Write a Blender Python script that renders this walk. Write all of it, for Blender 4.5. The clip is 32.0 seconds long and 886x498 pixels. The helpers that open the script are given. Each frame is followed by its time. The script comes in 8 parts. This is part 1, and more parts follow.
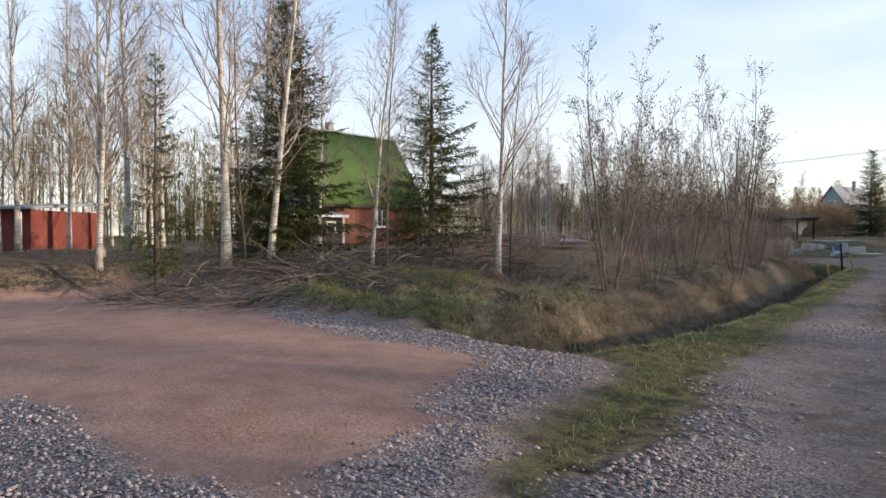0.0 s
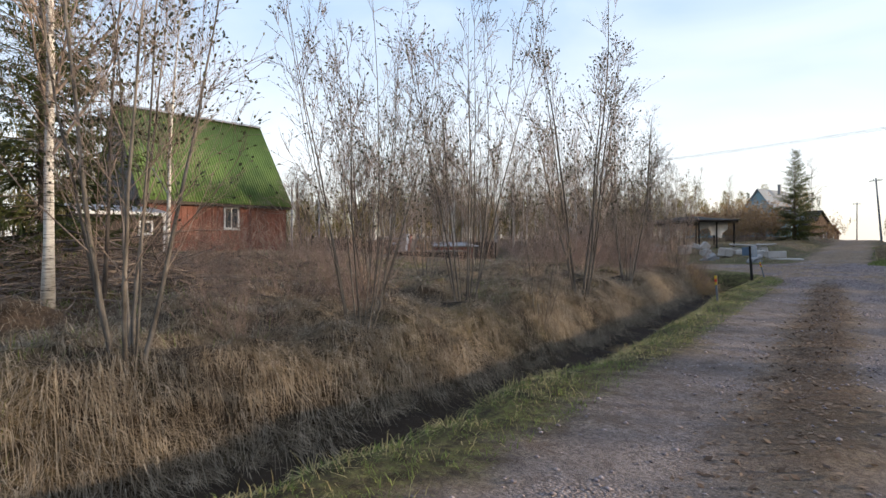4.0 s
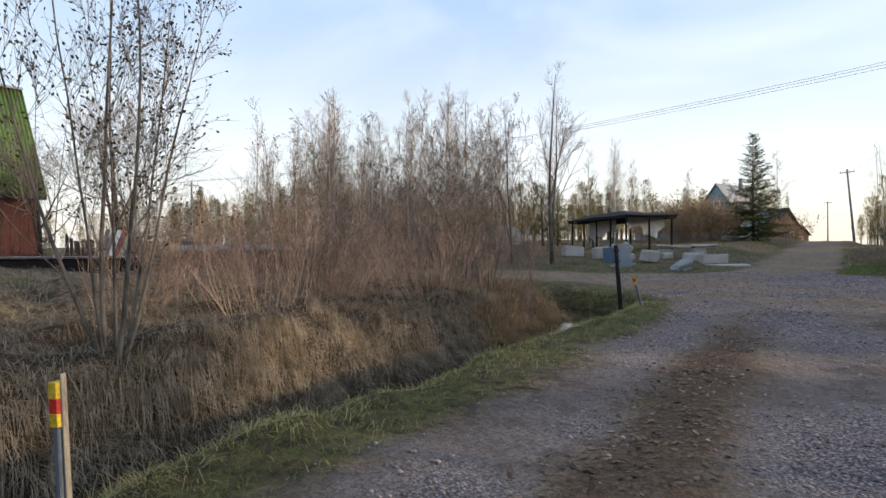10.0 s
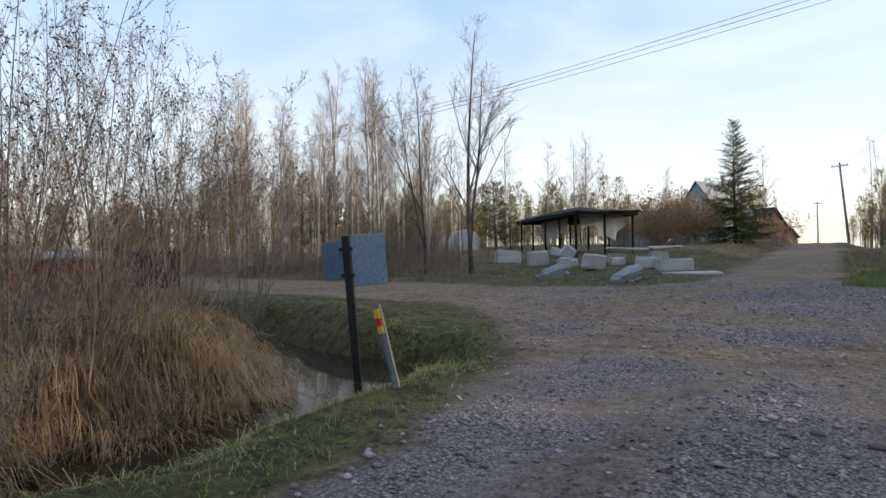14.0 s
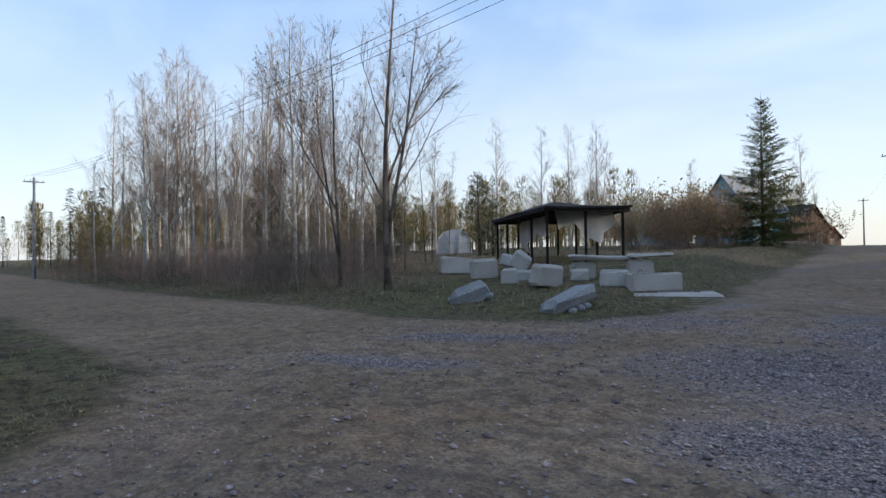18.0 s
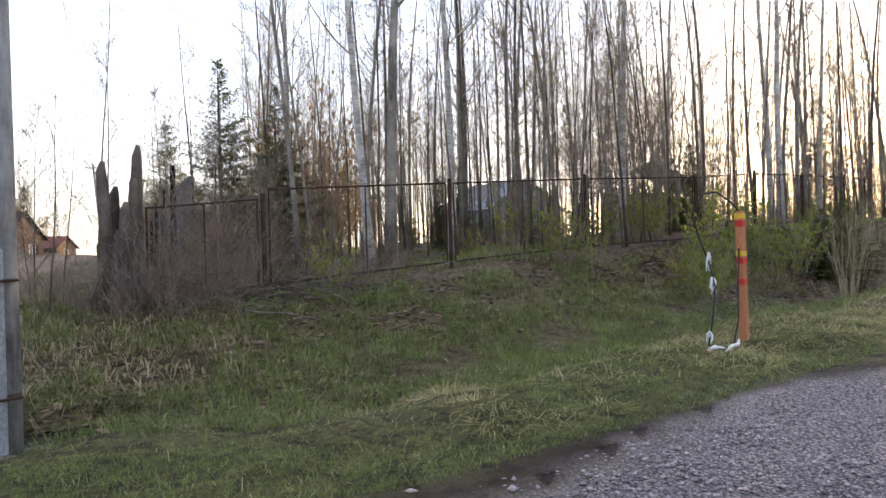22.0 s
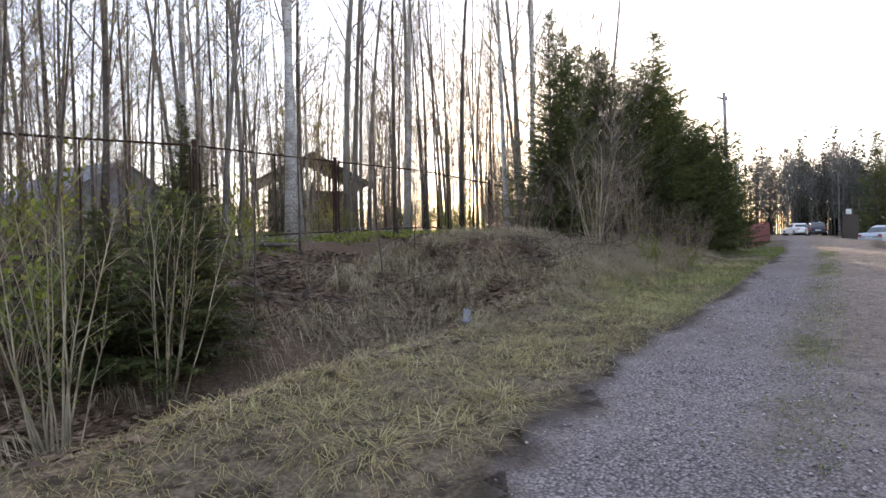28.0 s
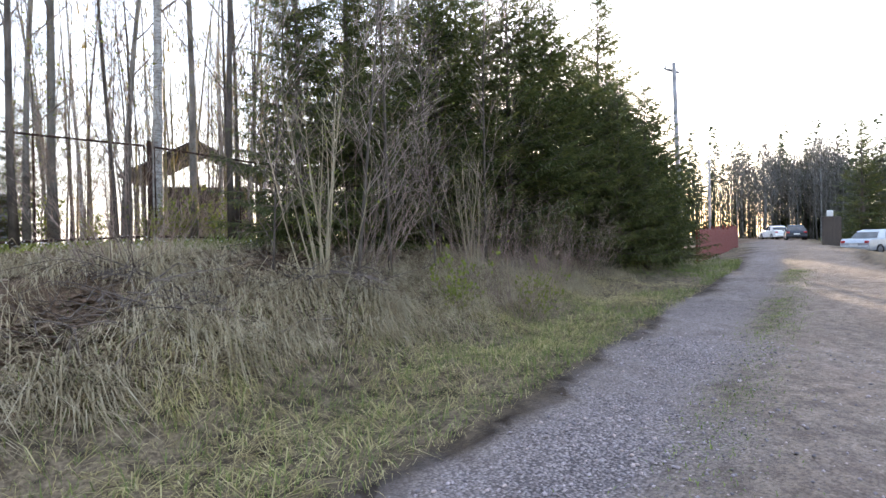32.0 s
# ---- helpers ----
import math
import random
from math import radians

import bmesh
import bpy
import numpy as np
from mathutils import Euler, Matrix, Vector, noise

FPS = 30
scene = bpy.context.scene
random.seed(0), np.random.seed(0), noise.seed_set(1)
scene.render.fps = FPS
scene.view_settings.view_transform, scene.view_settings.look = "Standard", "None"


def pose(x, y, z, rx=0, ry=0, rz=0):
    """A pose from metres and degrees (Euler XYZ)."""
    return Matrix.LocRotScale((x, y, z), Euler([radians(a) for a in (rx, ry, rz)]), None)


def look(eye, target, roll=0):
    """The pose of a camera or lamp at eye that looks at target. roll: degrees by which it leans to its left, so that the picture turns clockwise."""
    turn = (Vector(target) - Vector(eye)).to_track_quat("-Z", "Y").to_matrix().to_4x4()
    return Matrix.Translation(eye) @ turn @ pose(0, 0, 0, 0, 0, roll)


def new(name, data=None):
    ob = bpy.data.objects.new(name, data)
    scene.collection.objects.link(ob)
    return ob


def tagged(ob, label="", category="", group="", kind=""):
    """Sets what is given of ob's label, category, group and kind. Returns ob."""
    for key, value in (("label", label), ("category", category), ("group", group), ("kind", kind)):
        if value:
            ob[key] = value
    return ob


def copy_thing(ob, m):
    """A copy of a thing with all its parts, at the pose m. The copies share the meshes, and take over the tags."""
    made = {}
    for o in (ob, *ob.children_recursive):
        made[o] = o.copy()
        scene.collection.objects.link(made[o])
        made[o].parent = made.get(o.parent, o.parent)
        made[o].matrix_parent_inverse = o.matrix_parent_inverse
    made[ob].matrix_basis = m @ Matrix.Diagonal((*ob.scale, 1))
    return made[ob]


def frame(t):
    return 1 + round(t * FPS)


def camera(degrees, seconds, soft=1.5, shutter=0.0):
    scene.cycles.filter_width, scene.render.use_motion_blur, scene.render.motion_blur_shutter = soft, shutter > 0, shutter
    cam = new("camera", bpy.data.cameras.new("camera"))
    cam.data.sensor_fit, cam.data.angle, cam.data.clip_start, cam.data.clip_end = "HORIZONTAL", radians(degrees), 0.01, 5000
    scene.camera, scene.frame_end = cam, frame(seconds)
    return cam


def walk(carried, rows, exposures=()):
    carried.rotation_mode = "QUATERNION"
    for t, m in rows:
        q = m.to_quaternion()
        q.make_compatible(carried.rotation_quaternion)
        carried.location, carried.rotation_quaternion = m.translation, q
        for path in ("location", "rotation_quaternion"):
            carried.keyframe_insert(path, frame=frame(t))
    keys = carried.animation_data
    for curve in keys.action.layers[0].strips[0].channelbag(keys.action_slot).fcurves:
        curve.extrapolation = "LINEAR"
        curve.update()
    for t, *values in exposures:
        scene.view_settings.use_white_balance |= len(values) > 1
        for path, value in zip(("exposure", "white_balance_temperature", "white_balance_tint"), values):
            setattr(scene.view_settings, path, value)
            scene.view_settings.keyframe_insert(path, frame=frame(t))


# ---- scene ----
cam = camera(74.7, 32.0)
EXPOSURES = [(0.0, 1.12, 6250, 12), (4.5, 1.22, 6350, 12), (10.0, 1.13, 6400, 11), (13.0, 1.2, 6400, 11), (15.0, 1.05, 6000, 9), (19.5, 0.92, 5700, 9), (20.4, 1.15, 6100, 12), (21.0, 1.75, 6450, 15), (22.0, 2.03, 6750, 18), (25.2, 2.25, 6750, 19), (25.9, 2.3, 6700, 19), (26.4, 1.95, 6700, 19), (29.0, 2.2, 6400, 17), (31.0, 2.35, 6350, 16), (32.0, 2.6, 6300, 15)]
PATH = [
    (0, (3.697, -8.268, 1.492), (2.189, -6.955, 1.454), 0.1),
    (1, (3.237, -5.862, 1.486), (1.748, -4.528, 1.449), 0.3),
    (2, (2.751, -3.398, 1.424), (1.289, -2.035, 1.391), 0.3),
    (2.5, (2.54, -2.332, 1.405), (1.086, -0.958, 1.381), 0.0),
    (3, (2.448, -0.965, 1.401), (1.002, 0.417, 1.372), 0.3),
    (4, (2.136, 1.378, 1.312), (0.741, 2.812, 1.297), 0.0),
    (4.5, (2.045, 2.714, 1.3), (0.676, 4.172, 1.289), -0.1),
    (6.5, (1.465, 7.461, 1.187), (0.108, 8.93, 1.189), -0.5),
    (7, (1.226, 8.802, 1.167), (-0.131, 10.272, 1.162), -0.3),
    (8, (0.903, 11.433, 1.082), (-0.449, 12.907, 1.098), -1.0),
    (8.5, (0.754, 12.602, 1.129), (-0.596, 14.078, 1.131), -0.3),
    (9, (0.644, 13.832, 1.143), (-0.697, 15.316, 1.146), -0.4),
    (9.5, (0.368, 14.972, 1.124), (-0.976, 16.453, 1.129), -0.3),
    (10, (0.203, 16.17, 1.176), (-1.146, 17.647, 1.177), -0.3),
    (11, (-0.4, 18.703, 1.16), (-1.749, 20.18, 1.166), -0.3),
    (12, (-0.898, 20.967, 1.177), (-2.249, 22.442, 1.191), -0.6),
    (13, (-1.274, 23.233, 1.094), (-2.621, 24.711, 1.12), -0.9),
    (14, (-1.519, 25.277, 1.035), (-2.847, 26.772, 1.063), -0.9),
    (15, (-1.793, 27.275, 1.066), (-3.136, 28.757, 1.1), -1.0),
    (15.5, (-2.017, 28.24, 1.126), (-3.368, 29.714, 1.152), -0.9),
    (17.5, (-2.917, 32.4, 1.321), (-4.325, 33.819, 1.347), -0.9),
    (18, (-2.917, 33.35, 1.343), (-4.322, 34.773, 1.372), -0.8),
    (18.5, (-2.758, 34.324, 1.328), (-4.092, 35.815, 1.355), -1.1),
    (19, (-2.529, 35.245, 1.314), (-3.721, 36.851, 1.345), -1.2),
    (19.5, (-2.202, 36.17, 1.346), (-3.163, 37.924, 1.375), -1.4),
    (20, (-1.622, 36.852, 1.477), (-2.243, 38.753, 1.503), -1.1),
    (20.5, (-0.855, 37.394, 1.515), (-1.013, 39.388, 1.535), -1.2),
    (21, (0.01, 37.711, 1.536), (0.268, 39.695, 1.553), -1.6),
    (21.5, (0.969, 38.0, 1.621), (1.478, 39.934, 1.623), -1.8),
    (22, (1.917, 38.432, 1.635), (2.571, 40.322, 1.635), -1.7),
    (22.5, (3.202, 38.982, 1.573), (3.942, 40.84, 1.566), -1.8),
    (23, (4.504, 39.531, 1.601), (5.301, 41.366, 1.586), -1.6),
    (23.5, (5.859, 40.053, 1.672), (6.696, 41.87, 1.64), -1.2),
    (24, (7.131, 40.599, 1.693), (8.007, 42.397, 1.663), -1.2),
    (24.5, (8.35, 40.988, 1.68), (9.372, 42.708, 1.66), -1.7),
    (25, (9.609, 41.466, 1.708), (10.713, 43.134, 1.69), -1.4),
    (26, (11.892, 42.033, 1.781), (13.127, 43.606, 1.758), -1.1),
    (26.5, (13.02, 42.126, 1.845), (14.293, 43.668, 1.824), -1.2),
    (28.5, (17.183, 42.986, 2.028), (18.518, 44.475, 2.004), -1.1),
    (29, (18.334, 43.266, 2.073), (19.671, 44.754, 2.048), -1.0),
    (30, (20.599, 43.763, 2.183), (21.939, 45.248, 2.161), -1.0),
    (30.5, (21.752, 43.951, 2.193), (23.102, 45.426, 2.171), -1.0),
    (31, (22.929, 44.172, 2.231), (24.277, 45.649, 2.209), -0.9),
    (32, (25.265, 44.639, 2.28), (26.619, 46.111, 2.258), -1.1),
]
walk(cam, [(t, look(eye, target, roll)) for t, eye, target, roll in PATH], EXPOSURES)

# ---- world and sun ----
SUN_AZ, SUN_EL = 53.6, 9.7
world = bpy.data.worlds.new("sky")
scene.world = world
world.use_nodes = True
wn, wl = world.node_tree.nodes, world.node_tree.links
sky = wn.new("ShaderNodeTexSky")
sky.sky_type, sky.sun_disc = "NISHITA", False
sky.sun_elevation, sky.sun_rotation = radians(SUN_EL), radians(SUN_AZ)
sky.air_density, sky.dust_density, sky.ozone_density = 1.0, 1.2, 1.6
tc = wn.new("ShaderNodeTexCoord")
mp = wn.new("ShaderNodeMapping")
mp.inputs["Scale"].default_value = (1.0, 1.6, 3.2)
cl = wn.new("ShaderNodeTexNoise")
cl.inputs["Scale"].default_value, cl.inputs["Detail"].default_value, cl.inputs["Distortion"].default_value = 1.6, 5.0, 0.5
cr = wn.new("ShaderNodeValToRGB")
cr.color_ramp.elements[0].position, cr.color_ramp.elements[1].position = 0.42, 0.86
cr.color_ramp.elements[0].color, cr.color_ramp.elements[1].color = (0.0, 0.0, 0.0, 1), (0.5, 0.5, 0.5, 1)
sep = wn.new("ShaderNodeSeparateXYZ")
hz_ramp = wn.new("ShaderNodeValToRGB")
hz_ramp.color_ramp.elements[0].position, hz_ramp.color_ramp.elements[1].position = 0.0, 0.55
hz_ramp.color_ramp.elements[0].color, hz_ramp.color_ramp.elements[1].color = (3.7, 3.4, 3.0, 1), (1.1, 2.0, 3.4, 1)
hz_mid = hz_ramp.color_ramp.elements.new(0.16)
hz_mid.color = (3.1, 3.2, 3.2, 1)
hz_top = hz_ramp.color_ramp.elements.new(1.0)
hz_top.color = (2.5, 2.65, 2.85, 1)
veil = wn.new("ShaderNodeMix")
veil.data_type = "RGBA"
veil.inputs["Factor"].default_value = 0.72
mixc = wn.new("ShaderNodeMix")
mixc.data_type = "RGBA"
mixc.inputs["B"].default_value = (4.2, 4.3, 4.5, 1)
wl.new(tc.outputs["Generated"], sep.inputs["Vector"])
wl.new(sep.outputs["Z"], hz_ramp.inputs["Fac"])
wl.new(sky.outputs["Color"], veil.inputs["A"])
wl.new(hz_ramp.outputs["Color"], veil.inputs["B"])
wl.new(tc.outputs["Generated"], mp.inputs["Vector"])
wl.new(mp.outputs["Vector"], cl.inputs["Vector"])
wl.new(cl.outputs["Fac"], cr.inputs["Fac"])
wl.new(cr.outputs["Color"], mixc.inputs["Factor"])
wl.new(veil.outputs["Result"], mixc.inputs["A"])
bg = wn["Background"]
bg.inputs["Strength"].default_value = 0.15
wl.new(mixc.outputs["Result"], bg.inputs["Color"])

sun = new("sun", bpy.data.lights.new("sun", "SUN"))
sun.data.energy, sun.data.angle, sun.data.color = 3.2, radians(0.6), (1.0, 0.80, 0.56)
_az, _el = radians(SUN_AZ), radians(SUN_EL)
sun.matrix_world = look((60 * math.sin(_az), 60 * math.cos(_az), 60 * math.tan(_el)), (0, 0, 0))


# ---- material tools ----
class Mat:
    """A small wrapper that builds a principled node material."""

    def __init__(self, name, rough=0.85, metal=0.0, spec=0.3):
        self.m = bpy.data.materials.new(name)
        self.m.use_nodes = True
        self.t = self.m.node_tree
        self.b = self.t.nodes["Principled BSDF"]
        self.b.inputs["Roughness"].default_value = rough
        self.b.inputs["Metallic"].default_value = metal
        self.b.inputs["Specular IOR Level"].default_value = spec
        self._co = None

    def node(self, kind, **inputs):
        n = self.t.nodes.new(kind)
        for k, v in inputs.items():
            n.inputs[k.replace("_", " ")].default_value = v
        return n

    def link(self, a, b):
        self.t.links.new(a, b)

    def coords(self, which="Object"):
        if self._co is None:
            self._co = self.node("ShaderNodeTexCoord")
        return self._co.outputs[which]

    def noise(self, scale, detail=4.0, rough=0.6, stretch=None, which="Object", distort=0.0):
        n = self.node("ShaderNodeTexNoise", Scale=scale, Detail=detail, Roughness=rough, Distortion=distort)
        src = self.coords(which)
        if stretch:
            mpn = self.node("ShaderNodeMapping", Scale=stretch)
            self.link(src, mpn.inputs["Vector"])
            src = mpn.outputs["Vector"]
        self.link(src, n.inputs["Vector"])
        return n.outputs["Fac"]

    def ramp(self, fac, stops):
        r = self.node("ShaderNodeValToRGB")
        e = r.color_ramp.elements
        while len(e) < len(stops):
            e.new(0.5)
        for el, (p, c) in zip(e, stops):
            el.position, el.color = p, (*c, 1) if len(c) == 3 else c
        self.link(fac, r.inputs["Fac"])
        return r.outputs["Color"]

    def mix(self, fac, a, b, blend="MIX"):
        n = self.node("ShaderNodeMix")
        n.data_type, n.blend_type = "RGBA", blend
        for sock, v in (("Factor", fac), ("A", a), ("B", b)):
            if isinstance(v, (int, float)):
                n.inputs[0].default_value = v
            elif isinstance(v, tuple):
                n.inputs[6 if sock == "A" else 7].default_value = (*v, 1)
            else:
                self.link(v, n.inputs[0] if sock == "Factor" else n.inputs[6 if sock == "A" else 7])
        return n.outputs[2]

    def attr(self, name):
        n = self.node("ShaderNodeAttribute")
        n.attribute_name = name
        return n.outputs["Fac"]

    def island(self):
        return self.node("ShaderNodeNewGeometry").outputs["Random Per Island"]

    def per_object(self):
        return self.node("ShaderNodeObjectInfo").outputs["Random"]

    def color(self, sock):
        self.link(sock, self.b.inputs["Base Color"])
        return self

    def bump(self, fac, strength=0.4, dist=0.02):
        n = self.node("ShaderNodeBump", Strength=strength, Distance=dist)
        self.link(fac, n.inputs["Height"])
        self.link(n.outputs["Normal"], self.b.inputs["Normal"])
        return self

    def translucent(self, amount):
        tr = self.node("ShaderNodeBsdfTranslucent")
        mx = self.node("ShaderNodeMixShader", Fac=amount)
        out = self.t.nodes["Material Output"]
        cs = self.b.inputs["Base Color"]
        if cs.is_linked:
            self.link(cs.links[0].from_socket, tr.inputs["Color"])
        self.link(self.b.outputs["BSDF"], mx.inputs[1])
        self.link(tr.outputs["BSDF"], mx.inputs[2])
        self.link(mx.outputs["Shader"], out.inputs["Surface"])
        return self


def plain(name, lo, hi, scale=6.0, rough=0.85, metal=0.0, bump=0.25, stretch=None, fine=40.0, dist=0.01, spec=0.3):
    """Two-scale noise between two colours with fine relief."""
    m = Mat(name, rough, metal, spec)
    big = m.noise(scale, 5.0, 0.65, stretch)
    small = m.noise(fine, 4.0, 0.7, stretch)
    c = m.ramp(big, [(0.3, lo), (0.72, hi)])
    dark = tuple(v * 0.62 for v in lo)
    c = m.mix(m.ramp(small, [(0.38, (0.75,) * 3), (0.62, (0, 0, 0))]), c, dark)
    m.color(c)
    m.bump(small, bump, dist)
    return m.m


# ground: grass, leaf litter, sand, gravel and dirt blended by zone attributes
gm = Mat("ground_soil", 0.95, 0, 0.15)
n_big, n_mid, n_fine = gm.noise(0.35, 5, 0.6), gm.noise(2.3, 6, 0.65), gm.noise(26.0, 5, 0.7)
n_peb = gm.node("ShaderNodeTexVoronoi", Scale=44.0)
gm.link(gm.coords(), n_peb.inputs["Vector"])
green = gm.ramp(n_mid, [(0.3, (0.06, 0.066, 0.021)), (0.5, (0.125, 0.137, 0.038)), (0.75, (0.22, 0.20, 0.075))])
green = gm.mix(gm.ramp(gm.noise(14.0, 5, 0.75), [(0.42, (0.8,) * 3), (0.6, (0, 0, 0))]), green, (0.06, 0.045, 0.026))
dry = gm.ramp(n_fine, [(0.3, (0.075, 0.055, 0.036)), (0.5, (0.18, 0.135, 0.088)), (0.72, (0.32, 0.25, 0.165))])
grassc = gm.mix(gm.attr("dry"), green, dry)
grassc = gm.mix(gm.ramp(gm.noise(5.5, 6, 0.7), [(0.4, (0.85,) * 3), (0.54, (0, 0, 0))]), grassc, (0.035, 0.026, 0.017))
# mud colour, kept near black for the shade under hanging ditch grass
mud_shade_c = gm.ramp(n_mid, [(0.3, (0.018, 0.013, 0.010)), (0.7, (0.06, 0.043, 0.030))])
col = gm.mix(gm.attr("mud_shade"), grassc, mud_shade_c)
litter = gm.ramp(n_fine, [(0.3, (0.05, 0.032, 0.021)), (0.55, (0.145, 0.095, 0.062)), (0.75, (0.27, 0.19, 0.128))])
col = gm.mix(gm.attr("litter"), col, litter)
sandc = gm.ramp(n_mid, [(0.25, (0.28, 0.165, 0.13)), (0.5, (0.38, 0.235, 0.19)), (0.8, (0.46, 0.305, 0.25))])
sandc = gm.mix(gm.ramp(n_fine, [(0.35, (0.5,) * 3), (0.6, (0, 0, 0))]), sandc, (0.15, 0.10, 0.08))
col = gm.mix(gm.attr("sand"), col, sandc)
dirtc = gm.ramp(n_mid, [(0.25, (0.27, 0.185, 0.115)), (0.5, (0.37, 0.268, 0.175)), (0.8, (0.47, 0.352, 0.245))])
n_blot = gm.noise(7.0, 6, 0.7)
dirtc = gm.mix(gm.ramp(n_blot, [(0.36, (0.7,) * 3), (0.56, (0, 0, 0))]), dirtc, (0.15, 0.105, 0.072))
dirtc = gm.mix(gm.ramp(n_fine, [(0.4, (0.8,) * 3), (0.55, (0, 0, 0))]), dirtc, (0.12, 0.086, 0.06))
dirtc = gm.mix(gm.ramp(gm.noise(0.9, 5, 0.7), [(0.52, (0, 0, 0)), (0.68, (0.65,) * 3)]), dirtc, (0.235, 0.145, 0.095))
dirtc = gm.mix(gm.ramp(gm.noise(1.7, 5, 0.7), [(0.55, (0, 0, 0)), (0.7, (0.35,) * 3)]), dirtc, (0.50, 0.41, 0.31))
dirtc = gm.mix(gm.ramp(gm.noise(70.0, 3, 0.6), [(0.58, (0, 0, 0)), (0.7, (0.65,) * 3)]), dirtc, (0.40, 0.335, 0.26))
greyc = gm.ramp(n_mid, [(0.25, (0.15, 0.125, 0.12)), (0.5, (0.225, 0.19, 0.18)), (0.8, (0.30, 0.26, 0.245))])
greyc = gm.mix(gm.ramp(n_fine, [(0.42, (0.75,) * 3), (0.56, (0, 0, 0))]), greyc, (0.085, 0.07, 0.066))
greyc = gm.mix(gm.ramp(gm.noise(80.0, 3, 0.6), [(0.56, (0, 0, 0)), (0.68, (0.7,) * 3)]), greyc, (0.38, 0.345, 0.335))
dirtc = gm.mix(gm.attr("grey"), dirtc, greyc)
dirtc = gm.mix(gm.ramp(gm.noise(4.2, 6, 0.75), [(0.4, (0.7,) * 3), (0.52, (0, 0, 0))]), dirtc, (0.11, 0.08, 0.06))
col = gm.mix(gm.attr("dirt"), col, dirtc)
peb = gm.ramp(n_peb.outputs["Color"], [(0.0, (0.14, 0.115, 0.115)), (0.5, (0.305, 0.255, 0.252)), (1.0, (0.52, 0.45, 0.43))])
peb = gm.mix(gm.ramp(n_peb.outputs["Distance"], [(0.35, (0, 0, 0)), (0.75, (0.85,) * 3)]), peb, (0.05, 0.045, 0.045))
col = gm.mix(gm.attr("gravel"), col, peb)
col = gm.mix(gm.ramp(n_big, [(0.35, (0.35,) * 3), (0.65, (0, 0, 0))]), col, (0.45, 0.42, 0.4), "MULTIPLY")
gm.color(col)
inv = gm.node("ShaderNodeMath")
inv.operation = "MULTIPLY_ADD"
inv.inputs[1].default_value, inv.inputs[2].default_value = -0.8, 1.0
gm.link(n_peb.outputs["Distance"], inv.inputs[0])
hmix = gm.mix(gm.attr("gravel"), n_fine, inv.outputs[0])
gm.bump(hmix, 1.0, 0.04)
M_GROUND = gm.m


def strip_mat(name, stops, trans=0.35, rough=0.7, clump=0.5, cscale=7.0):
    """Blades and twigs whose colour changes from clump to clump and from blade to blade."""
    m = Mat(name, rough, 0, 0.25)
    mixv = m.node("ShaderNodeMath")
    mixv.operation = "MULTIPLY_ADD"
    mixv.inputs[1].default_value = 0.5
    m.link(m.island(), mixv.inputs[0])
    wide = m.node("ShaderNodeMapRange", From_Min=0.3, From_Max=0.7, To_Min=-0.1, To_Max=0.6)
    m.link(m.noise(cscale, 4, 0.65), wide.inputs["Value"])
    m.link(wide.outputs["Result"], mixv.inputs[2])
    c0 = m.mix(m.ramp(m.noise(0.6, 3), [(0.35, (0.4,) * 3), (0.7, (0, 0, 0))]), m.ramp(mixv.outputs[0], stops), stops[0][1])
    m.color(m.mix(m.ramp(m.noise(3.4, 4, 0.65), [(0.4, (min(1, clump * 1.6),) * 3), (0.56, (0, 0, 0))]), c0, tuple(v * 0.45 for v in stops[0][1])))
    m.translucent(trans)
    return m.m


M_STRAW = strip_mat("straw_grass", [(0.0, (0.18, 0.13, 0.072)), (0.35, (0.34, 0.265, 0.155)), (0.7, (0.49, 0.40, 0.25)), (1.0, (0.63, 0.54, 0.37))], clump=0.4)
M_BANKSTRAW = strip_mat("long_bank_straw", [(0.0, (0.20, 0.155, 0.09)), (0.35, (0.38, 0.31, 0.19)), (0.7, (0.54, 0.46, 0.31)), (1.0, (0.70, 0.61, 0.44))], 0.4, clump=0.18, cscale=3.0)
M_GREEN = strip_mat("green_grass", [(0.0, (0.09, 0.115, 0.032)), (0.4, (0.175, 0.22, 0.058)), (0.75, (0.27, 0.305, 0.09)), (1.0, (0.42, 0.385, 0.18))], clump=0.25)
M_REED = strip_mat("red_brown_grass", [(0.0, (0.28, 0.165, 0.075)), (0.5, (0.54, 0.36, 0.17)), (1.0, (0.70, 0.52, 0.29))])
M_DEADGRASS = strip_mat("dead_ditch_grass", [(0.0, (0.20, 0.15, 0.10)), (0.35, (0.36, 0.285, 0.20)), (0.7, (0.50, 0.41, 0.30)), (1.0, (0.64, 0.56, 0.44))], clump=0.4)
M_MOWN = strip_mat("mown_straw", [(0.0, (0.27, 0.215, 0.095)), (0.4, (0.46, 0.385, 0.185)), (0.75, (0.60, 0.515, 0.275)), (1.0, (0.74, 0.66, 0.39))], 0.5, clump=0.15, cscale=4.0)
M_LEAFLITTER = strip_mat("fallen_leaves", [(0.0, (0.09, 0.055, 0.035)), (0.5, (0.21, 0.135, 0.085)), (1.0, (0.38, 0.28, 0.20))], 0.1)
# grey twig colour that stands for distance haze
M_FARHAZE = strip_mat("far_haze_twigs", [(0.0, (0.10, 0.095, 0.085)), (0.5, (0.19, 0.18, 0.165)), (1.0, (0.29, 0.275, 0.25))], 0.3)
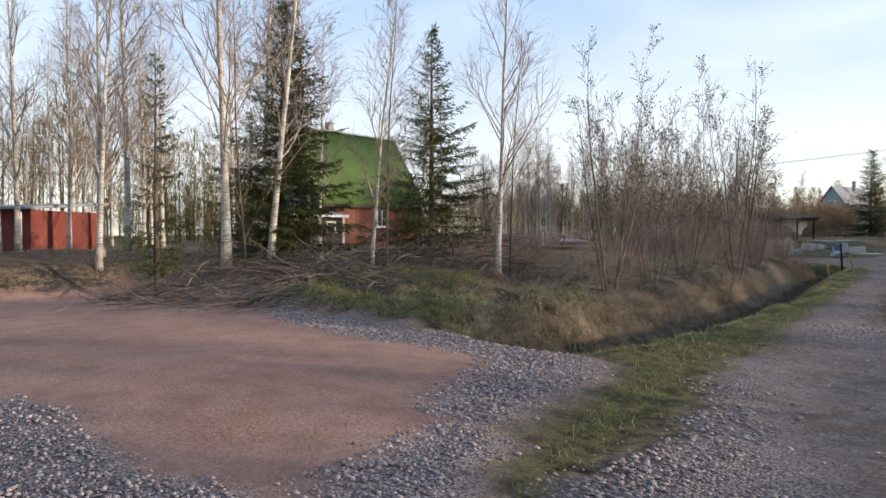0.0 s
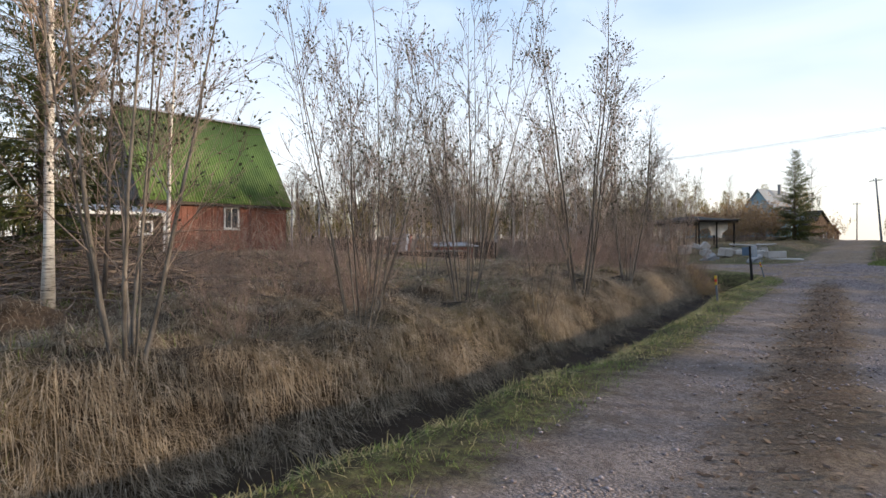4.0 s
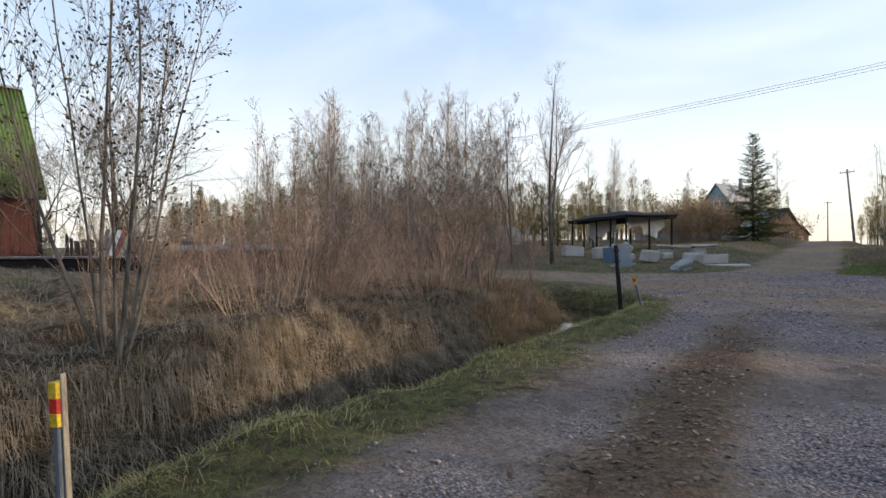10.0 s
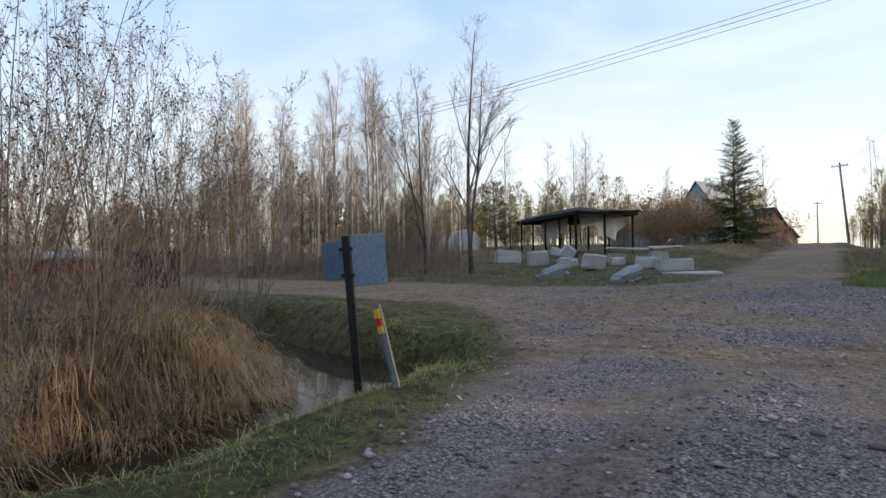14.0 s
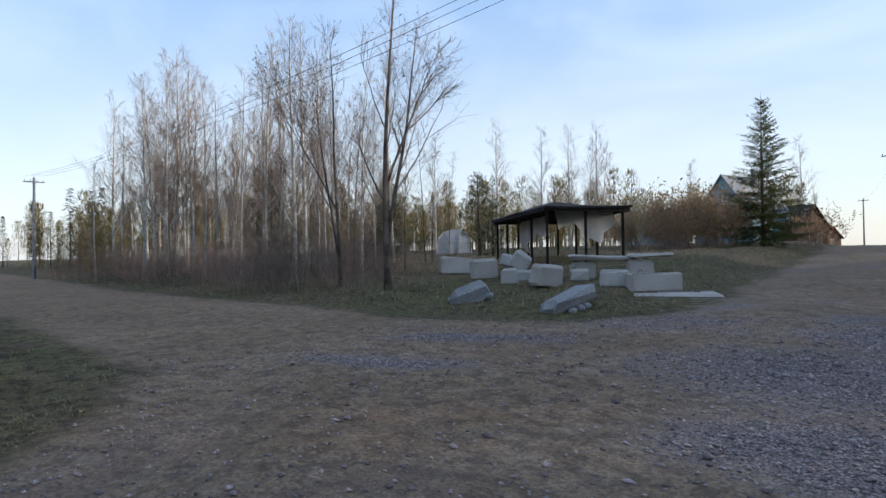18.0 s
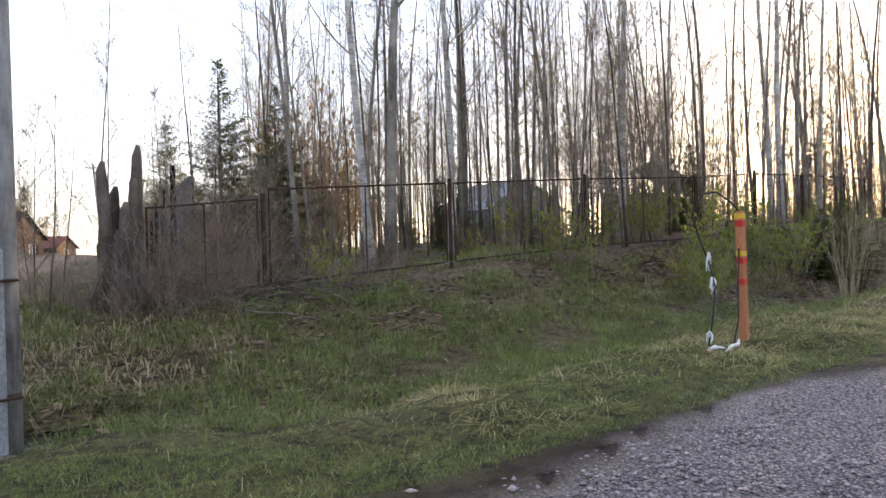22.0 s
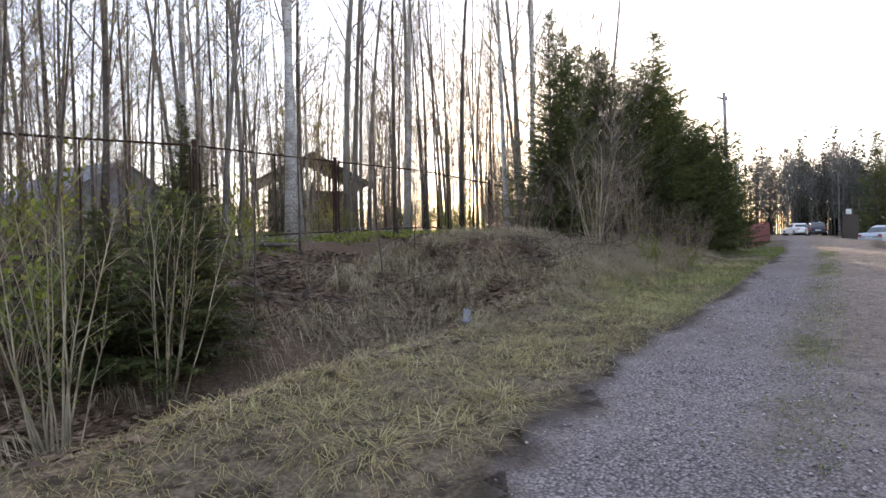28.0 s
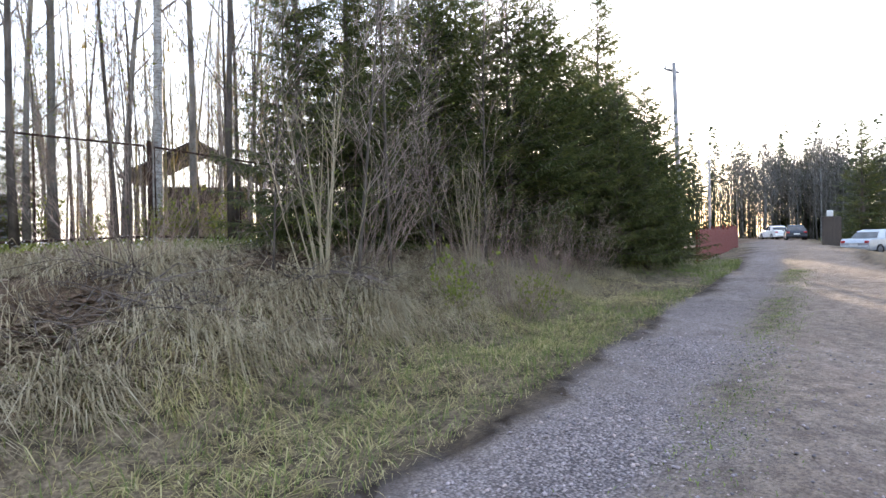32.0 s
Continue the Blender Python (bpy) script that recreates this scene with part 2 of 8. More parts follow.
M_BUD = strip_mat("young_leaf", [(0.0, (0.12, 0.145, 0.028)), (0.5, (0.24, 0.28, 0.055)), (1.0, (0.42, 0.40, 0.10))], 0.55, clump=0.2)
M_BUDW = strip_mat("willow_bud", [(0.0, (0.05, 0.05, 0.03)), (0.5, (0.10, 0.10, 0.055)), (1.0, (0.20, 0.19, 0.10))], 0.3)
M_NEEDLE = strip_mat("spruce_needles", [(0.0, (0.038, 0.05, 0.018)), (0.5, (0.095, 0.112, 0.036)), (1.0, (0.22, 0.21, 0.066))], 0.45, 0.6, 0.2, 2.0)
M_PINE = strip_mat("pine_needles", [(0.0, (0.03, 0.045, 0.012)), (0.5, (0.075, 0.095, 0.025)), (1.0, (0.15, 0.15, 0.045))], 0.25, 0.6)
M_FARTWIG = strip_mat("far_twigs", [(0.0, (0.13, 0.10, 0.04)), (0.5, (0.26, 0.20, 0.075)), (1.0, (0.40, 0.33, 0.13))], 0.4)
M_OCHRE = strip_mat("ochre_catkins", [(0.0, (0.24, 0.15, 0.08)), (0.5, (0.42, 0.28, 0.145)), (1.0, (0.58, 0.42, 0.23))], 0.5, clump=0.2)
# far conifer green, lightened to put distance haze into the colour
M_FARDARK = strip_mat("far_conifer", [(0.0, (0.028, 0.045, 0.024)), (0.5, (0.07, 0.09, 0.042)), (1.0, (0.14, 0.15, 0.07))], 0.3)

st = Mat("gravel_stone", 0.9, 0, 0.12)
st.color(st.mix(st.ramp(st.noise(60, 3), [(0.4, (0.5,) * 3), (0.65, (0, 0, 0))]), st.ramp(st.island(), [(0, (0.125, 0.103, 0.104)), (0.5, (0.32, 0.265, 0.265)), (0.85, (0.48, 0.40, 0.39)), (1, (0.56, 0.43, 0.37))]), (0.10, 0.10, 0.11)))
M_STONE = st.m

bb = Mat("birch_bark", 0.75, 0, 0.25)
bands = bb.noise(5.0, 6, 0.75, (0.9, 0.9, 9.0))
patches = bb.noise(1.6, 5, 0.7, (1, 1, 0.8))
c = bb.ramp(bands, [(0.38, (0.035, 0.030, 0.027)), (0.46, (0.45, 0.42, 0.38)), (0.7, (0.66, 0.63, 0.58))])
c = bb.mix(bb.ramp(patches, [(0.45, (0, 0, 0)), (0.62, (0.75,) * 3)]), c, (0.16, 0.14, 0.12))
bb.color(c)
bb.bump(bands, 0.35, 0.01)
M_BIRCH = bb.m


def bark(name, lo, hi, scale=9.0):
    m = Mat(name, 0.9, 0, 0.2)
    v = m.noise(scale, 7, 0.75, (1, 1, 0.16))
    blot = m.noise(1.3, 4, 0.6)
    cc = m.ramp(v, [(0.32, tuple(x * 0.4 for x in lo)), (0.5, lo), (0.75, hi)])
    cc = m.mix(m.ramp(blot, [(0.42, (0, 0, 0)), (0.62, (0.5,) * 3)]), cc, tuple(min(1, x * 1.7) for x in hi))
    cc = m.mix(m.ramp(m.per_object(), [(0, (0.45,) * 3), (1, (0, 0, 0))]), cc, lo)
    m.color(cc)
    m.bump(v, 0.6, 0.02)
    return m.m


M_ASPEN = bark("aspen_bark", (0.13, 0.115, 0.095), (0.26, 0.235, 0.20))
M_DARKBARK = bark("dark_bark", (0.065, 0.052, 0.042), (0.135, 0.11, 0.09))
M_STEM = bark("grey_willow_bark", (0.10, 0.085, 0.07), (0.21, 0.18, 0.15), 14)
M_TWIG = bark("twig_bark", (0.15, 0.115, 0.095), (0.31, 0.245, 0.205), 20)
M_REDTWIG = bark("red_brown_twig", (0.185, 0.132, 0.108), (0.36, 0.27, 0.22), 20)
M_PALETWIG = bark("pale_stem", (0.22, 0.18, 0.115), (0.40, 0.34, 0.23), 20)
M_DEADWOOD = bark("dead_branch", (0.085, 0.066, 0.055), (0.24, 0.195, 0.165), 14)


# ---- geometry tools ----
class Geo:
    """Collects vertices and faces."""

    def __init__(self):
        self.v, self.f = [], []

    def add(self, vs, fs):
        o = len(self.v)
        self.v.extend(vs)
        self.f.extend([tuple(i + o for i in q) for q in fs])
        return self

    def box(self, c, s, rz=0.0, bev=0.0, rx=0.0, ry=0.0):
        """A box with chamfered edges; c centre, s full size, turns in degrees."""
        m = Euler((radians(rx), radians(ry), radians(rz))).to_matrix()
        hx, hy, hz = s[0] / 2, s[1] / 2, s[2] / 2
        b = min(bev, hx * 0.9, hy * 0.9, hz * 0.9)
        cc = Vector(c)
        if b <= 0:
            vs = [cc + m @ Vector((x * hx, y * hy, z * hz)) for x in (-1, 1) for y in (-1, 1) for z in (-1, 1)]
            return self.add(vs, [(0, 1, 3, 2), (4, 6, 7, 5), (0, 4, 5, 1), (2, 3, 7, 6), (0, 2, 6, 4), (1, 5, 7, 3)])
        vs, ix = [], {}
        for x in (-1, 1):
            for y in (-1, 1):
                for z in (-1, 1):
                    for a in range(3):
                        p = [x * (hx - b), y * (hy - b), z * (hz - b)]
                        p[a] = (x, y, z)[a] * (hx, hy, hz)[a]
                        ix[(x, y, z, a)] = len(vs)
                        vs.append(cc + m @ Vector(p))
        fs = []
        for a in range(3):
            o1, o2 = [(1, 2), (0, 2), (0, 1)][a]
            for sgn in (-1, 1):
                ring = []
                for p, q in ((-1, -1), (1, -1), (1, 1), (-1, 1)):
                    k = [0, 0, 0]
                    k[a], k[o1], k[o2] = sgn, p, q
                    ring.append(ix[(*k, a)])
                fs.append(tuple(ring))
        for a in range(3):
            o1, o2 = [(1, 2), (0, 2), (0, 1)][a]
            for p in (-1, 1):
                for q in (-1, 1):
                    k0, k1 = [0, 0, 0], [0, 0, 0]
                    k0[a], k0[o1], k0[o2] = -1, p, q
                    k1[a], k1[o1], k1[o2] = 1, p, q
                    fs.append((ix[(*k0, o1)], ix[(*k1, o1)], ix[(*k1, o2)], ix[(*k0, o2)]))
        for x in (-1, 1):
            for y in (-1, 1):
                for z in (-1, 1):
                    fs.append(tuple(ix[(x, y, z, a)] for a in range(3)))
        return self.add(vs, fs)

    def tube(self, pts, radii, sides=6, cap=True):
        pts = [Vector(p) for p in pts]
        vs, fs = [], []
        n = len(pts)
        for i, p in enumerate(pts):
            d = (pts[min(i + 1, n - 1)] - pts[max(i - 1, 0)])
            d = d.normalized() if d.length > 1e-9 else Vector((0, 0, 1))
            a = d.cross(Vector((0.31, 0.93, 0.17)))
            if a.length < 1e-3:
                a = d.cross(Vector((1, 0, 0)))
            a.normalize()
            b = d.cross(a)
            for k in range(sides):
                w = 2 * math.pi * k / sides
                vs.append(p + (a * math.cos(w) + b * math.sin(w)) * radii[i])
        for i in range(n - 1):
            for k in range(sides):
                k2 = (k + 1) % sides
                fs.append((i * sides + k, i * sides + k2, (i + 1) * sides + k2, (i + 1) * sides + k))
        if cap:
            fs.append(tuple(range(sides - 1, -1, -1)))
            fs.append(tuple((n - 1) * sides + k for k in range(sides)))
        return self.add(vs, fs)

    def rod(self, a, b, r, sides=8, r2=None):
        return self.tube([a, b], [r, r if r2 is None else r2], sides)

    def lathe(self, prof, sides=16, c=(0, 0, 0)):
        """prof: (radius, z) from bottom to top."""
        c = Vector(c)
        vs = [c + Vector((r * math.cos(2 * math.pi * k / sides), r * math.sin(2 * math.pi * k / sides), z)) for r, z in prof for k in range(sides)]
        fs = [(i * sides + k, i * sides + (k + 1) % sides, (i + 1) * sides + (k + 1) % sides, (i + 1) * sides + k) for i in range(len(prof) - 1) for k in range(sides)]
        fs += [tuple(range(sides - 1, -1, -1)), tuple((len(prof) - 1) * sides + k for k in range(sides))]
        return self.add(vs, fs)

    def prism(self, ring, axis_from, axis_to):
        """A closed outline (list of 2D points in x,z) pushed along y."""
        n = len(ring)
        vs = [Vector((x, axis_from, z)) for x, z in ring] + [Vector((x, axis_to, z)) for x, z in ring]
        fs = [tuple(range(n)), tuple(range(2 * n - 1, n - 1, -1))]
        fs += [(i, n + i, n + (i + 1) % n, (i + 1) % n) for i in range(n)]
        return self.add(vs, fs)

    def mesh(self, name, smooth=False):
        me = bpy.data.meshes.new(name)
        me.from_pydata([tuple(p) for p in self.v], [], self.f)
        if smooth:
            me.polygons.foreach_set("use_smooth", [True] * len(me.polygons))
        me.update()
        return me


def fast_mesh(name, verts, quads=None, tris=None, smooth=False):
    """A mesh from arrays of vertices, quads and triangles."""
    me = bpy.data.meshes.new(name)
    q = np.zeros((0, 4), int) if quads is None else np.asarray(quads, int)
    t = np.zeros((0, 3), int) if tris is None else np.asarray(tris, int)
    me.vertices.add(len(verts))
    me.vertices.foreach_set("co", np.asarray(verts, np.float32).ravel())
    loops = np.concatenate([q.ravel(), t.ravel()]).astype(np.int32)
    me.loops.add(len(loops))
    me.loops.foreach_set("vertex_index", loops)
    totals = np.concatenate([np.full(len(q), 4), np.full(len(t), 3)]).astype(np.int32)
    me.polygons.add(len(totals))
    me.polygons.foreach_set("loop_start", np.concatenate([[0], np.cumsum(totals)[:-1]]).astype(np.int32))
    if smooth:
        me.polygons.foreach_set("use_smooth", np.ones(len(totals), bool))
    me.update(calc_edges=True)
    return me


def thing(name, label, category, m=None, group="", kind=""):
    """An empty at the base of a thing that parents its parts."""
    ob = tagged(new(name), label, category, group, kind)
    ob.empty_display_size = 0.1
    if m is not None:
        ob.matrix_basis = m
    return ob


def part(name, geo, material, parent=None, label="", smooth=False):
    """Links one mesh object under a thing or a part."""
    me = geo.mesh(name, smooth) if isinstance(geo, Geo) else geo
    if material is not None and not me.materials:
        me.materials.append(material)
    ob = new(name, me)
    ob.parent = parent
    if label:
        ob["label"] = label
    return ob


# ---- terrain ----
def sstep(a, b, x):
    t = np.clip((x - a) / (b - a), 0, 1)
    return t * t * (3 - 2 * t)


def seg_dist(x, y, pts):
    """Distance to a polyline, the run along it and the signed side (left positive)."""
    best = np.full(np.shape(x), 1e9)
    run, side, acc = np.zeros(np.shape(x)), np.zeros(np.shape(x)), 0.0
    for (ax, ay), (bx, by) in zip(pts, pts[1:]):
        dx, dy = bx - ax, by - ay
        ln = math.hypot(dx, dy)
        t = np.clip(((x - ax) * dx + (y - ay) * dy) / ln ** 2, 0, 1)
        d = np.hypot(x - ax - t * dx, y - ay - t * dy)
        near = d < best
        best = np.where(near, d, best)
        run = np.where(near, acc + t * ln, run)
        side = np.where(near, np.sign(dx * (y - ay) - dy * (x - ax)), side)
        acc += ln
    return best, run, side


_LAT = np.random.RandomState(7).rand(256, 256)


def vnoise(x, y, scale):
    """Smooth value noise, 0 to 1."""
    u, v = np.asarray(x) * scale + 500.3, np.asarray(y) * scale + 500.7
    i, j = np.floor(u).astype(int), np.floor(v).astype(int)
    a, b = u - i, v - j
    a, b = a * a * (3 - 2 * a), b * b * (3 - 2 * b)
    g = lambda p, q: _LAT[p % 256, q % 256]  # noqa: E731
    return (g(i, j) * (1 - a) + g(i + 1, j) * a) * (1 - b) + (g(i, j + 1) * (1 - a) + g(i + 1, j + 1) * a) * b


ROAD_A = [(36.0, -193.0), (2.4 + 1.75, -10.0), (2.4 - 5.4, 31.0), (-5.3, 38.5)]
ROAD_N = [(-5.0, 38.0), (-6.3, 48.0), (-13.2, 100.0), (-24.0, 165.0), (-50.0, 330.0)]
ROAD_B = [(-4.0, 39.2), (3.0, 39.9), (12.0, 41.6), (24.0, 44.55), (46.0, 50.2), (68.0, 57.4), (104.0, 69.4)]
ROAD_C = [(-5.0, 39.3), (-17.0, 39.2), (-30.0, 39.0), (-115.0, 44.0)]
DITCH_A = [(-1.9, -1.6), (-2.2, 3.0), (-3.4, 11.0), (-4.7, 17.5), (-5.8, 22.5), (-6.5, 26.5), (-6.9, 29.0), (-9.0, 30.6), (-13.0, 31.4), (-34.0, 31.6)]


def road_dist(x, y):
    """Signed distance to the edge of the roads (inside negative)."""
    ds = [seg_dist(x, y, ROAD_A)[0] - 1.95, seg_dist(x, y, ROAD_N)[0] - 2.15, seg_dist(x, y, ROAD_B)[0] - 2.2, seg_dist(x, y, ROAD_C)[0] - 3.3]
    ds.append(seg_dist(x, y, [(-3.6, 33.5), (-7.5, 38.0), (-7.5, 41.0)])[0] - 2.6)
    ds.append(seg_dist(x, y, [(-3.0, 36.5), (-2.0, 39.5)])[0] - 2.6)
    k = 1.2
    s = sum(np.exp(-np.clip(d, -30, 60) / k) for d in ds)
    return -k * np.log(np.maximum(s, 1e-30)) + 0.25


def pad_dist(x, y):
    """Signed distance to the sand and gravel pad over the ditch (inside negative)."""
    far_edge = np.interp(x, [-13.0, -10.3, -6.75, -3.5, -1.6, -0.3, 0.3], [-4.1, -3.5, -2.95, -2.6, -2.12, -2.12, -2.4])
    return np.maximum(np.maximum(y - far_edge, (x - 0.05 + 0.36 * (y + 2.4)) * 0.9), -13.0 - x)


def road_level(x, y):
    za = np.interp(y, [-60, 3, 10, 31, 38, 45, 100, 150], [-0.04, -0.04, -0.15, -0.15, -0.07, 0.05, 1.95, 2.2])
    zb = np.interp(x, [1, 60, 120], [0.0, 1.6, 2.2])
    w = sstep(-2, 3, x) * sstep(30, 36, y)
    return za * (1 - w) + zb * w


def land_level(x, y):
    """Height of the open land away from the roads."""
    dd, run, side = seg_dist(x, y, DITCH_A)
    west = np.interp(dd, [0, 1.2, 3, 8, 14, 60], [0.0, 0.15, 0.30, 0.55, 0.90, 1.0])
    west = west * np.interp(y, [20, 27, 30], [1, 0.6, 0.25])
    south = np.where(x > 1.5 - 0.175 * y + 2, 0.1, west)
    edge = np.interp(x, [-4, 3, 12, 24, 46, 68], [41.9, 42.05, 43.75, 46.7, 52.2, 59.6])
    d = (y - edge) * 0.96
    p0 = np.interp(d, [0, 1.6, 3, 4.6, 8.4, 14, 60], [0.0, 0.03, -0.26, -0.1, 0.8, 1.0, 1.2])
    p1 = np.interp(d, [0, 2.2, 3.6, 5, 9, 60], [0.26, 0.27, -0.02, 0.12, 1.45, 1.8])
    p2 = np.interp(d, [0, 2.5, 4.2, 6.5, 9, 60], [0.50, 0.62, 0.05, 1.2, 1.95, 2.3])
    p3 = np.interp(d, [0, 1.6, 3.0, 4.6, 9, 60], [0.73, 0.85, 1.45, 2.1, 2.3, 2.6])
    p4 = np.interp(d, [0, 2, 4, 9, 60], [1.15, 1.2, 1.5, 2.0, 2.5])
    xs = np.clip(x, 0, 45)
    ne = np.where(xs < 11, p0 + (p1 - p0) * sstep(2, 11, xs), np.where(xs < 19, p1 + (p2 - p1) * sstep(11, 19, xs), np.where(xs < 27.5, p2 + (p3 - p2) * sstep(21.5, 27.5, xs), p3 + (p4 - p3) * sstep(31, 45, xs))))
    nw = road_level(x * 0 - 10, y) + np.interp(y, [42, 46, 54, 60], [0.0, 0.12, 0.5, 0.6])
    sw = south
    c_south = sstep(31.5, 35.5, y)
    sw = sw * (1 - c_south) + (-0.05) * c_south
    north = np.where(x > road_axis_north(y), ne, nw)
    se = road_level(x, y) - 0.05
    z = np.where(y > 39.5 + 0.18 * np.maximum(x, 0), north, np.where(x > 2 - 0.175 * y, se, sw))
    return z


def road_axis_north(y):
    return np.interp(y, [38, 48, 100, 165, 330], [-5.0, -6.3, -13.2, -24.0, -50.0])


def height(x, y):
    x, y = np.asarray(x, float), np.asarray(y, float)
    rd, pd = road_dist(x, y), pad_dist(x, y)
    rl, land = road_level(x, y), land_level(x, y)
    w = sstep(0.3, 3.2, rd)
    z = rl * (1 - w) + land * w
    z = z - 0.035 * np.exp(-((rd + 0.9) / 0.45) ** 2) + 0.03 * np.exp(-((rd + 1.9) / 0.4) ** 2)
    pw = sstep(1.0, -0.6, pd)
    z = z * (1 - pw) + (0.02 + 0.18 * np.exp(-(((x + 6) / 5) ** 2 + ((y + 6) / 2.6) ** 2))) * pw
    dd, run, side = seg_dist(x, y, DITCH_A)
    wid = 0.95 + 0.25 * vnoise(x, y, 0.6)
    depth = 0.78 * np.exp(-(dd / wid) ** 4) * sstep(0.6, -0.6, -pd - 0.2) * (1 - 0.5 * sstep(36, 50, run))
    z = z - depth * (1 - pw)
    z = z - 0.75 * np.exp(-(((x + 7.9) / 1.7) ** 2 + ((y - 30.65) / 1.0) ** 2) ** 2)
    z = z - 0.15 * np.exp(-(((x + 1.8) / 1.3) ** 2 + ((y - 45.3) / 0.75) ** 2) ** 2) - 0.15 * np.exp(-(((x - 0.1) / 0.9) ** 2 + ((y - 45.75) / 0.55) ** 2) ** 2)
    rough = sstep(0.1, 1.2, rd) * (1 - pw)
    ruts = np.where(rd < 0, 1.0, 0.0) * (0.05 * (vnoise(x, y, 0.45) - 0.5) + 0.035 * (vnoise(x, y, 2.2) - 0.5))
    z = z + ruts
    z = z + rough * (0.16 * (vnoise(x, y, 0.9) - 0.5) + 0.10 * (vnoise(x, y, 2.7) - 0.5)) + 0.03 * (vnoise(x, y, 1.7) - 0.5) + 0.012 * (vnoise(x, y, 6.0) - 0.5)
    dl = dd * side
    lump = sstep(0.5, 1.6, dl) * sstep(9.0, 5.0, dl) * (y < 33) * (1 - pw)
    z = z + lump * (0.34 * (vnoise(x, y, 1.15) - 0.5) + 0.24 * (vnoise(x, y, 2.9) - 0.4))
    far = np.hypot(x - 5, y - 25)
    return z + sstep(90, 400, far) * 1.2 * (vnoise(x, y, 0.01) - 0.3)


def axis(lo, hi, step, far):
    mid = list(np.arange(lo, hi + 1e-6, step))
    a, b, s = [], [], step
    p, q = lo, hi
    while p > -far or q < far:
        s *= 1.22
        p, q = p - s, q + s
        a.append(p), b.append(q)
    return np.array(a[::-1] + mid + b)


GX, GY = axis(-20.0, 44.0, 0.22, 1800), axis(-11.0, 57.0, 0.22, 1800)
X2, Y2 = np.meshgrid(GX, GY, indexing="ij")
RD, PD = road_dist(X2, Y2), pad_dist(X2, Y2)
Z2 = height(X2, Y2)
NXY = (len(GX), len(GY))
edge_n = 0.8 * (vnoise(X2, Y2, 0.55) - 0.5) + 0.6 * (vnoise(X2, Y2, 1.3) - 0.5) + 0.4 * (vnoise(X2, Y2, 3.1) - 0.5)
ON_ROAD = RD + edge_n * 0.8 < 0
ON_PAD = PD + edge_n * 0.7 < 0

# zones
a_d, a_run, a_side = seg_dist(X2, Y2, ROAD_A)
b_d, b_run, b_side = seg_dist(X2, Y2, ROAD_B)
c_d, _, _ = seg_dist(X2, Y2, ROAD_C)
strip_a = np.exp(-((a_d * a_side - 0.25 + 0.25 * (vnoise(X2, Y2, 0.8) - 0.5)) / 0.48) ** 4) * sstep(31, 24, Y2) * sstep(2.0, 9.0, Y2)
strip_b = np.exp(-((b_d * b_side - 0.45) / 0.3) ** 2) * sstep(18, 24, X2) * (Y2 > 38) * (0.35 + 0.65 * sstep(0.3, 0.55, vnoise(X2, Y2, 0.7)))
patchy = sstep(0.42, 0.62, vnoise(X2, Y2, 0.35) * 0.6 + vnoise(X2, Y2, 1.2) * 0.4)
on_soft = sstep(0.25, -0.25, RD + edge_n * 0.8)
cross = sstep(4.5, 1.5, c_d) * (X2 < 3)
gravel = on_soft * (1 - np.clip(strip_a * 1.3, 0, 1)) * (1 - 0.9 * cross) * (1 - strip_b)
gravel = gravel * (0.12 + 0.88 * patchy) * np.clip(0.25 + 0.9 * np.exp(-((RD + 0.9) / 0.55) ** 2), 0, 1)
gravel = np.maximum(gravel, on_soft * 0.9 * np.exp(-(((X2 + 1.2) / 3.2) ** 2 + ((Y2 - 40.6) / 1.7) ** 2)))
gravel = gravel * (1 - 0.8 * sstep(-5.6, -6.8, X2) * sstep(33.0, 34.5, Y2) * sstep(45.0, 42.5, Y2)) * (1 - 0.8 * sstep(9.0, 3.0, Y2))
for gx_, gy_, ga_, gb_, gr_ in ((-4.2, 31.0, 1.0, 0.8, 0.2), (-4.0, 27.6, 0.6, 2.2, 0.15), (-2.2, 28.4, 0.6, 3.4, 0.15), (-3.2, 24.6, 0.5, 1.6, 0.15), (-3.2, 34.2, 0.9, 0.8, 0.2), (-3.9, 41.0, 2.6, 1.6, 0.1), (-3.6, 38.2, 1.4, 0.9, 0.1), (-9.0, 38.4, 1.2, 0.4, 0.5), (0.9, 3.3, 0.75, 1.3, 0.1), (0.6, -2.6, 0.9, 2.6, 0.2), (2.2, -5.6, 0.8, 2.4, 0.2), (-3.4, 44.0, 1.6, 2.6, 0.3), (-1.8, 40.4, 2.0, 1.3, 0.0), (-9.4, 40.7, 1.6, 0.4, 0.5), (-0.4, 37.4, 2.4, 1.4, 0.2), (2.4, 40.6, 2.2, 1.5, 0.1)):
    gc_, gs_ = math.cos(gr_), math.sin(gr_)
    gu_, gv_ = (X2 - gx_) * gc_ + (Y2 - gy_) * gs_, (Y2 - gy_) * gc_ - (X2 - gx_) * gs_
    gravel = np.maximum(gravel, on_soft * np.clip(1.5 * np.exp(-((gu_ / ga_) ** 2 + (gv_ / gb_) ** 2)) - 0.3 * vnoise(X2, Y2, 2.0), 0, 0.95))
gravel = np.maximum(gravel, on_soft * sstep(2.0, 4.0, X2) * np.interp(X2, [16, 22, 30, 40], [0.95, 0.75, 0.7, 0.35]) * (Y2 > 36) * (1 - 0.9 * strip_b))
gravel = gravel * (1 - 0.6 * sstep(33, 45, X2) * (Y2 > 40)) * (1 - 0.6 * sstep(47, 52, Y2) * (X2 < 0))
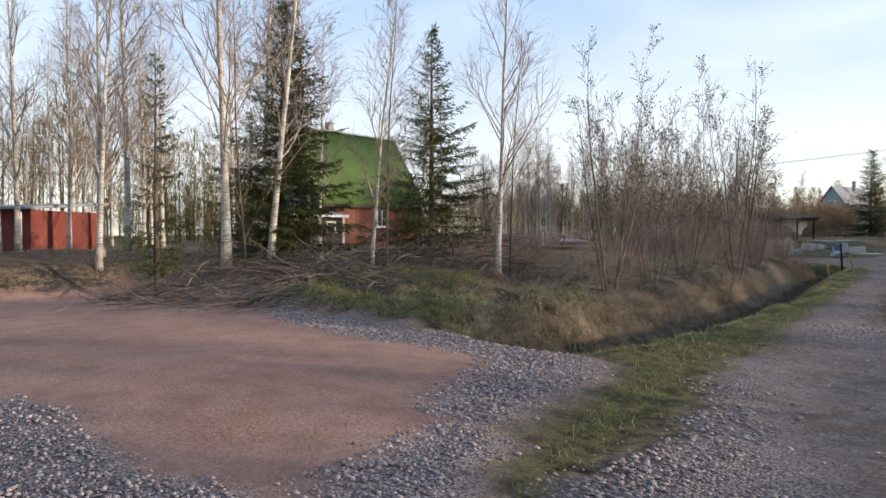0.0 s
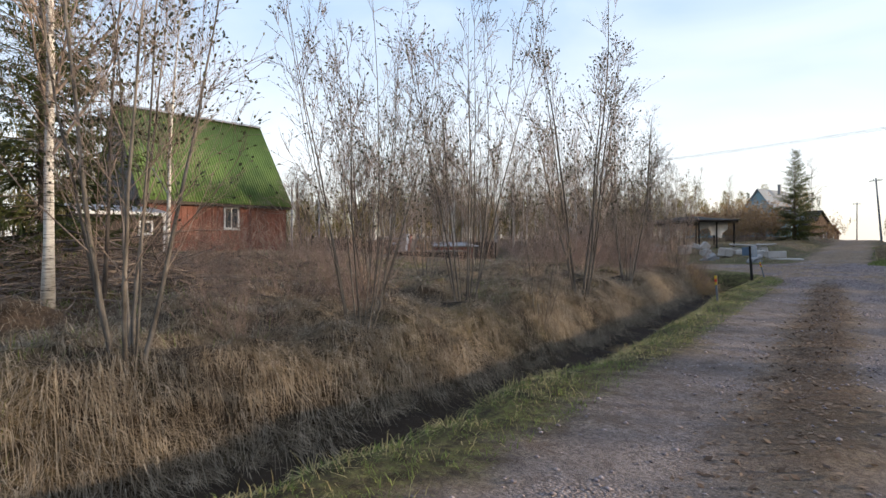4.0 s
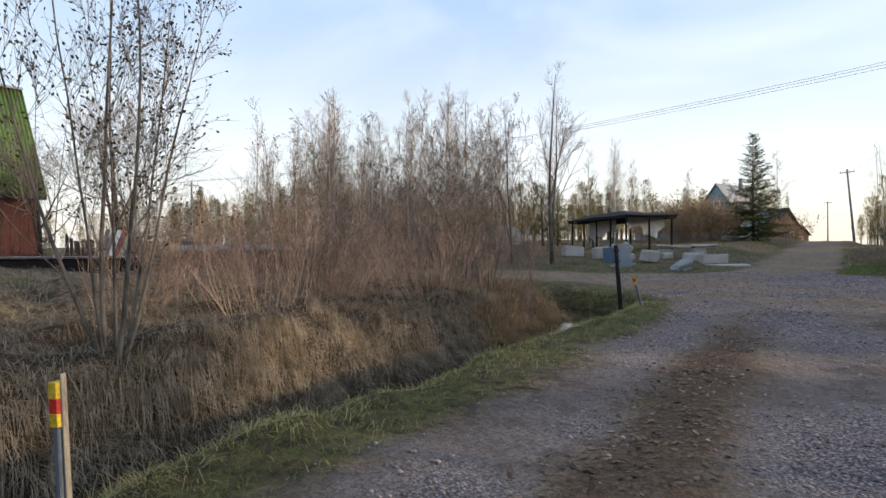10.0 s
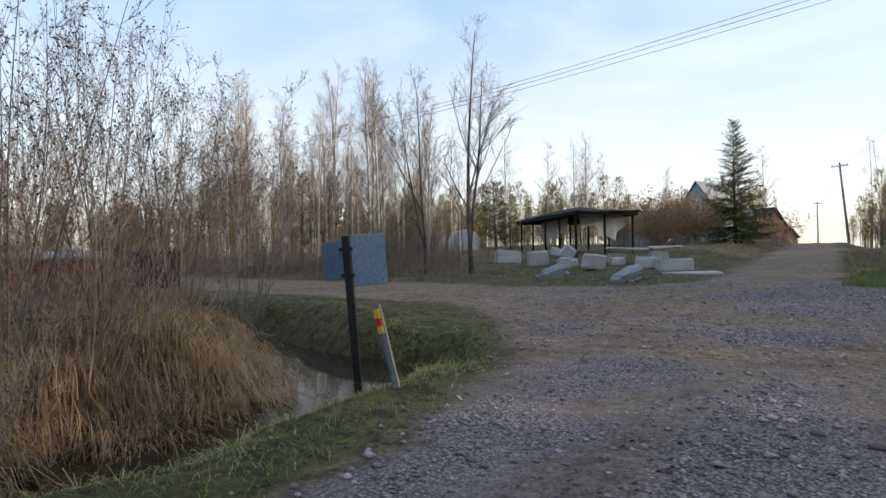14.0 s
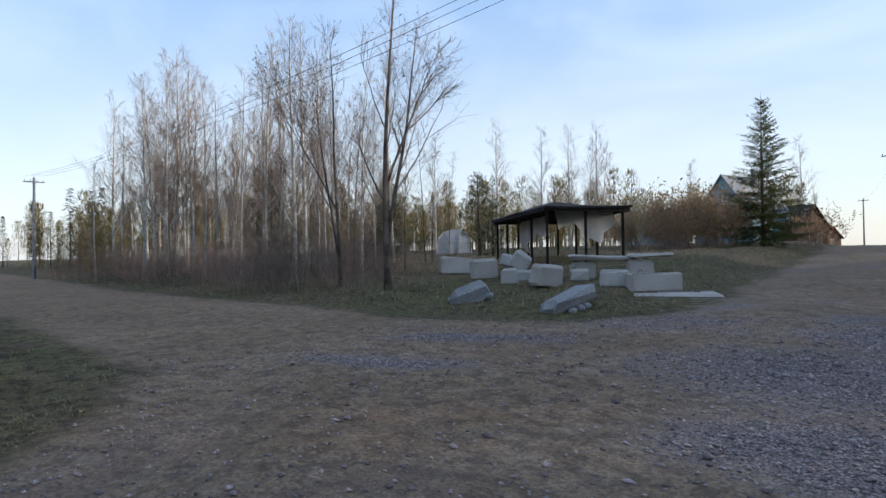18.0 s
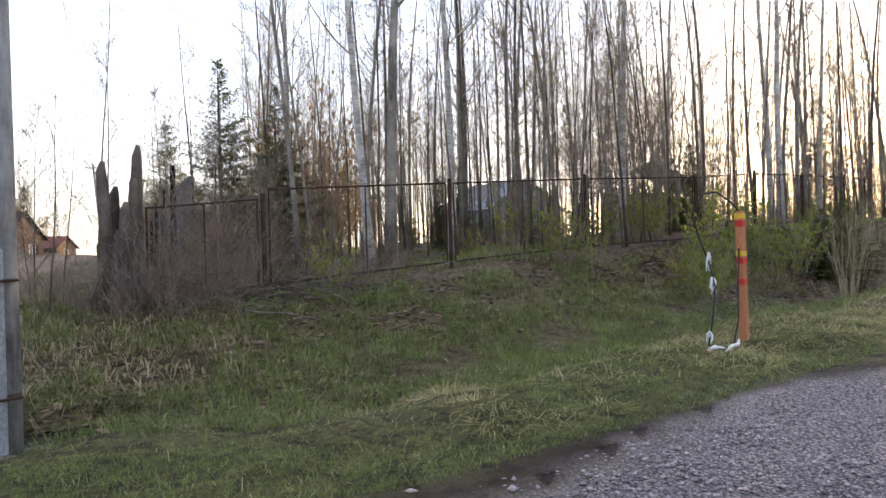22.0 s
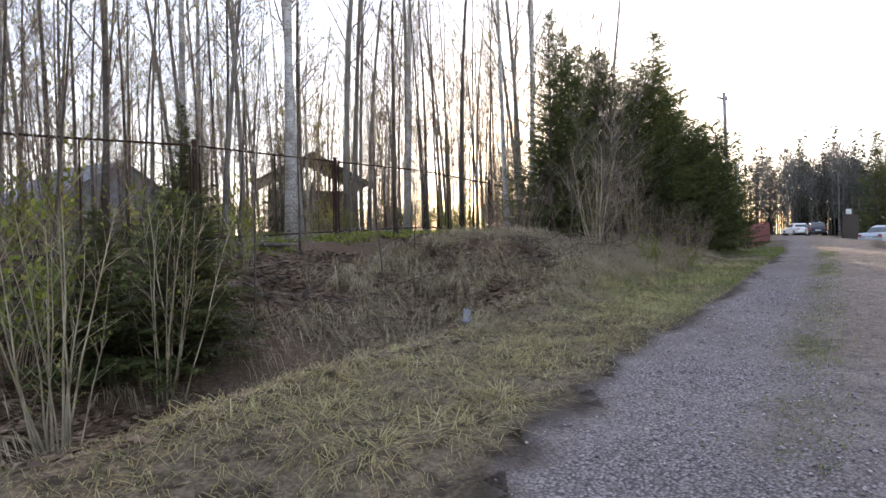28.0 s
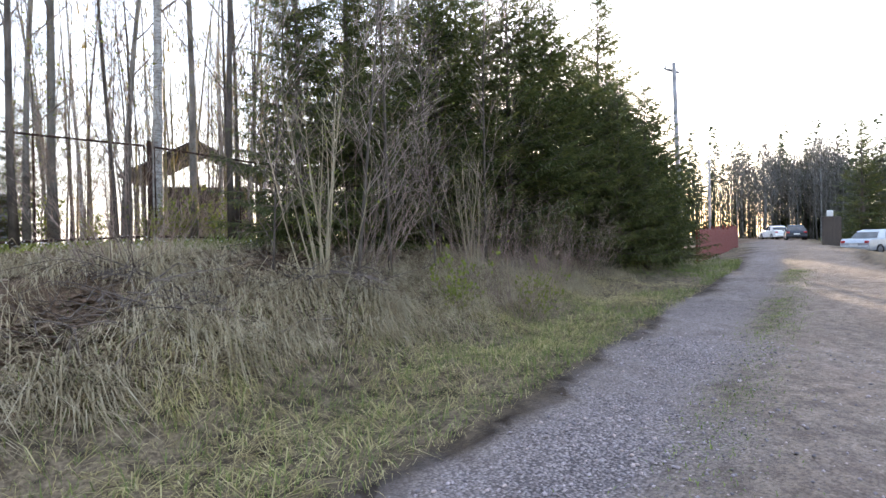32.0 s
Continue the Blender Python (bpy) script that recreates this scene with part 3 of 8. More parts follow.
gravel = gravel * (1 - 0.75 * sstep(17, 24, X2) * (Y2 > 40) * sstep(0.5, 0.0, b_d * b_side)) * (1 - 0.45 * sstep(17, 24, X2) * (Y2 > 40) * sstep(0.35, 0.65, vnoise(X2, Y2, 0.9)))
pad_soft = sstep(0.3, -0.3, PD + edge_n * 0.7)
pad_n = 0.5 * (vnoise(X2, Y2, 0.8) - 0.5) + 0.35 * (vnoise(X2, Y2, 2.6) - 0.5)
pad_rim = sstep(-0.14, 0.14, PD + pad_n * 0.6 + 1.1 * sstep(-9.5, -4.5, X2)) * sstep(-10.5, -8.0, X2) * (Y2 > -5.2)
pad_rim = np.maximum(pad_rim, sstep(-0.12, 0.12, -7.05 + 0.29 * X2 - Y2 + pad_n))
pad_rim = np.maximum(pad_rim, sstep(-0.15, 0.15, X2 - 0.42 - 0.28 * np.maximum(-5.6 - Y2, 0) + pad_n * 0.7) * (Y2 < -4.7))
gravel = np.maximum(gravel, pad_soft * np.clip(pad_rim * 1.2, 0, 1))
sand = pad_soft
dirt = np.clip(on_soft * (1 - 0.92 * np.clip(strip_a * 1.2, 0, 1)) * (1 - 0.8 * strip_b), 0, 1)
d_dd, d_run, d_side = seg_dist(X2, Y2, DITCH_A)
# ditch mud strip; the overhanging grass's shade is put into its colour
mud_shade = np.clip(np.exp(-(d_dd / 0.75) ** 2) * 1.1, 0, 1) * (1 - pad_soft) * (1 - on_soft)
mud_shade = np.maximum(mud_shade, 0.95 * np.exp(-((RD + edge_n * 0.5 - 0.12) / 0.22) ** 2) * (Y2 > 38) * (X2 > 2) * (1 - pad_soft))
edge_b = np.interp(X2, [-4, 3, 12, 24, 46, 68], [41.9, 42.05, 43.75, 46.7, 52.2, 59.6])
litter = sstep(2.6, 4.2, Y2 - edge_b) * (X2 > -6) * (0.5 + 0.5 * patchy) * np.interp(X2, [9, 16], [0.4, 1.0])
litter = np.maximum(litter, 0.75 * (X2 < -6.5) * (Y2 < 9) * sstep(0.3, 1.5, PD))
litter = np.maximum(litter, np.clip(strip_a * 1.1, 0, 1))
dry = np.clip(0.25 + 0.8 * vnoise(X2, Y2, 0.25) + 0.35 * (vnoise(X2, Y2, 1.5) - 0.5), 0, 1)
dry = np.clip(dry + 0.45 * sstep(0.6, 3.0, X2 * 0 + d_dd) * (X2 < 1) * (Y2 < 31) * 0.8, 0, 1)
dry = np.clip(dry + 0.25 * sstep(8, 14, X2) * (Y2 > 40), 0, 1)


verge_m = sstep(0.0, 0.3, RD) * sstep(3.0, 2.0, RD) * (X2 < 3) * (Y2 < 33) * sstep(-0.2, -0.6, d_dd * d_side)
dry = dry * (1 - 0.75 * verge_m)
verge_b = sstep(0.0, 0.3, RD) * (Y2 > 38) * (X2 > -3) * sstep(9.0, 7.5, Y2 - edge_b)
dry = dry * (1 - verge_b * np.interp(X2, [2, 9, 16], [0.85, 0.6, 0.0]))
bank_m = sstep(0.4, 0.8, d_dd * d_side) * sstep(4.5, 2.5, d_dd * d_side) * (Y2 < 33)
mud_shade = np.maximum(mud_shade, bank_m * 0.9 * sstep(0.56, 0.68, vnoise(X2, Y2, 1.9) + 0.14 * sstep(15, 19, Y2)))
# darker ground colour in an ellipse under each of four branch piles
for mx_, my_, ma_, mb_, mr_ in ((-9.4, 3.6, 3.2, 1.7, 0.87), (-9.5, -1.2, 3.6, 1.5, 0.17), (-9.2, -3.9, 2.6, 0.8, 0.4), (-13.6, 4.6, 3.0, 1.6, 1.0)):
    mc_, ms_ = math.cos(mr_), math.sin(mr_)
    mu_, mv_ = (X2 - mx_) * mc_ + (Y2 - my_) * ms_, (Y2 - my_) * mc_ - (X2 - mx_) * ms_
    brush_dark = np.clip(1.4 * np.exp(-((mu_ / ma_) ** 2 + (mv_ / mb_) ** 2)) - 0.3, 0, 0.95) * (1 - pad_soft)
    mud_shade, litter = np.maximum(mud_shade, brush_dark), litter * (1 - brush_dark)
grey = sstep(32.0, 26.0, Y2) + sstep(1.5, 5.0, X2) * (Y2 > 36) * (1 - 0.55 * sstep(17, 26, X2) * sstep(1.2, 0.0, b_d * b_side))
grey = np.clip(grey * 0.9, 0, 1) * (1 - 0.8 * np.clip(strip_a * 1.2, 0, 1))


def add_attrs(me, keep=None):
    for name, arr in (("gravel", gravel), ("sand", sand), ("dirt", dirt), ("mud_shade", mud_shade), ("litter", litter), ("dry", dry), ("grey", grey)):
        at = me.attributes.new(name, "FLOAT", "POINT")
        vals = arr.ravel() if keep is None else arr.ravel()[keep]
        at.data.foreach_set("value", vals.astype(np.float32))


ii, jj = np.meshgrid(np.arange(NXY[0] - 1), np.arange(NXY[1] - 1), indexing="ij")
i00 = (ii * NXY[1] + jj).ravel()
QUADS = np.stack([i00, i00 + NXY[1], i00 + NXY[1] + 1, i00 + 1], 1)


def sheet(name, mask, label, category, kind="structure", lift=0.0):
    """A sheet cut from the terrain where mask is true, meeting the ground at its rim."""
    f = mask.ravel()[QUADS].any(1)
    q = QUADS[f]
    keep, inv_ix = np.unique(q.ravel(), return_inverse=True)
    zz = Z2.ravel() + lift * mask.ravel()
    me = fast_mesh(name, np.stack([X2.ravel()[keep], Y2.ravel()[keep], zz[keep]], 1), inv_ix.reshape(-1, 4), smooth=True)
    add_attrs(me, keep)
    me.materials.append(M_GROUND)
    return tagged(new(name, me), label, category, kind=kind)


SUNK = (ON_ROAD | ON_PAD)
Zg = Z2 - 0.05 * SUNK
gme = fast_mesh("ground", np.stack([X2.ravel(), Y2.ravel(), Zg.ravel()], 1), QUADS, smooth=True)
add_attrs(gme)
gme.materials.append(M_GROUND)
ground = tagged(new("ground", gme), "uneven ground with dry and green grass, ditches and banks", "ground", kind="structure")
sheet("road", ON_ROAD & ~ON_PAD, "rutted dirt road with grey gravel tracks and a worn middle strip", "road")
sheet("driveway", ON_PAD, "pinkish sand pad with a crushed gravel rim over the ditch", "driveway")


def gz(x, y):
    """Ground height under one point."""
    return float(height(x, y))


# water in the ditch
wm = Mat("ditch_water", 0.04, 0, 0.5)
wm.color(wm.ramp(wm.noise(3.0, 4), [(0.3, (0.012, 0.010, 0.008)), (0.7, (0.03, 0.026, 0.02))]))
wm.bump(wm.noise(9.0, 3), 0.06, 0.01)
M_WATER = wm.m


def ribbon(name, pts, half, z, mat):
    vs, fs = [], []
    for i, (x, y) in enumerate(pts):
        a, b = pts[max(i - 1, 0)], pts[min(i + 1, len(pts) - 1)]
        d = Vector((b[0] - a[0], b[1] - a[1])).normalized()
        vs += [(x - d.y * half, y + d.x * half, z), (x + d.y * half, y - d.x * half, z)]
    fs = [(2 * i, 2 * i + 1, 2 * i + 3, 2 * i + 2) for i in range(len(pts) - 1)]
    me = bpy.data.meshes.new(name)
    me.from_pydata(vs, [], fs)
    me.materials.append(mat)
    return new(name, me)


tagged(ribbon("water", DITCH_A[1:5], 0.7, -0.86, M_WATER), "dark standing water in the bottom of the ditch", "water", kind="structure")
tagged(ribbon("water", [(-6.5, 26.5), (-6.9, 29.4), (-8.0, 30.5), (-11.0, 31.5), (-16.0, 32.0), (-34.0, 31.8)], 1.25, -0.60, M_WATER), "shallow ditch water reflecting the pale sky", "water", kind="structure")


# ---- plants ----
def sway(rng, s):
    return Vector((rng.uniform(-s, s), rng.uniform(-s, s), rng.uniform(-s, s)))


def limb(rng, base, d, length, r0, steps, wob, lift, r_end=0.25):
    """A curved tapering limb: points and radii."""
    pts, rad, p, d = [Vector(base)], [r0], Vector(base), Vector(d).normalized()
    for k in range(steps):
        d = (d + sway(rng, wob) + Vector((0, 0, lift))).normalized()
        p = p + d * (length / steps)
        pts.append(p.copy())
        rad.append(r0 * (1 - (1 - r_end) * (k + 1) / steps))
    return pts, rad


def along(pts, t):
    f = t * (len(pts) - 1)
    i = min(int(f), len(pts) - 2)
    return pts[i].lerp(pts[i + 1], f - i), (pts[i + 1] - pts[i]).normalized()


def side_dir(rng, d, angle):
    """A direction at an angle from d, turned at random about it."""
    a = d.cross(Vector((0.3, 0.5, 0.8))).normalized()
    b = d.cross(a)
    w = rng.uniform(0, 2 * math.pi)
    return (d * math.cos(angle) + (a * math.cos(w) + b * math.sin(w)) * math.sin(angle)).normalized()


def leaf_cards(rng, spots, size, geo):
    """Small folded leaves or buds at the spots."""
    for p, d in spots:
        s = size * rng.uniform(0.6, 1.3)
        u = sway(rng, 1).normalized()
        v = d.cross(u)
        if v.length < 1e-3:
            continue
        v.normalize()
        geo.add([p, p + d * s * 0.5 + v * s * 0.3, p + d * s, p + d * s * 0.5 - v * s * 0.3], [(0, 1, 2, 3)])


def bare_tree(seed, h, r, limbs, first, angle, twigs, twiglets, leafy=0.0, lean=0.03, droop=0.0, limb_len=0.3, forked=False, bud=0.05):
    """Trunk and crown geometry of a leafless broadleaf tree."""
    rng = random.Random(seed)
    tr, cr, lf = Geo(), Geo(), Geo()
    stems = [limb(rng, (0, 0, -0.15), (rng.uniform(-lean, lean), rng.uniform(-lean, lean), 1), h, r, 9, 0.035, 0.02, 0.12)]
    if forked:
        p, d = along(stems[0][0], 0.14)
        stems.append(limb(rng, p, side_dir(rng, d, 0.28), h * 0.8, r * 0.7, 8, 0.04, 0.06, 0.12))
        p, d = along(stems[0][0], 0.32)
        stems.append(limb(rng, p, side_dir(rng, d, 0.5), h * 0.55, r * 0.45, 7, 0.05, 0.05, 0.12))
    for pts, rad in stems:
        rr = list(rad)
        rr[0] *= 1.35
        tr.tube(pts, rr, 8 if r > 0.06 else 6)
    spots = []
    for k in range(limbs):
        pts0, rad0 = stems[k % len(stems)]
        t = first + (0.97 - first) * (k + rng.random()) / limbs
        p, d = along(pts0, t)
        r1 = max(0.008, r * (1 - 0.85 * t) * rng.uniform(0.25, 0.45))
        ln = h * limb_len * (1.12 - t) * rng.uniform(0.6, 1.15) + 0.25
        pts, rad = limb(rng, p, side_dir(rng, d, angle * rng.uniform(0.7, 1.2)), ln, r1, 5, 0.12, 0.10 - droop, 0.25)
        (tr if r1 > 0.03 else cr).tube(pts, rad, 5 if r1 > 0.02 else 4, False)
        for j in range(twigs):
            q, e = along(pts, rng.uniform(0.25, 1.0))
            l2 = ln * rng.uniform(0.25, 0.5) + 0.1
            p2, rd2 = limb(rng, q, side_dir(rng, e, rng.uniform(0.4, 0.9)), l2, max(0.0045, r1 * 0.4), 2, 0.14, 0.08 - 2 * droop, 0.4)
            cr.tube(p2, rd2, 3, False)
            for i in range(twiglets):
                q2, e2 = along(p2, rng.uniform(0.2, 1.0))
                p3, rd3 = limb(rng, q2, side_dir(rng, e2, rng.uniform(0.3, 0.8)), l2 * rng.uniform(0.35, 0.75) + 0.08, 0.0038, 1, 0.12, 0.06 - 2 * droop, 0.5)
                cr.tube(p3, rd3, 3, False)
                if rng.random() < leafy:
                    spots.append((p3[-1], e2))
                    spots.append((p3[0].lerp(p3[1], 0.5), side_dir(rng, e2, 0.8)))
    leaf_cards(rng, spots, bud, lf)
    return tr, cr, lf


def shrub(seed, h, stems, spread, twigs, r=0.016, leafy=0.5, wob=0.06, bud=0.035, side=0.35, base=0.25):
    """Many slender stems from one stool."""
    rng = random.Random(seed)
    st_, cr, lf = Geo(), Geo(), Geo()
    spots = []
    for k in range(stems):
        w = rng.uniform(0, 2 * math.pi)
        a = spread * math.sqrt(rng.random())
        hh = h * rng.uniform(0.55, 1.05)
        b = (base * math.cos(w) * rng.random(), base * math.sin(w) * rng.random(), -0.1)
        pts, rad = limb(rng, b, (math.sin(a) * math.cos(w), math.sin(a) * math.sin(w), math.cos(a)), hh, r * rng.uniform(0.6, 1.3), 5, wob, 0.05, 0.2)
        st_.tube(pts, rad, 3 if r < 0.012 else 4, False)
        for j in range(twigs):
            q, e = along(pts, rng.uniform(0.25, 1.0))
            l2 = hh * rng.uniform(0.10, 0.26)
            p2, rd2 = limb(rng, q, side_dir(rng, e, side * rng.uniform(0.7, 1.7)), l2, 0.0042, 1 if r < 0.012 else 2, 0.09, 0.08, 0.4)
            cr.tube(p2, rd2, 3, False)
            for i in range(3):
                if rng.random() < leafy:
                    q2, e2 = along(p2, rng.uniform(0.3, 1.0))
                    spots.append((q2, side_dir(rng, e2, 0.6)))
    leaf_cards(rng, spots, bud, lf)
    return st_, cr, lf


def stooled_tree(seed, h, stems, spread, limbs, twigs, twiglets, r, leafy, bud, limb_len=0.26, wob=0.055):
    """Several curved stems from one stool, each with limbs, twigs and buds."""
    rng = random.Random(seed)
    st_, cr, lf = Geo(), Geo(), Geo()
    spots = []
    for k in range(stems):
        w = 2 * math.pi * (k + rng.random()) / stems
        a = spread * (0.25 + 0.75 * rng.random())
        hh = h * rng.uniform(0.65, 1.03)
        rk = r * rng.uniform(0.6, 1.15)
        pts, rad = limb(rng, (0.16 * math.cos(w), 0.16 * math.sin(w), -0.1), (math.sin(a) * math.cos(w), math.sin(a) * math.sin(w), math.cos(a)), hh, rk, 9, wob, 0.035, 0.15)
        st_.tube(pts, rad, 5, False)
        for j in range(limbs):
            t = 0.18 + 0.8 * (j + rng.random()) / limbs
            p, d = along(pts, t)
            ln = h * limb_len * (1.15 - t) * rng.uniform(0.5, 1.1) + 0.2
            p1, r1 = limb(rng, p, side_dir(rng, d, rng.uniform(0.35, 0.75)), ln, max(0.005, rk * 0.35 * (1.1 - t)), 4, 0.09, 0.09, 0.35)
            cr.tube(p1, r1, 3, False)
            for i in range(twigs):
                q, e = along(p1, rng.uniform(0.15, 1.0))
                l2 = ln * rng.uniform(0.2, 0.5) + 0.08
                p2, r2 = limb(rng, q, side_dir(rng, e, rng.uniform(0.35, 0.8)), l2, 0.0042, 2, 0.12, 0.1, 0.5)
                cr.tube(p2, r2, 3, False)
                for _ in range(twiglets):
                    q2, e2 = along(p2, rng.uniform(0.1, 1.0))
                    d3 = side_dir(rng, e2, rng.uniform(0.3, 0.8))
                    l3 = l2 * rng.uniform(0.3, 0.6) + 0.05
                    cr.tube([q2, q2 + d3 * l3], [0.0034, 0.002], 3, False)
                    for f in (0.45, 1.0):
                        if rng.random() < leafy:
                            spots.append((q2 + d3 * l3 * f, side_dir(rng, d3, 0.5)))
    leaf_cards(rng, spots, bud, lf)
    return st_, cr, lf


def stooled_proto(name, label, seed, mats, category="shrub", **kw):
    s_, c_, l_ = stooled_tree(seed, **kw)
    return make_proto(name, label, category, [("stool", s_, mats[0]), ("twig_crown", c_, mats[1]), ("bud_cover", l_, mats[2])])


def conifer(seed, h, width, first=0.06, dens=1.0, droop=0.25, gap=0.0, tw=1.0, power=0.85):
    """Spruce: trunk, and whorled branches with many fine hanging needle twigs."""
    rng = random.Random(seed)
    tr, nd = Geo(), Geo()
    up_ = Vector((0, 0, 1))
    tr.tube([(0, 0, -0.15), (0.02 * h * 0.1, 0, h * 0.5), (0, 0, h)], [h * 0.012 + 0.025, h * 0.007 + 0.012, 0.006], 7)

    def twig(q, d, ln, wd):
        v = d.cross(up_)
        v = v.normalized() * wd if v.length > 1e-3 else Vector((wd, 0, 0))
        mid, end = q + d * ln * 0.45, q + d * ln
        w_ = Vector((0, 0, wd * 0.8))
        nd.add([q, mid + v + w_, end, mid - v - w_ * 0.3], [(0, 1, 2, 3)])

    z = h * first
    while z < h * 0.985:
        t = z / h
        ln0 = width * (1 - t) ** power + 0.10
        n = max(5, int(7 * dens))
        off = rng.uniform(0, 6)
        for k in range(n):
            if rng.random() < gap:
                continue
            w = off + 2 * math.pi * k / n + rng.uniform(-0.4, 0.4)
            ln = ln0 * rng.uniform(0.45, 1.2)
            up = 0.45 * t + rng.uniform(-0.12, 0.12) - droop * (1 - t)
            pts, rad = limb(rng, (0, 0, z + rng.uniform(-0.12, 0.12)), (math.cos(w), math.sin(w), up), ln, 0.008 + 0.006 * ln, 4, 0.06, 0.055, 0.25)
            tr.tube(pts, rad, 3, False)
            m = max(4, int(ln * 9.0 * tw))
            for j in range(m):
                s = 0.12 + 0.88 * (j + rng.random()) / m
                q, e = along(pts, s)
                for sg in (-1, 1):
                    sd = e.cross(up_).normalized() * sg
                    d2 = (e * rng.uniform(0.5, 1.0) + sd * rng.uniform(0.5, 1.0) + Vector((0, 0, rng.uniform(-0.7, 0.1)))).normalized()
                    l2 = min(0.6, (0.09 + 0.30 * ln * (1 - s * 0.7)) * rng.uniform(0.5, 1.15))
                    twig(q, d2, l2, 0.010 + 0.028 * l2)
                    for i in range(3):
                        p3 = q + d2 * l2 * rng.uniform(0.15, 0.95)
                        d3 = (d2 * 0.7 + sway(rng, 0.75) + Vector((0, 0, -0.25))).normalized()
                        twig(p3, d3, 0.05 + 0.32 * l2 * rng.uniform(0.5, 1.2), 0.011 + 0.012 * l2)
            twig(pts[-1], (pts[-1] - pts[-2]).normalized(), 0.16, 0.016)
        z += max(0.15, h * 0.03) * rng.uniform(0.8, 1.2) / max(dens, 0.5)
    nd.tube([(0, 0, h * 0.96), (0, 0, h * 1.03)], [0.02, 0.003], 4)
    return tr, nd


def pine_geo(seed, h, width):
    rng = random.Random(seed)
    tr, nd = Geo(), Geo()
    tpts, trad = limb(rng, (0, 0, -0.15), (0, 0, 1), h, 0.10 + 0.008 * h, 6, 0.03, 0.03, 0.2)
    tr.tube(tpts, trad, 7)
    for k in range(46):
        t = 0.18 + 0.82 * k / 46
        p, d = along(tpts, min(t, 0.99))
        w = k * 2.4
        ln = width * math.sin(math.pi * min(1, 0.25 + 0.75 * t)) * rng.uniform(0.5, 1.0) + 0.25
        pts, rad = limb(rng, p, (math.cos(w), math.sin(w), rng.uniform(-0.1, 0.5)), ln, 0.03, 4, 0.12, 0.06, 0.3)
        tr.tube(pts, rad, 4, False)
        for j in range(int(11 + ln * 8)):
            q, e = along(pts, rng.uniform(0.3, 1.0))
            q = q + sway(rng, 0.22)
            for i in range(5):
                d2 = (e + sway(rng, 1.0) + Vector((0, 0, 0.4))).normalized()
                v = d2.cross(sway(rng, 1).normalized()).normalized() * 0.014
                nd.add([q - v, q + v, q + d2 * rng.uniform(0.12, 0.24)], [(0, 1, 2)])
    return tr, nd


def make_proto(name, label, category, pieces):
    """A plant built once: an empty with its meshes, far below ground until copied."""
    ob = thing(name, label, category)
    for pn, geo, mat in pieces:
        if geo.v:
            o = part(pn, geo, mat, ob, smooth=True)
            if pn in ("stool", "twig_crown", "bud_cover"):
                o["kind"] = "stuff"
    return ob


def plant(proto, x, y, scale=1.0, rz=None, z=None, tilt=(0, 0), sx=1.0, label="", group=""):
    """Stands a copy of a plant on the ground."""
    rr = (x * 37.7 + y * 91.3) % 360 if rz is None else rz
    zz = gz(x, y) if z is None else z
    c_ = copy_thing(proto, pose(x, y, zz - 0.02, tilt[0], tilt[1], rr))
    c_.scale = (scale * sx, scale * sx, scale)
    if label:
        c_["label"] = label
    if group:
        c_["group"] = group
    return c_


def drop_proto(ob):
    for o in (*ob.children_recursive, ob):
        bpy.data.objects.remove(o)


def tree_proto(name, label, seed, h, r, bark_m, twig_m, bud_m=None, **kw):
    tr, cr, lf = bare_tree(seed, h, r, **kw)
    pcs = [("trunk", tr, bark_m), ("crown", cr, twig_m)]
    if lf.v:
        pcs.append(("bud_cover", lf, bud_m or M_BUD))
    return make_proto(name, label, "tree", pcs)


BIRCH = [tree_proto("birch_tree", "slender birch with white peeling bark and bare twigs", 11 + i, hh, 0.085 + 0.02 * i, M_BIRCH, M_TWIG, limbs=32, first=0.2, angle=0.72, twigs=6, twiglets=5, limb_len=0.24, leafy=0.12, droop=0.005) for i, hh in enumerate((11.0, 12.5, 13.5))]
ASPEN = [tree_proto("forest_tree", "tall grey-barked forest tree with bare branches high up", 31 + i, hh, rr, mm, M_TWIG, limbs=24, first=fi, angle=0.8, twigs=5, twiglets=3, limb_len=0.17, leafy=0.45, bud=0.075) for i, (hh, rr, mm, fi) in enumerate(((19.0, 0.10, M_ASPEN, 0.26), (17.0, 0.075, M_DARKBARK, 0.2), (20.0, 0.17, M_ASPEN, 0.3), (15.0, 0.05, M_DARKBARK, 0.12), (16.0, 0.06, M_ASPEN, 0.14)))]
ASPEN.append(tree_proto("forest_tree", "tall forest birch with white peeling bark", 41, 19.0, 0.14, M_BIRCH, M_TWIG, limbs=16, first=0.3, angle=0.8, twigs=4, twiglets=2, limb_len=0.16, leafy=0.5, bud=0.07))
SAPLING = [tree_proto("sapling", "thin bare sapling with fine side twigs", 45 + i, hh, rr, M_DARKBARK, M_TWIG, limbs=26, first=0.12, angle=0.75, twigs=4, twiglets=3, limb_len=0.2, leafy=0.35, bud=0.05, lean=0.06) for i, (hh, rr) in enumerate(((7.0, 0.032), (9.0, 0.04), (5.0, 0.022)))]
ALDER = [tree_proto("alder_tree", "bare young alder with forked dark trunk and fine upright twigs", 51 + i, hh, rr, M_DARKBARK, M_TWIG, M_BUDW, limbs=34, first=0.2, angle=0.55, twigs=6, twiglets=5, limb_len=0.3, leafy=0.4, forked=True, bud=0.05) for i, (hh, rr) in enumerate(((9.5, 0.10), (7.5, 0.06)))]


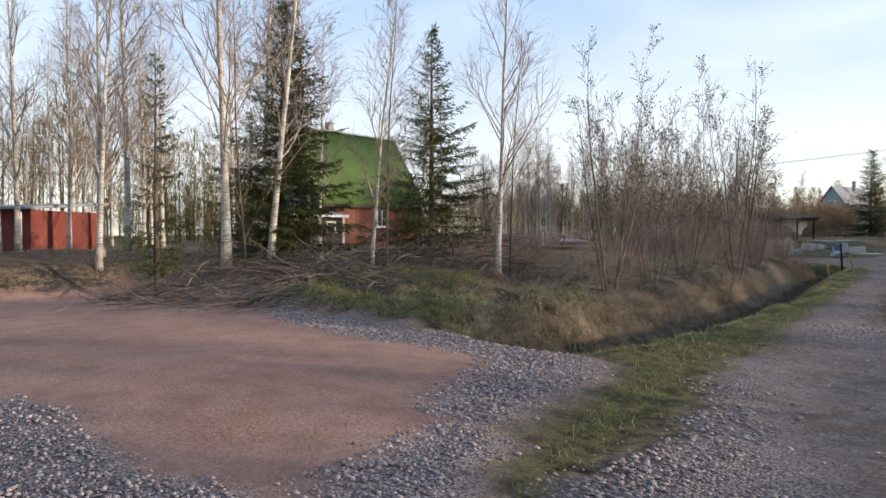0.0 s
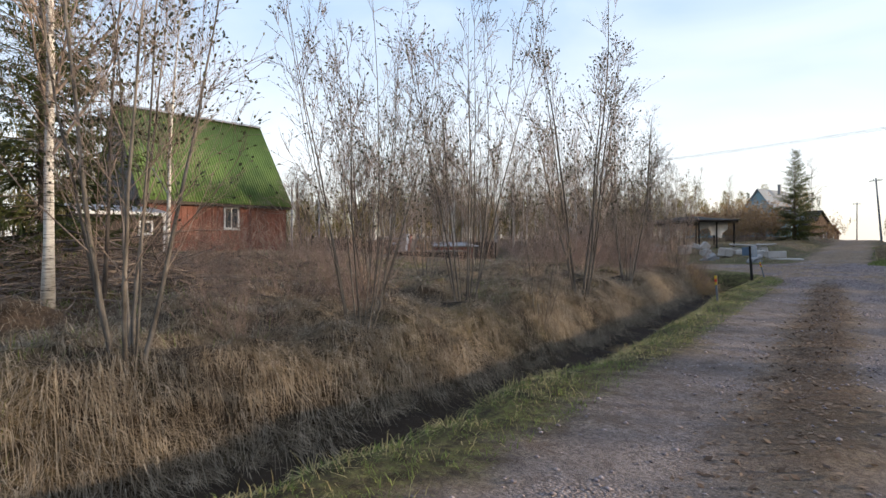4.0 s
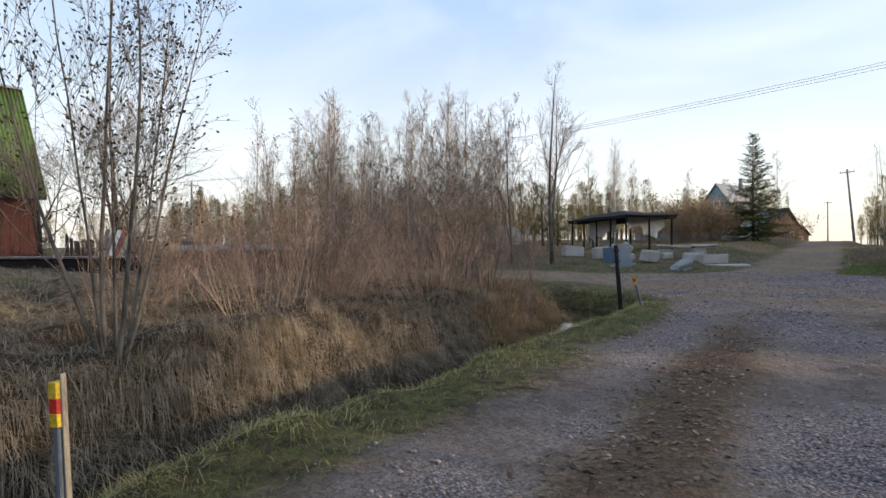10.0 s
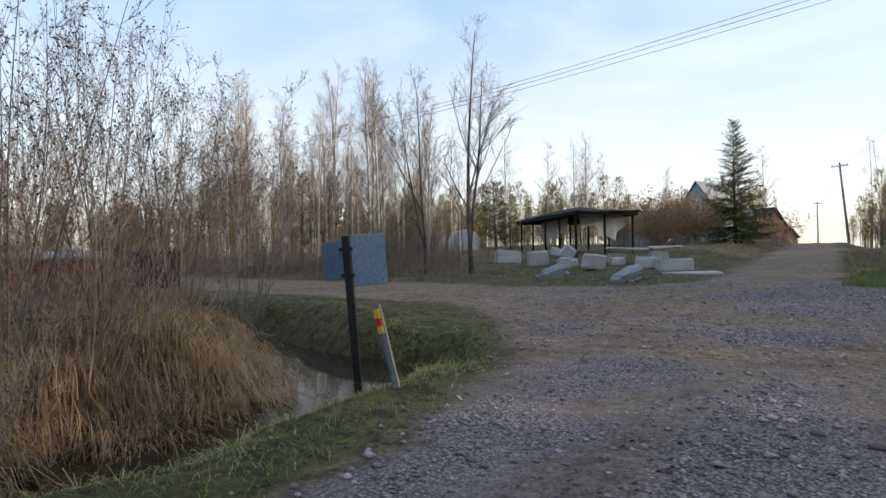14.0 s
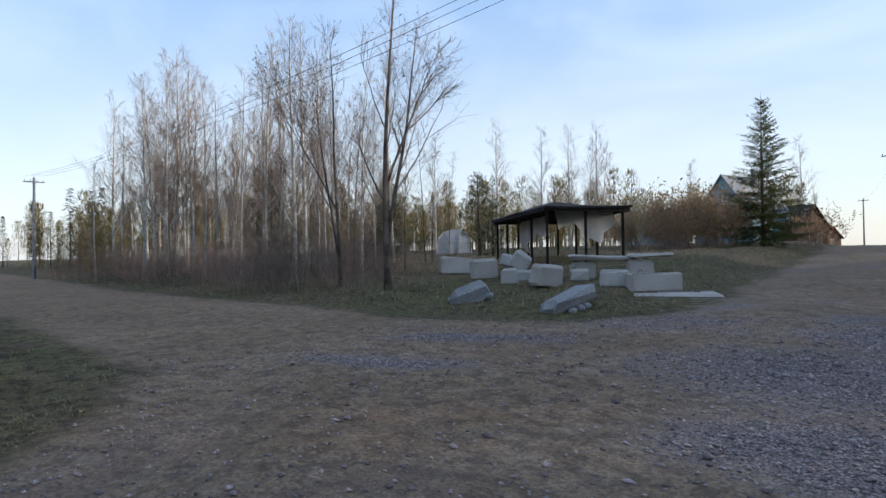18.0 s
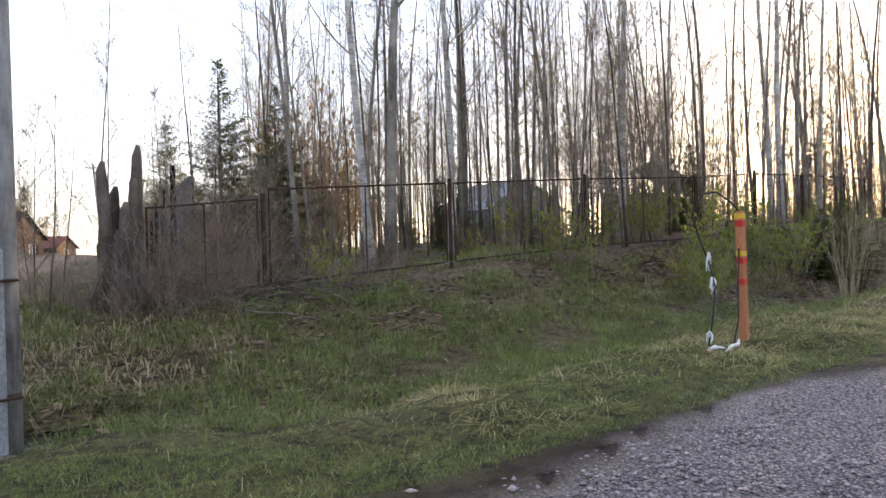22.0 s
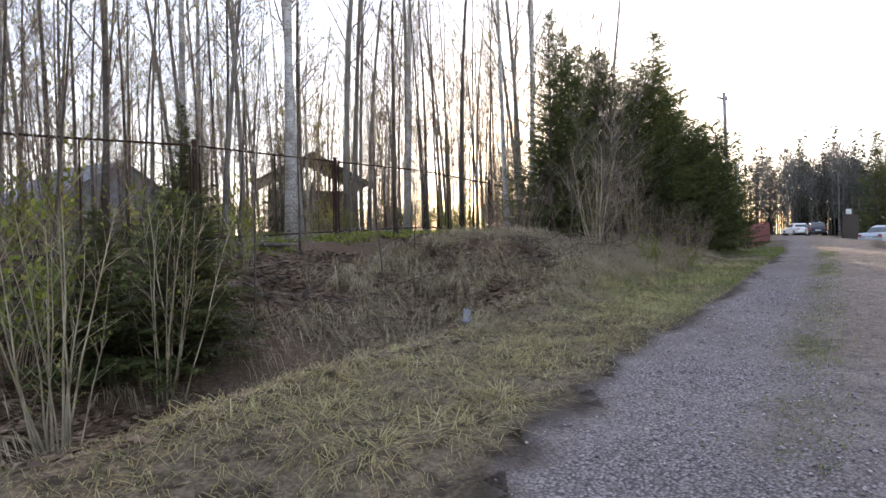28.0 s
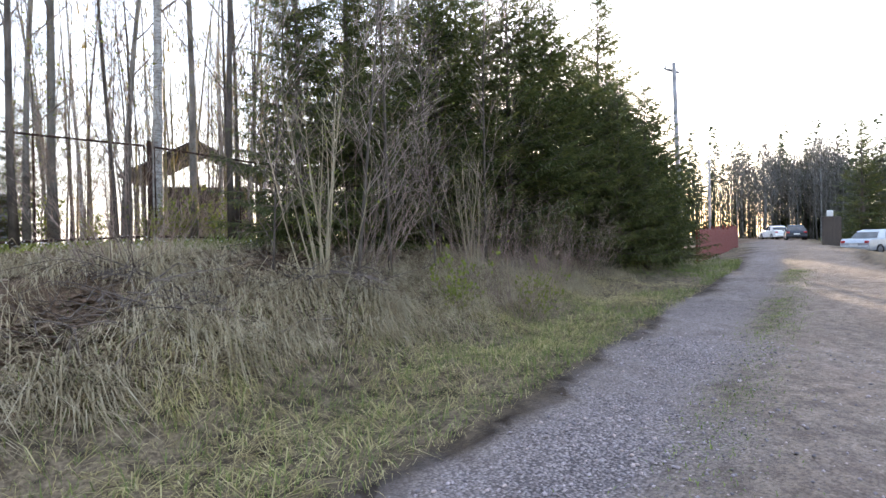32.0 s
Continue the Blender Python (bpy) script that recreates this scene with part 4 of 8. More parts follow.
APPLE = tree_proto("old_apple_tree", "old spreading bare apple tree with crooked limbs", 58, 4.6, 0.085, M_DARKBARK, M_TWIG, M_BUDW, limbs=30, first=0.22, angle=1.05, twigs=8, twiglets=5, limb_len=0.5, leafy=0.2, forked=True, bud=0.04)


def shrub_proto(name, label, seed, mats, **kw):
    s_, c_, l_ = shrub(seed, **kw)
    pcs = [("stool", s_, mats[0]), ("twig_crown", c_, mats[1])]
    if l_.v:
        pcs.append(("bud_cover", l_, mats[2]))
    return make_proto(name, label, "shrub", pcs)


WILLOW = [stooled_proto("willow_shrub", "tall willow shrub with many upright bare stems and small buds", 61 + i, (M_STEM, M_TWIG, M_BUDW), h=5.8, stems=10, spread=0.34, limbs=9, twigs=4, twiglets=3, r=0.016, leafy=0.75, bud=0.045, limb_len=0.24) for i in range(3)]
THICKET = [shrub_proto("brush_thicket", "dense leafless brush of red-brown twigs", 71 + i, (M_REDTWIG, M_REDTWIG, M_BUDW), h=2.6, stems=50, spread=0.7, twigs=8, r=0.0075, leafy=0.15, bud=0.03, base=1.1, wob=0.13, side=0.6) for i in range(2)]
SUCKER = [shrub_proto("pale_shrub", "clump of pale upright stems with opening leaves", 81 + i, (M_PALETWIG, M_PALETWIG, M_BUD), h=3.4, stems=13, spread=0.34, twigs=10, r=0.018, leafy=0.6, bud=0.05, wob=0.09, side=0.6) for i in range(2)]
LEAFY = [shrub_proto("leafing_shrub", "shrub with thin stems and fresh yellow-green leaves", 91 + i, (M_PALETWIG, M_TWIG, M_BUD), h=2.2, stems=16, spread=0.55, twigs=10, r=0.009, leafy=1.0, bud=0.10) for i in range(2)]


BUSH = shrub_proto("ochre_bush", "dense twiggy ochre-brown bush with opening catkins", 97, (M_REDTWIG, M_REDTWIG, M_OCHRE), h=3.6, stems=46, spread=0.75, twigs=14, r=0.012, leafy=1.0, bud=0.14, base=0.9, wob=0.1, side=0.6)


def conifer_proto(label, seed, h, width, mat=None, **kw):
    tr, nd = conifer(seed, h, width, **kw)
    return make_proto("spruce_tree", label, "tree", [("trunk", tr, M_DARKBARK), ("crown", nd, mat or M_NEEDLE)])


SPRUCE = [conifer_proto("young spruce with drooping green boughs", 101, 7.5, 2.3, gap=0.15, droop=0.3, tw=1.15),
          conifer_proto("airy young spruce with thin spaced boughs", 102, 6.5, 1.75, gap=0.35, dens=0.8, tw=0.9, droop=0.3),
          conifer_proto("dense dark-green spruce with full boughs", 103, 8.5, 2.35, dens=1.2, gap=0.05, droop=0.25, tw=1.1, power=0.75),
          conifer_proto("broad bushy dark-green conifer with a ragged round top", 104, 7.0, 2.3, dens=1.2, gap=0.12, droop=0.1, power=0.5)]
_t, _n = pine_geo(111, 6.0, 1.7)
PINE = make_proto("pine_tree", "rounded yellow-green young pine", "tree", [("trunk", _t, M_DARKBARK), ("crown", _n, M_PINE)])


# ---- grass, stones and leaves ----
def blades(name, label, pts, length, width, lean, mat, seed, category="grass", curl=0.5, bias=None):
    """Grass as bent strips standing at the points."""
    rs = np.random.RandomState(seed)
    n = len(pts)
    p = np.column_stack([pts, height(pts[:, 0], pts[:, 1]) - 0.015])
    ang = rs.rand(n) * 2 * np.pi
    if bias is not None:
        ang = bias + rs.randn(n) * 0.9
    d = np.column_stack([np.cos(ang), np.sin(ang), np.zeros(n)])
    s = np.column_stack([-np.sin(ang), np.cos(ang), np.zeros(n)])
    ln = (length * (0.45 + 0.9 * rs.rand(n)))[:, None]
    le = (lean * (0.4 + 1.0 * rs.rand(n)))[:, None]
    w = (width * (0.6 + 0.8 * rs.rand(n)))[:, None]
    up = np.array([0, 0, 1.0])
    mid = p + ln * 0.55 * (up * np.cos(le * 0.6) + d * np.sin(le * 0.6))
    l2 = np.clip(le * (1 + curl), 0, 2.4)
    tip = mid + ln * 0.55 * (up * np.cos(l2) + d * np.sin(l2))
    tip[:, 2] = np.maximum(tip[:, 2], p[:, 2] + 0.01)
    v = np.stack([p - s * w, p + s * w, mid + s * w * 0.8, mid - s * w * 0.8, tip], 1).reshape(-1, 3)
    o = np.arange(n) * 5
    me = fast_mesh(name, v, np.stack([o, o + 1, o + 2, o + 3], 1), np.stack([o + 3, o + 2, o + 4], 1))
    me.materials.append(mat)
    return tagged(new(name, me), label, category, kind="stuff")


def tussocks(name, label, pts, per, length, width, mat, seed, spread=0.11, droop=1.3, fall=None, lie=0.0):
    """Clumps of long grass that fan out from their stools and hang over."""
    rs = np.random.RandomState(seed)
    n = len(pts) * per
    size = np.repeat(0.55 + 0.85 * rs.rand(len(pts)), per)
    ang = rs.rand(n) * 2 * np.pi
    q = np.sqrt(rs.rand(n))
    if fall is not None:
        ang = fall + rs.randn(n) * 0.8
    d = np.column_stack([np.cos(ang), np.sin(ang), np.zeros(n)])
    s = np.column_stack([-np.sin(ang), np.cos(ang), np.zeros(n)])
    c_ = np.repeat(np.column_stack([pts, np.zeros(len(pts))]), per, 0)
    p = c_ + d * (spread * size * q)[:, None]
    p[:, 2] = height(p[:, 0], p[:, 1]) - 0.02
    ln = (length * size * (0.5 + 0.7 * rs.rand(n)))[:, None]
    le = (0.15 + lie + 0.85 * q + 0.4 * rs.rand(n))[:, None]
    w = (width * (0.6 + 0.8 * rs.rand(n)))[:, None]
    up = np.array([0, 0, 1.0])
    mid = p + ln * 0.5 * (up * np.cos(le) + d * np.sin(le))
    l2 = np.clip(le + droop * (0.35 + 0.9 * rs.rand(n))[:, None], 0, 2.9)
    tip = mid + ln * 0.55 * (up * np.cos(l2) + d * np.sin(l2))
    tip[:, 2] = np.maximum(tip[:, 2], height(tip[:, 0], tip[:, 1]) + 0.01)
    v = np.stack([p - s * w, p + s * w, mid + s * w * 0.9, mid - s * w * 0.9, tip], 1).reshape(-1, 3)
    o = np.arange(n) * 5
    me = fast_mesh(name, v, np.stack([o, o + 1, o + 2, o + 3], 1), np.stack([o + 3, o + 2, o + 4], 1))
    me.materials.append(mat)
    return tagged(new(name, me), label, "grass", kind="stuff")


def scatter(n, x0, x1, y0, y1, keep, seed, clump=0.0, cscale=1.3):
    rs = np.random.RandomState(seed)
    q = np.column_stack([x0 + rs.rand(n) * (x1 - x0), y0 + rs.rand(n) * (y1 - y0)])
    k = keep(q[:, 0], q[:, 1])
    if clump:
        k = k * np.clip((vnoise(q[:, 0], q[:, 1], cscale) - clump) / 0.2, 0, 1)
    return q[rs.rand(n) < k]


def free(x, y, lo=0.05, hi=40.0):
    """1 off the roads and the pad, between two distances from the road's edge."""
    rd = road_dist(x, y)
    return ((rd > lo) & (rd < hi) & (pad_dist(x, y) > 0.1) & (np.hypot((x + 1.8) / 1.3, (y - 45.3) / 0.75) > 1) & (np.hypot((x - 0.1) / 0.9, (y - 45.75) / 0.55) > 1)).astype(float)


def d_left(x, y):
    dd, run, side = seg_dist(x, y, DITCH_A)
    return dd * side


def b_off(x, y):
    return y - np.interp(x, [-4, 3, 12, 24, 46, 68], [41.9, 42.05, 43.75, 46.7, 52.2, 59.6])


def grid_at(arr, x, y):
    i = np.clip(np.searchsorted(GX, x), 0, len(GX) - 1)
    j = np.clip(np.searchsorted(GY, y), 0, len(GY) - 1)
    return arr[i, j]


# ---- verges and banks ----
verge_a = lambda x, y: free(x, y, 0.12, 3.0) * (d_left(x, y) < -0.35) * (y < 33)  # noqa: E731
blades("grass", "short green and yellowed grass on the road verge", scatter(230000, -9, 2.5, -8, 34, verge_a, 1, 0.15, 2.2), 0.10, 0.0030, 1.4, M_GREEN, 1)
blades("grass", "pale dry grass matted along the verge and ditch rim", scatter(190000, -9, 2.5, -8, 34, lambda x, y: verge_a(x, y) * np.clip(1.3 - np.abs(d_left(x, y) + 1.1) / 0.9, 0.15, 1), 2, 0.35, 2.6), 0.13, 0.0028, 1.5, M_MOWN, 2)
tussocks("grass", "tufts of longer grass on the road verge", scatter(7500, -9, 2.5, -2, 34, lambda x, y: verge_a(x, y) * (d_left(x, y) > -1.5), 51, 0.35, 1.8), 36, 0.25, 0.0026, M_MOWN, 51, 0.10, 1.4, None, 0.4)
bank = lambda x, y: free(x, y, 0.3) * (d_left(x, y) > 0.35) * (d_left(x, y) < 3.6) * (y < 31.5)  # noqa: E731
tussocks("grass", "bleached grass tussocks hanging over the far ditch bank", scatter(13000, -14, 0, -2, 32, lambda x, y: bank(x, y) * np.interp(d_left(x, y), [0.5, 0.7, 2.0, 3.6], [0, 0.9, 0.5, 0.3]), 3), 50, 0.50, 0.0030, M_DEADGRASS, 3, 0.17, 1.6, 0.15, 0.55)
tussocks("grass", "long grey dead grass hanging down over the ditch edge", scatter(5200, -12, 0, -2, 31, lambda x, y: free(x, y, 0.3) * np.interp(d_left(x, y), [0.7, 0.85, 1.25, 1.6], [0, 1, 1, 0]) * (y < 30), 63, 0.2, 0.9), 46, 0.72, 0.0030, M_DEADGRASS, 63, 0.16, 1.9, 0.15, 0.75)
blades("grass", "flattened bleached grass between the tussocks", scatter(60000, -14, 0, -2, 32, bank, 53, 0.1), 0.34, 0.0030, 2.0, M_DEADGRASS, 53, curl=0.6)
field = lambda x, y: free(x, y, 0.5) * (d_left(x, y) > 2.5) * (y < 33)  # noqa: E731
blades("grass", "rough brownish dry grass over the neglected plot", scatter(50000, -26, -4, -6, 33, field, 4, 0.2, 0.7), 0.30, 0.0045, 1.9, M_DEADGRASS, 4, curl=0.8)
tussocks("grass", "scattered dry grass tussocks over the neglected plot", scatter(4000, -24, -4, -2, 33, field, 54, 0.3, 0.5), 40, 0.42, 0.0042, M_DEADGRASS, 54, 0.16, 1.5, None, 0.55)
blades("grass", "fresh green grass patches among the dry growth", scatter(60000, -20, -2, -4, 33, lambda x, y: free(x, y, 0.4) * (d_left(x, y) > 1.5), 5, 0.6, 0.5), 0.20, 0.0030, 1.0, M_GREEN, 5)
tussocks("grass", "big rust-coloured grass tussocks at the ditch corner", scatter(200, -11, -6, 24, 31.2, lambda x, y: (d_left(x, y) > 0.35) * (d_left(x, y) < 2.4) * (y > 25.5) * 1.0, 6), 150, 0.85, 0.0040, M_REED, 6, 0.24, 1.7, 0.0, 0.35)
blades("grass", "short grass on the bank beside the crossroads", scatter(50000, -30, -4.5, 30, 37, lambda x, y: free(x, y, 0.1, 6) * (np.abs(d_left(x, y)) > 0.6), 7, 0.3), 0.08, 0.0028, 1.4, M_GREEN, 7)
blades("grass", "dry grass on the bank beside the crossroads", scatter(40000, -30, -4.5, 30, 37, lambda x, y: free(x, y, 0.1, 6) * (np.abs(d_left(x, y)) > 0.6), 8, 0.45), 0.11, 0.0028, 1.8, M_STRAW, 8)
blades("grass", "grass round the concrete blocks", scatter(50000, -45, -6, 42, 62, lambda x, y: free(x, y, 0.15) * (x < road_axis_north(y)) * np.interp(x, [-24, -18], [0.3, 1]), 9, 0.3), 0.12, 0.005, 1.1, M_GREEN, 9)
blades("grass", "dry grass of the abandoned lot", scatter(42000, -60, -6, 43, 75, lambda x, y: free(x, y, 0.6) * (x < road_axis_north(y)), 10, 0.3, 0.6), 0.30, 0.006, 1.4, M_STRAW, 10)
vb = lambda x, y: free(x, y, 0.1) * (b_off(x, y) > 0.1) * (b_off(x, y) < 4.5) * (y > 40)  # noqa: E731
blades("grass", "short green grass on the wide road verge", scatter(180000, -6, 34, 41, 54, lambda x, y: vb(x, y) * np.interp(x, [0, 8, 14, 20, 34], [1, 0.6, 0.3, 0.45, 0.5]), 11), 0.09, 0.0024, 1.3, M_GREEN, 11)
blades("grass", "pale mown straw lying on the verge", scatter(300000, 0, 40, 41, 58, lambda x, y: vb(x, y) * (b_off(x, y) < 3.3) * np.interp(x, [0, 8, 14, 40], [0.08, 0.3, 1, 1]), 12, 0.12, 1.6), 0.17, 0.0026, 2.2, M_MOWN, 12)
tussocks("grass", "matted tufts of yellow straw on the verge crest", scatter(11000, 4, 38, 42, 56, lambda x, y: (b_off(x, y) > 0.5) * (b_off(x, y) < 3.2) * 1.0, 55, 0.3, 1.2), 46, 0.40, 0.0042, M_MOWN, 55, 0.2, 1.6, None, 0.6)
blades("grass", "green grass in the hollow below the fence", scatter(90000, -4, 16, 44.5, 53, lambda x, y: (b_off(x, y) > 2.5) * (b_off(x, y) < 8.5) * (np.hypot((x + 1.8) / 1.3, (y - 45.3) / 0.75) > 1) * (np.hypot((x - 0.1) / 0.9, (y - 45.75) / 0.55) > 1), 13, 0.3), 0.26, 0.0034, 0.9, M_GREEN, 13)
tussocks("grass", "dead straw tussocks in the green hollow", scatter(700, -3, 16, 44.5, 53, lambda x, y: (b_off(x, y) > 2.2) * (b_off(x, y) < 9) * 1.0, 58, 0.35), 46, 0.36, 0.005, M_STRAW, 58, 0.15, 1.5, None, 0.4)
tussocks("grass", "long dry grass tussocks on the bank", scatter(6500, 10, 40, 45, 60, lambda x, y: (b_off(x, y) > 2.6) * (b_off(x, y) < 7.5) * np.interp(x, [10, 20, 24, 40], [0.15, 0.12, 1, 1]), 14, 0.2), 56, 0.72, 0.0042, M_BANKSTRAW, 14, 0.2, 1.6, -1.3, 0.5)
blades("grass", "forest floor herbs and green shoots", scatter(60000, -2, 45, 50, 68, lambda x, y: (b_off(x, y) > 6) * 1.0, 15, 0.5, 0.4), 0.25, 0.016, 0.8, M_GREEN, 15)
blades("grass", "grass on the bank above the north road", scatter(38000, -12, 2, 46, 72, lambda x, y: free(x, y, 0.15) * (x > road_axis_north(y)), 16, 0.4, 0.5), 0.14, 0.007, 1.0, M_GREEN, 16)
blades("grass", "dry grass on the bank above the north road", scatter(40000, -12, 2, 46, 72, lambda x, y: free(x, y, 0.4) * (x > road_axis_north(y)), 17, 0.25, 0.4), 0.3, 0.009, 1.0, M_STRAW, 17)


blades("grass", "fresh green grass between the sand pad and the branches", scatter(22000, -9.5, -2.3, -3.0, 2.2, lambda x, y: (pad_dist(x, y) > 0.15) * (d_left(x, y) > 0.6) * 1.0, 57, 0.25, 0.7), 0.18, 0.0030, 1.1, M_GREEN, 57)


blades("grass", "fresh green grass along the foot of the bank", scatter(110000, 24, 50, 46, 58, lambda x, y: (b_off(x, y) > 0.15) * (b_off(x, y) < 3.4) * np.interp(x, [24, 28, 44], [0.15, 1, 1]) * np.interp(b_off(x, y), [0.15, 1.6, 3.4], [1, 0.9, 0.3]), 59, 0.25, 0.6), 0.17, 0.0034, 0.9, M_GREEN, 59)
blades("grass", "thin yellow-green grass on the middle strip of the lane", scatter(330000, 18, 46, 42, 53, lambda x, y: grid_at(strip_b, x, y), 64), 0.06, 0.004, 1.2, M_GREEN, 64)
blades("grass", "bright green grass on the verge by the pole", scatter(120000, -2, 13, 41.5, 47.5, lambda x, y: vb(x, y) * (b_off(x, y) < 3.4), 60, 0.25, 0.5), 0.09, 0.0024, 1.3, M_GREEN, 60)


def stones(name, label, pts, size, seed):
    """Crushed stones as small irregular octahedra."""
    rs = np.random.RandomState(seed)
    n = len(pts)
    s = size * (0.5 + 1.1 * rs.rand(n) ** 1.6)
    z = height(pts[:, 0], pts[:, 1]) + s * 0.25
    base = np.array([(1, 0, 0), (0, 1, 0), (-1, 0, 0), (0, -1, 0), (0, 0, 0.8), (0, 0, -0.8)])
    v = base[None] * (0.65 + 0.6 * rs.rand(n, 6, 1)) + 0.25 * (rs.rand(n, 6, 3) - 0.5)
    a = rs.rand(n) * 6.28
    ca, sa = np.cos(a)[:, None], np.sin(a)[:, None]
    x, y = v[..., 0] * ca - v[..., 1] * sa, v[..., 0] * sa + v[..., 1] * ca
    v = np.stack([x * 1.15, y * 0.85, v[..., 2] * 0.75], -1) * s[:, None, None] + np.column_stack([pts, z])[:, None]
    f = np.array([(0, 1, 4), (1, 2, 4), (2, 3, 4), (3, 0, 4), (1, 0, 5), (2, 1, 5), (3, 2, 5), (0, 3, 5)])
    t = (np.arange(n)[:, None, None] * 6 + f[None]).reshape(-1, 3)
    me = fast_mesh(name, v.reshape(-1, 3), tris=t)
    me.materials.append(M_STONE)
    return tagged(new(name, me), label, "gravel", kind="stuff")


stones("gravel", "loose blue-grey crushed gravel on the road", scatter(90000, -7, 5, -9, 34, lambda x, y: np.clip(grid_at(gravel, x, y), 0.1, 1) * (road_dist(x, y) < 0.3), 21), 0.016, 21)
stones("gravel", "crushed gravel rim of the sand pad", scatter(75000, -12, 2, -10, -2, lambda x, y: grid_at(gravel, x, y), 22), 0.017, 22)
stones("gravel", "loose gravel spread over the crossroads", scatter(80000, -12, 6, 32, 46, lambda x, y: np.clip(grid_at(gravel, x, y), 0.14, 1) * (road_dist(x, y) < 0), 23), 0.018, 23)
stones("gravel", "scattered larger stones on the crossroads", scatter(9000, -12, 4, 26, 46, lambda x, y: (road_dist(x, y) < 0.3) * (0.15 + 0.85 * np.clip(grid_at(gravel, x, y), 0, 1)), 25, 0.3, 0.8), 0.03, 25)
stones("gravel", "loose gravel on the side road", scatter(100000, 2, 34, 37, 50, lambda x, y: grid_at(gravel, x, y) * (road_dist(x, y) < 0.2), 24), 0.016, 24)

# ---- trees along the first road ----
WTREE = stooled_proto("willow_tree", "tall willow tree of several slender stems with opening buds", 66, (M_STEM, M_TWIG, M_BUDW), "tree", h=8.0, stems=7, spread=0.3, limbs=13, twigs=5, twiglets=4, r=0.034, leafy=0.8, bud=0.06, limb_len=0.27)
for px, py, k, s, tl in ((-7.3, 3.3, 0, 0.9, (0, 0)), (-11.75, -1.25, 1, 0.95, (3.5, -3.5)), (-11.8, -2.45, 2, 1.0, (0.5, -0.5)), (-15.5, 0.2, 1, 0.95, (0, 0)), (-10.9, 1.6, 0, 0.8, (1, 2)), (-18.5, 1.9, 2, 0.9, (0, 0)), (-13.6, -5.1, 0, 0.9, (0, 0)), (-14.4, 1.4, 1, 0.9, (0, 1)), (-20.0, -3.0, 2, 1.0, (0, 0)), (-23, -6, 1, 1.0, (0, 0)), (-26, -1, 0, 1.1, (0, 0)), (-28, 4, 2, 1.0, (0, 0)), (-22, 6, 1, 0.9, (0, 0)), (-17, 8.5, 0, 0.85, (0, 0)), (-16.5, -4.5, 1, 0.9, (0, 0)), (-19, -8.5, 2, 0.85, (0, 0))):
    plant(BIRCH[k], px, py, s, tilt=tl, group="birches beside the road")
plant(SAPLING[1], -7.55, 4.05, 0.8, label="thin pale sapling beside the birch")
plant(SAPLING[0], -11.1, -2.2, 1.1)
plant(SAPLING[1], -9.6, 1.2, 0.9)
for px, py, k, s, w in ((-11.15, -4.35, 1, 0.89, 0.8), (-13.0, -0.25, 2, 0.97, 1.1), (-10.97, 4.0, 0, 1.04, 1.0), (-19.5, -9.0, 0, 0.5, 1.1), (-17.5, 0.6, 0, 0.7, 1.0)):
    plant(SPRUCE[k], px, py, s, sx=w, group="young spruces beside the road")
plant(WTREE, -3.72, 3.2, 0.72, label="slender young willow tree on the ditch bank")
plant(WTREE, -5.25, 13.75, 1.0)
plant(WTREE, -6.35, 18.3, 0.72, 75)
for i, (px, py, s) in enumerate(((-4.6, 6.6, 0.95), (-5.0, 9.3, 1.05), (-6.8, 8.6, 1.0), (-4.3, 10.7, 0.55), (-9.0, 12.2, 0.8), (-10.5, 16.0, 0.7), (-8.4, 21.8, 0.6), (-7.6, 24.9, 0.66), (-8.0, 26.6, 0.75), (-9.8, 28.0, 0.8), (-11.2, 29.6, 0.8), (-13.2, 32.0, 1.0), (-14.5, 30.3, 1.05), (-12.4, 25.5, 0.7), (-10.6, 27.0, 0.7), (-16.5, 29.0, 1.0))):
    plant(WILLOW[i % 3], px, py, s)
_rng = random.Random(5)
for k in range(72):
    px, py = _rng.uniform(-18, -3.6), _rng.uniform(4.0, 30.5)
    if seg_dist(np.array(px), np.array(py), [(-6.0, 16.6), (-23.0, 24.8)])[0] < 1.7:
        continue
    if d_left(np.array(px), np.array(py)) > 1.1 + 0.8 * _rng.random():
        plant(THICKET[k % 2], px, py, _rng.uniform(0.3, 0.5) if d_left(np.array(px), np.array(py)) < 3.5 else _rng.uniform(0.45, 0.75), _rng.uniform(0, 360), group="brush along the ditch")

for k, (px, py, s) in enumerate(((-7.6, 24.3, 1.3), (-8.6, 25.6, 1.45), (-7.9, 27.0, 1.2), (-9.6, 26.6, 1.5), (-10.6, 24.8, 1.45), (-9.4, 23.2, 1.35), (-8.2, 22.3, 1.2), (-11.4, 27.6, 1.5), (-12.6, 26.2, 1.5), (-10.4, 29.0, 1.2), (-7.2, 26.0, 0.9), (-12.0, 23.6, 1.4), (-13.8, 28.6, 1.5), (-7.4, 20.6, 1.0), (-9.8, 20.4, 1.2), (-11.2, 21.6, 1.2), (-13.0, 22.6, 1.3), (-8.8, 19.4, 0.9), (-15.0, 24.5, 1.4))):
    plant(THICKET[k % 2], px, py, s * (0.62 if py > 23.9 else 0.7), label="tall tangled brush of red-brown twigs by the ditch corner")
for k in range(40):
    a = k * 2.399
    px, py = -40 - 16 * math.sqrt(k / 40) * math.cos(a) + 4, -10 + 14 * math.sqrt(k / 40) * math.sin(a)
    plant(BIRCH[k % 3], px, py, 0.75 + 0.3 * ((k * 7) % 10) / 10, group="birch grove beyond the shed")
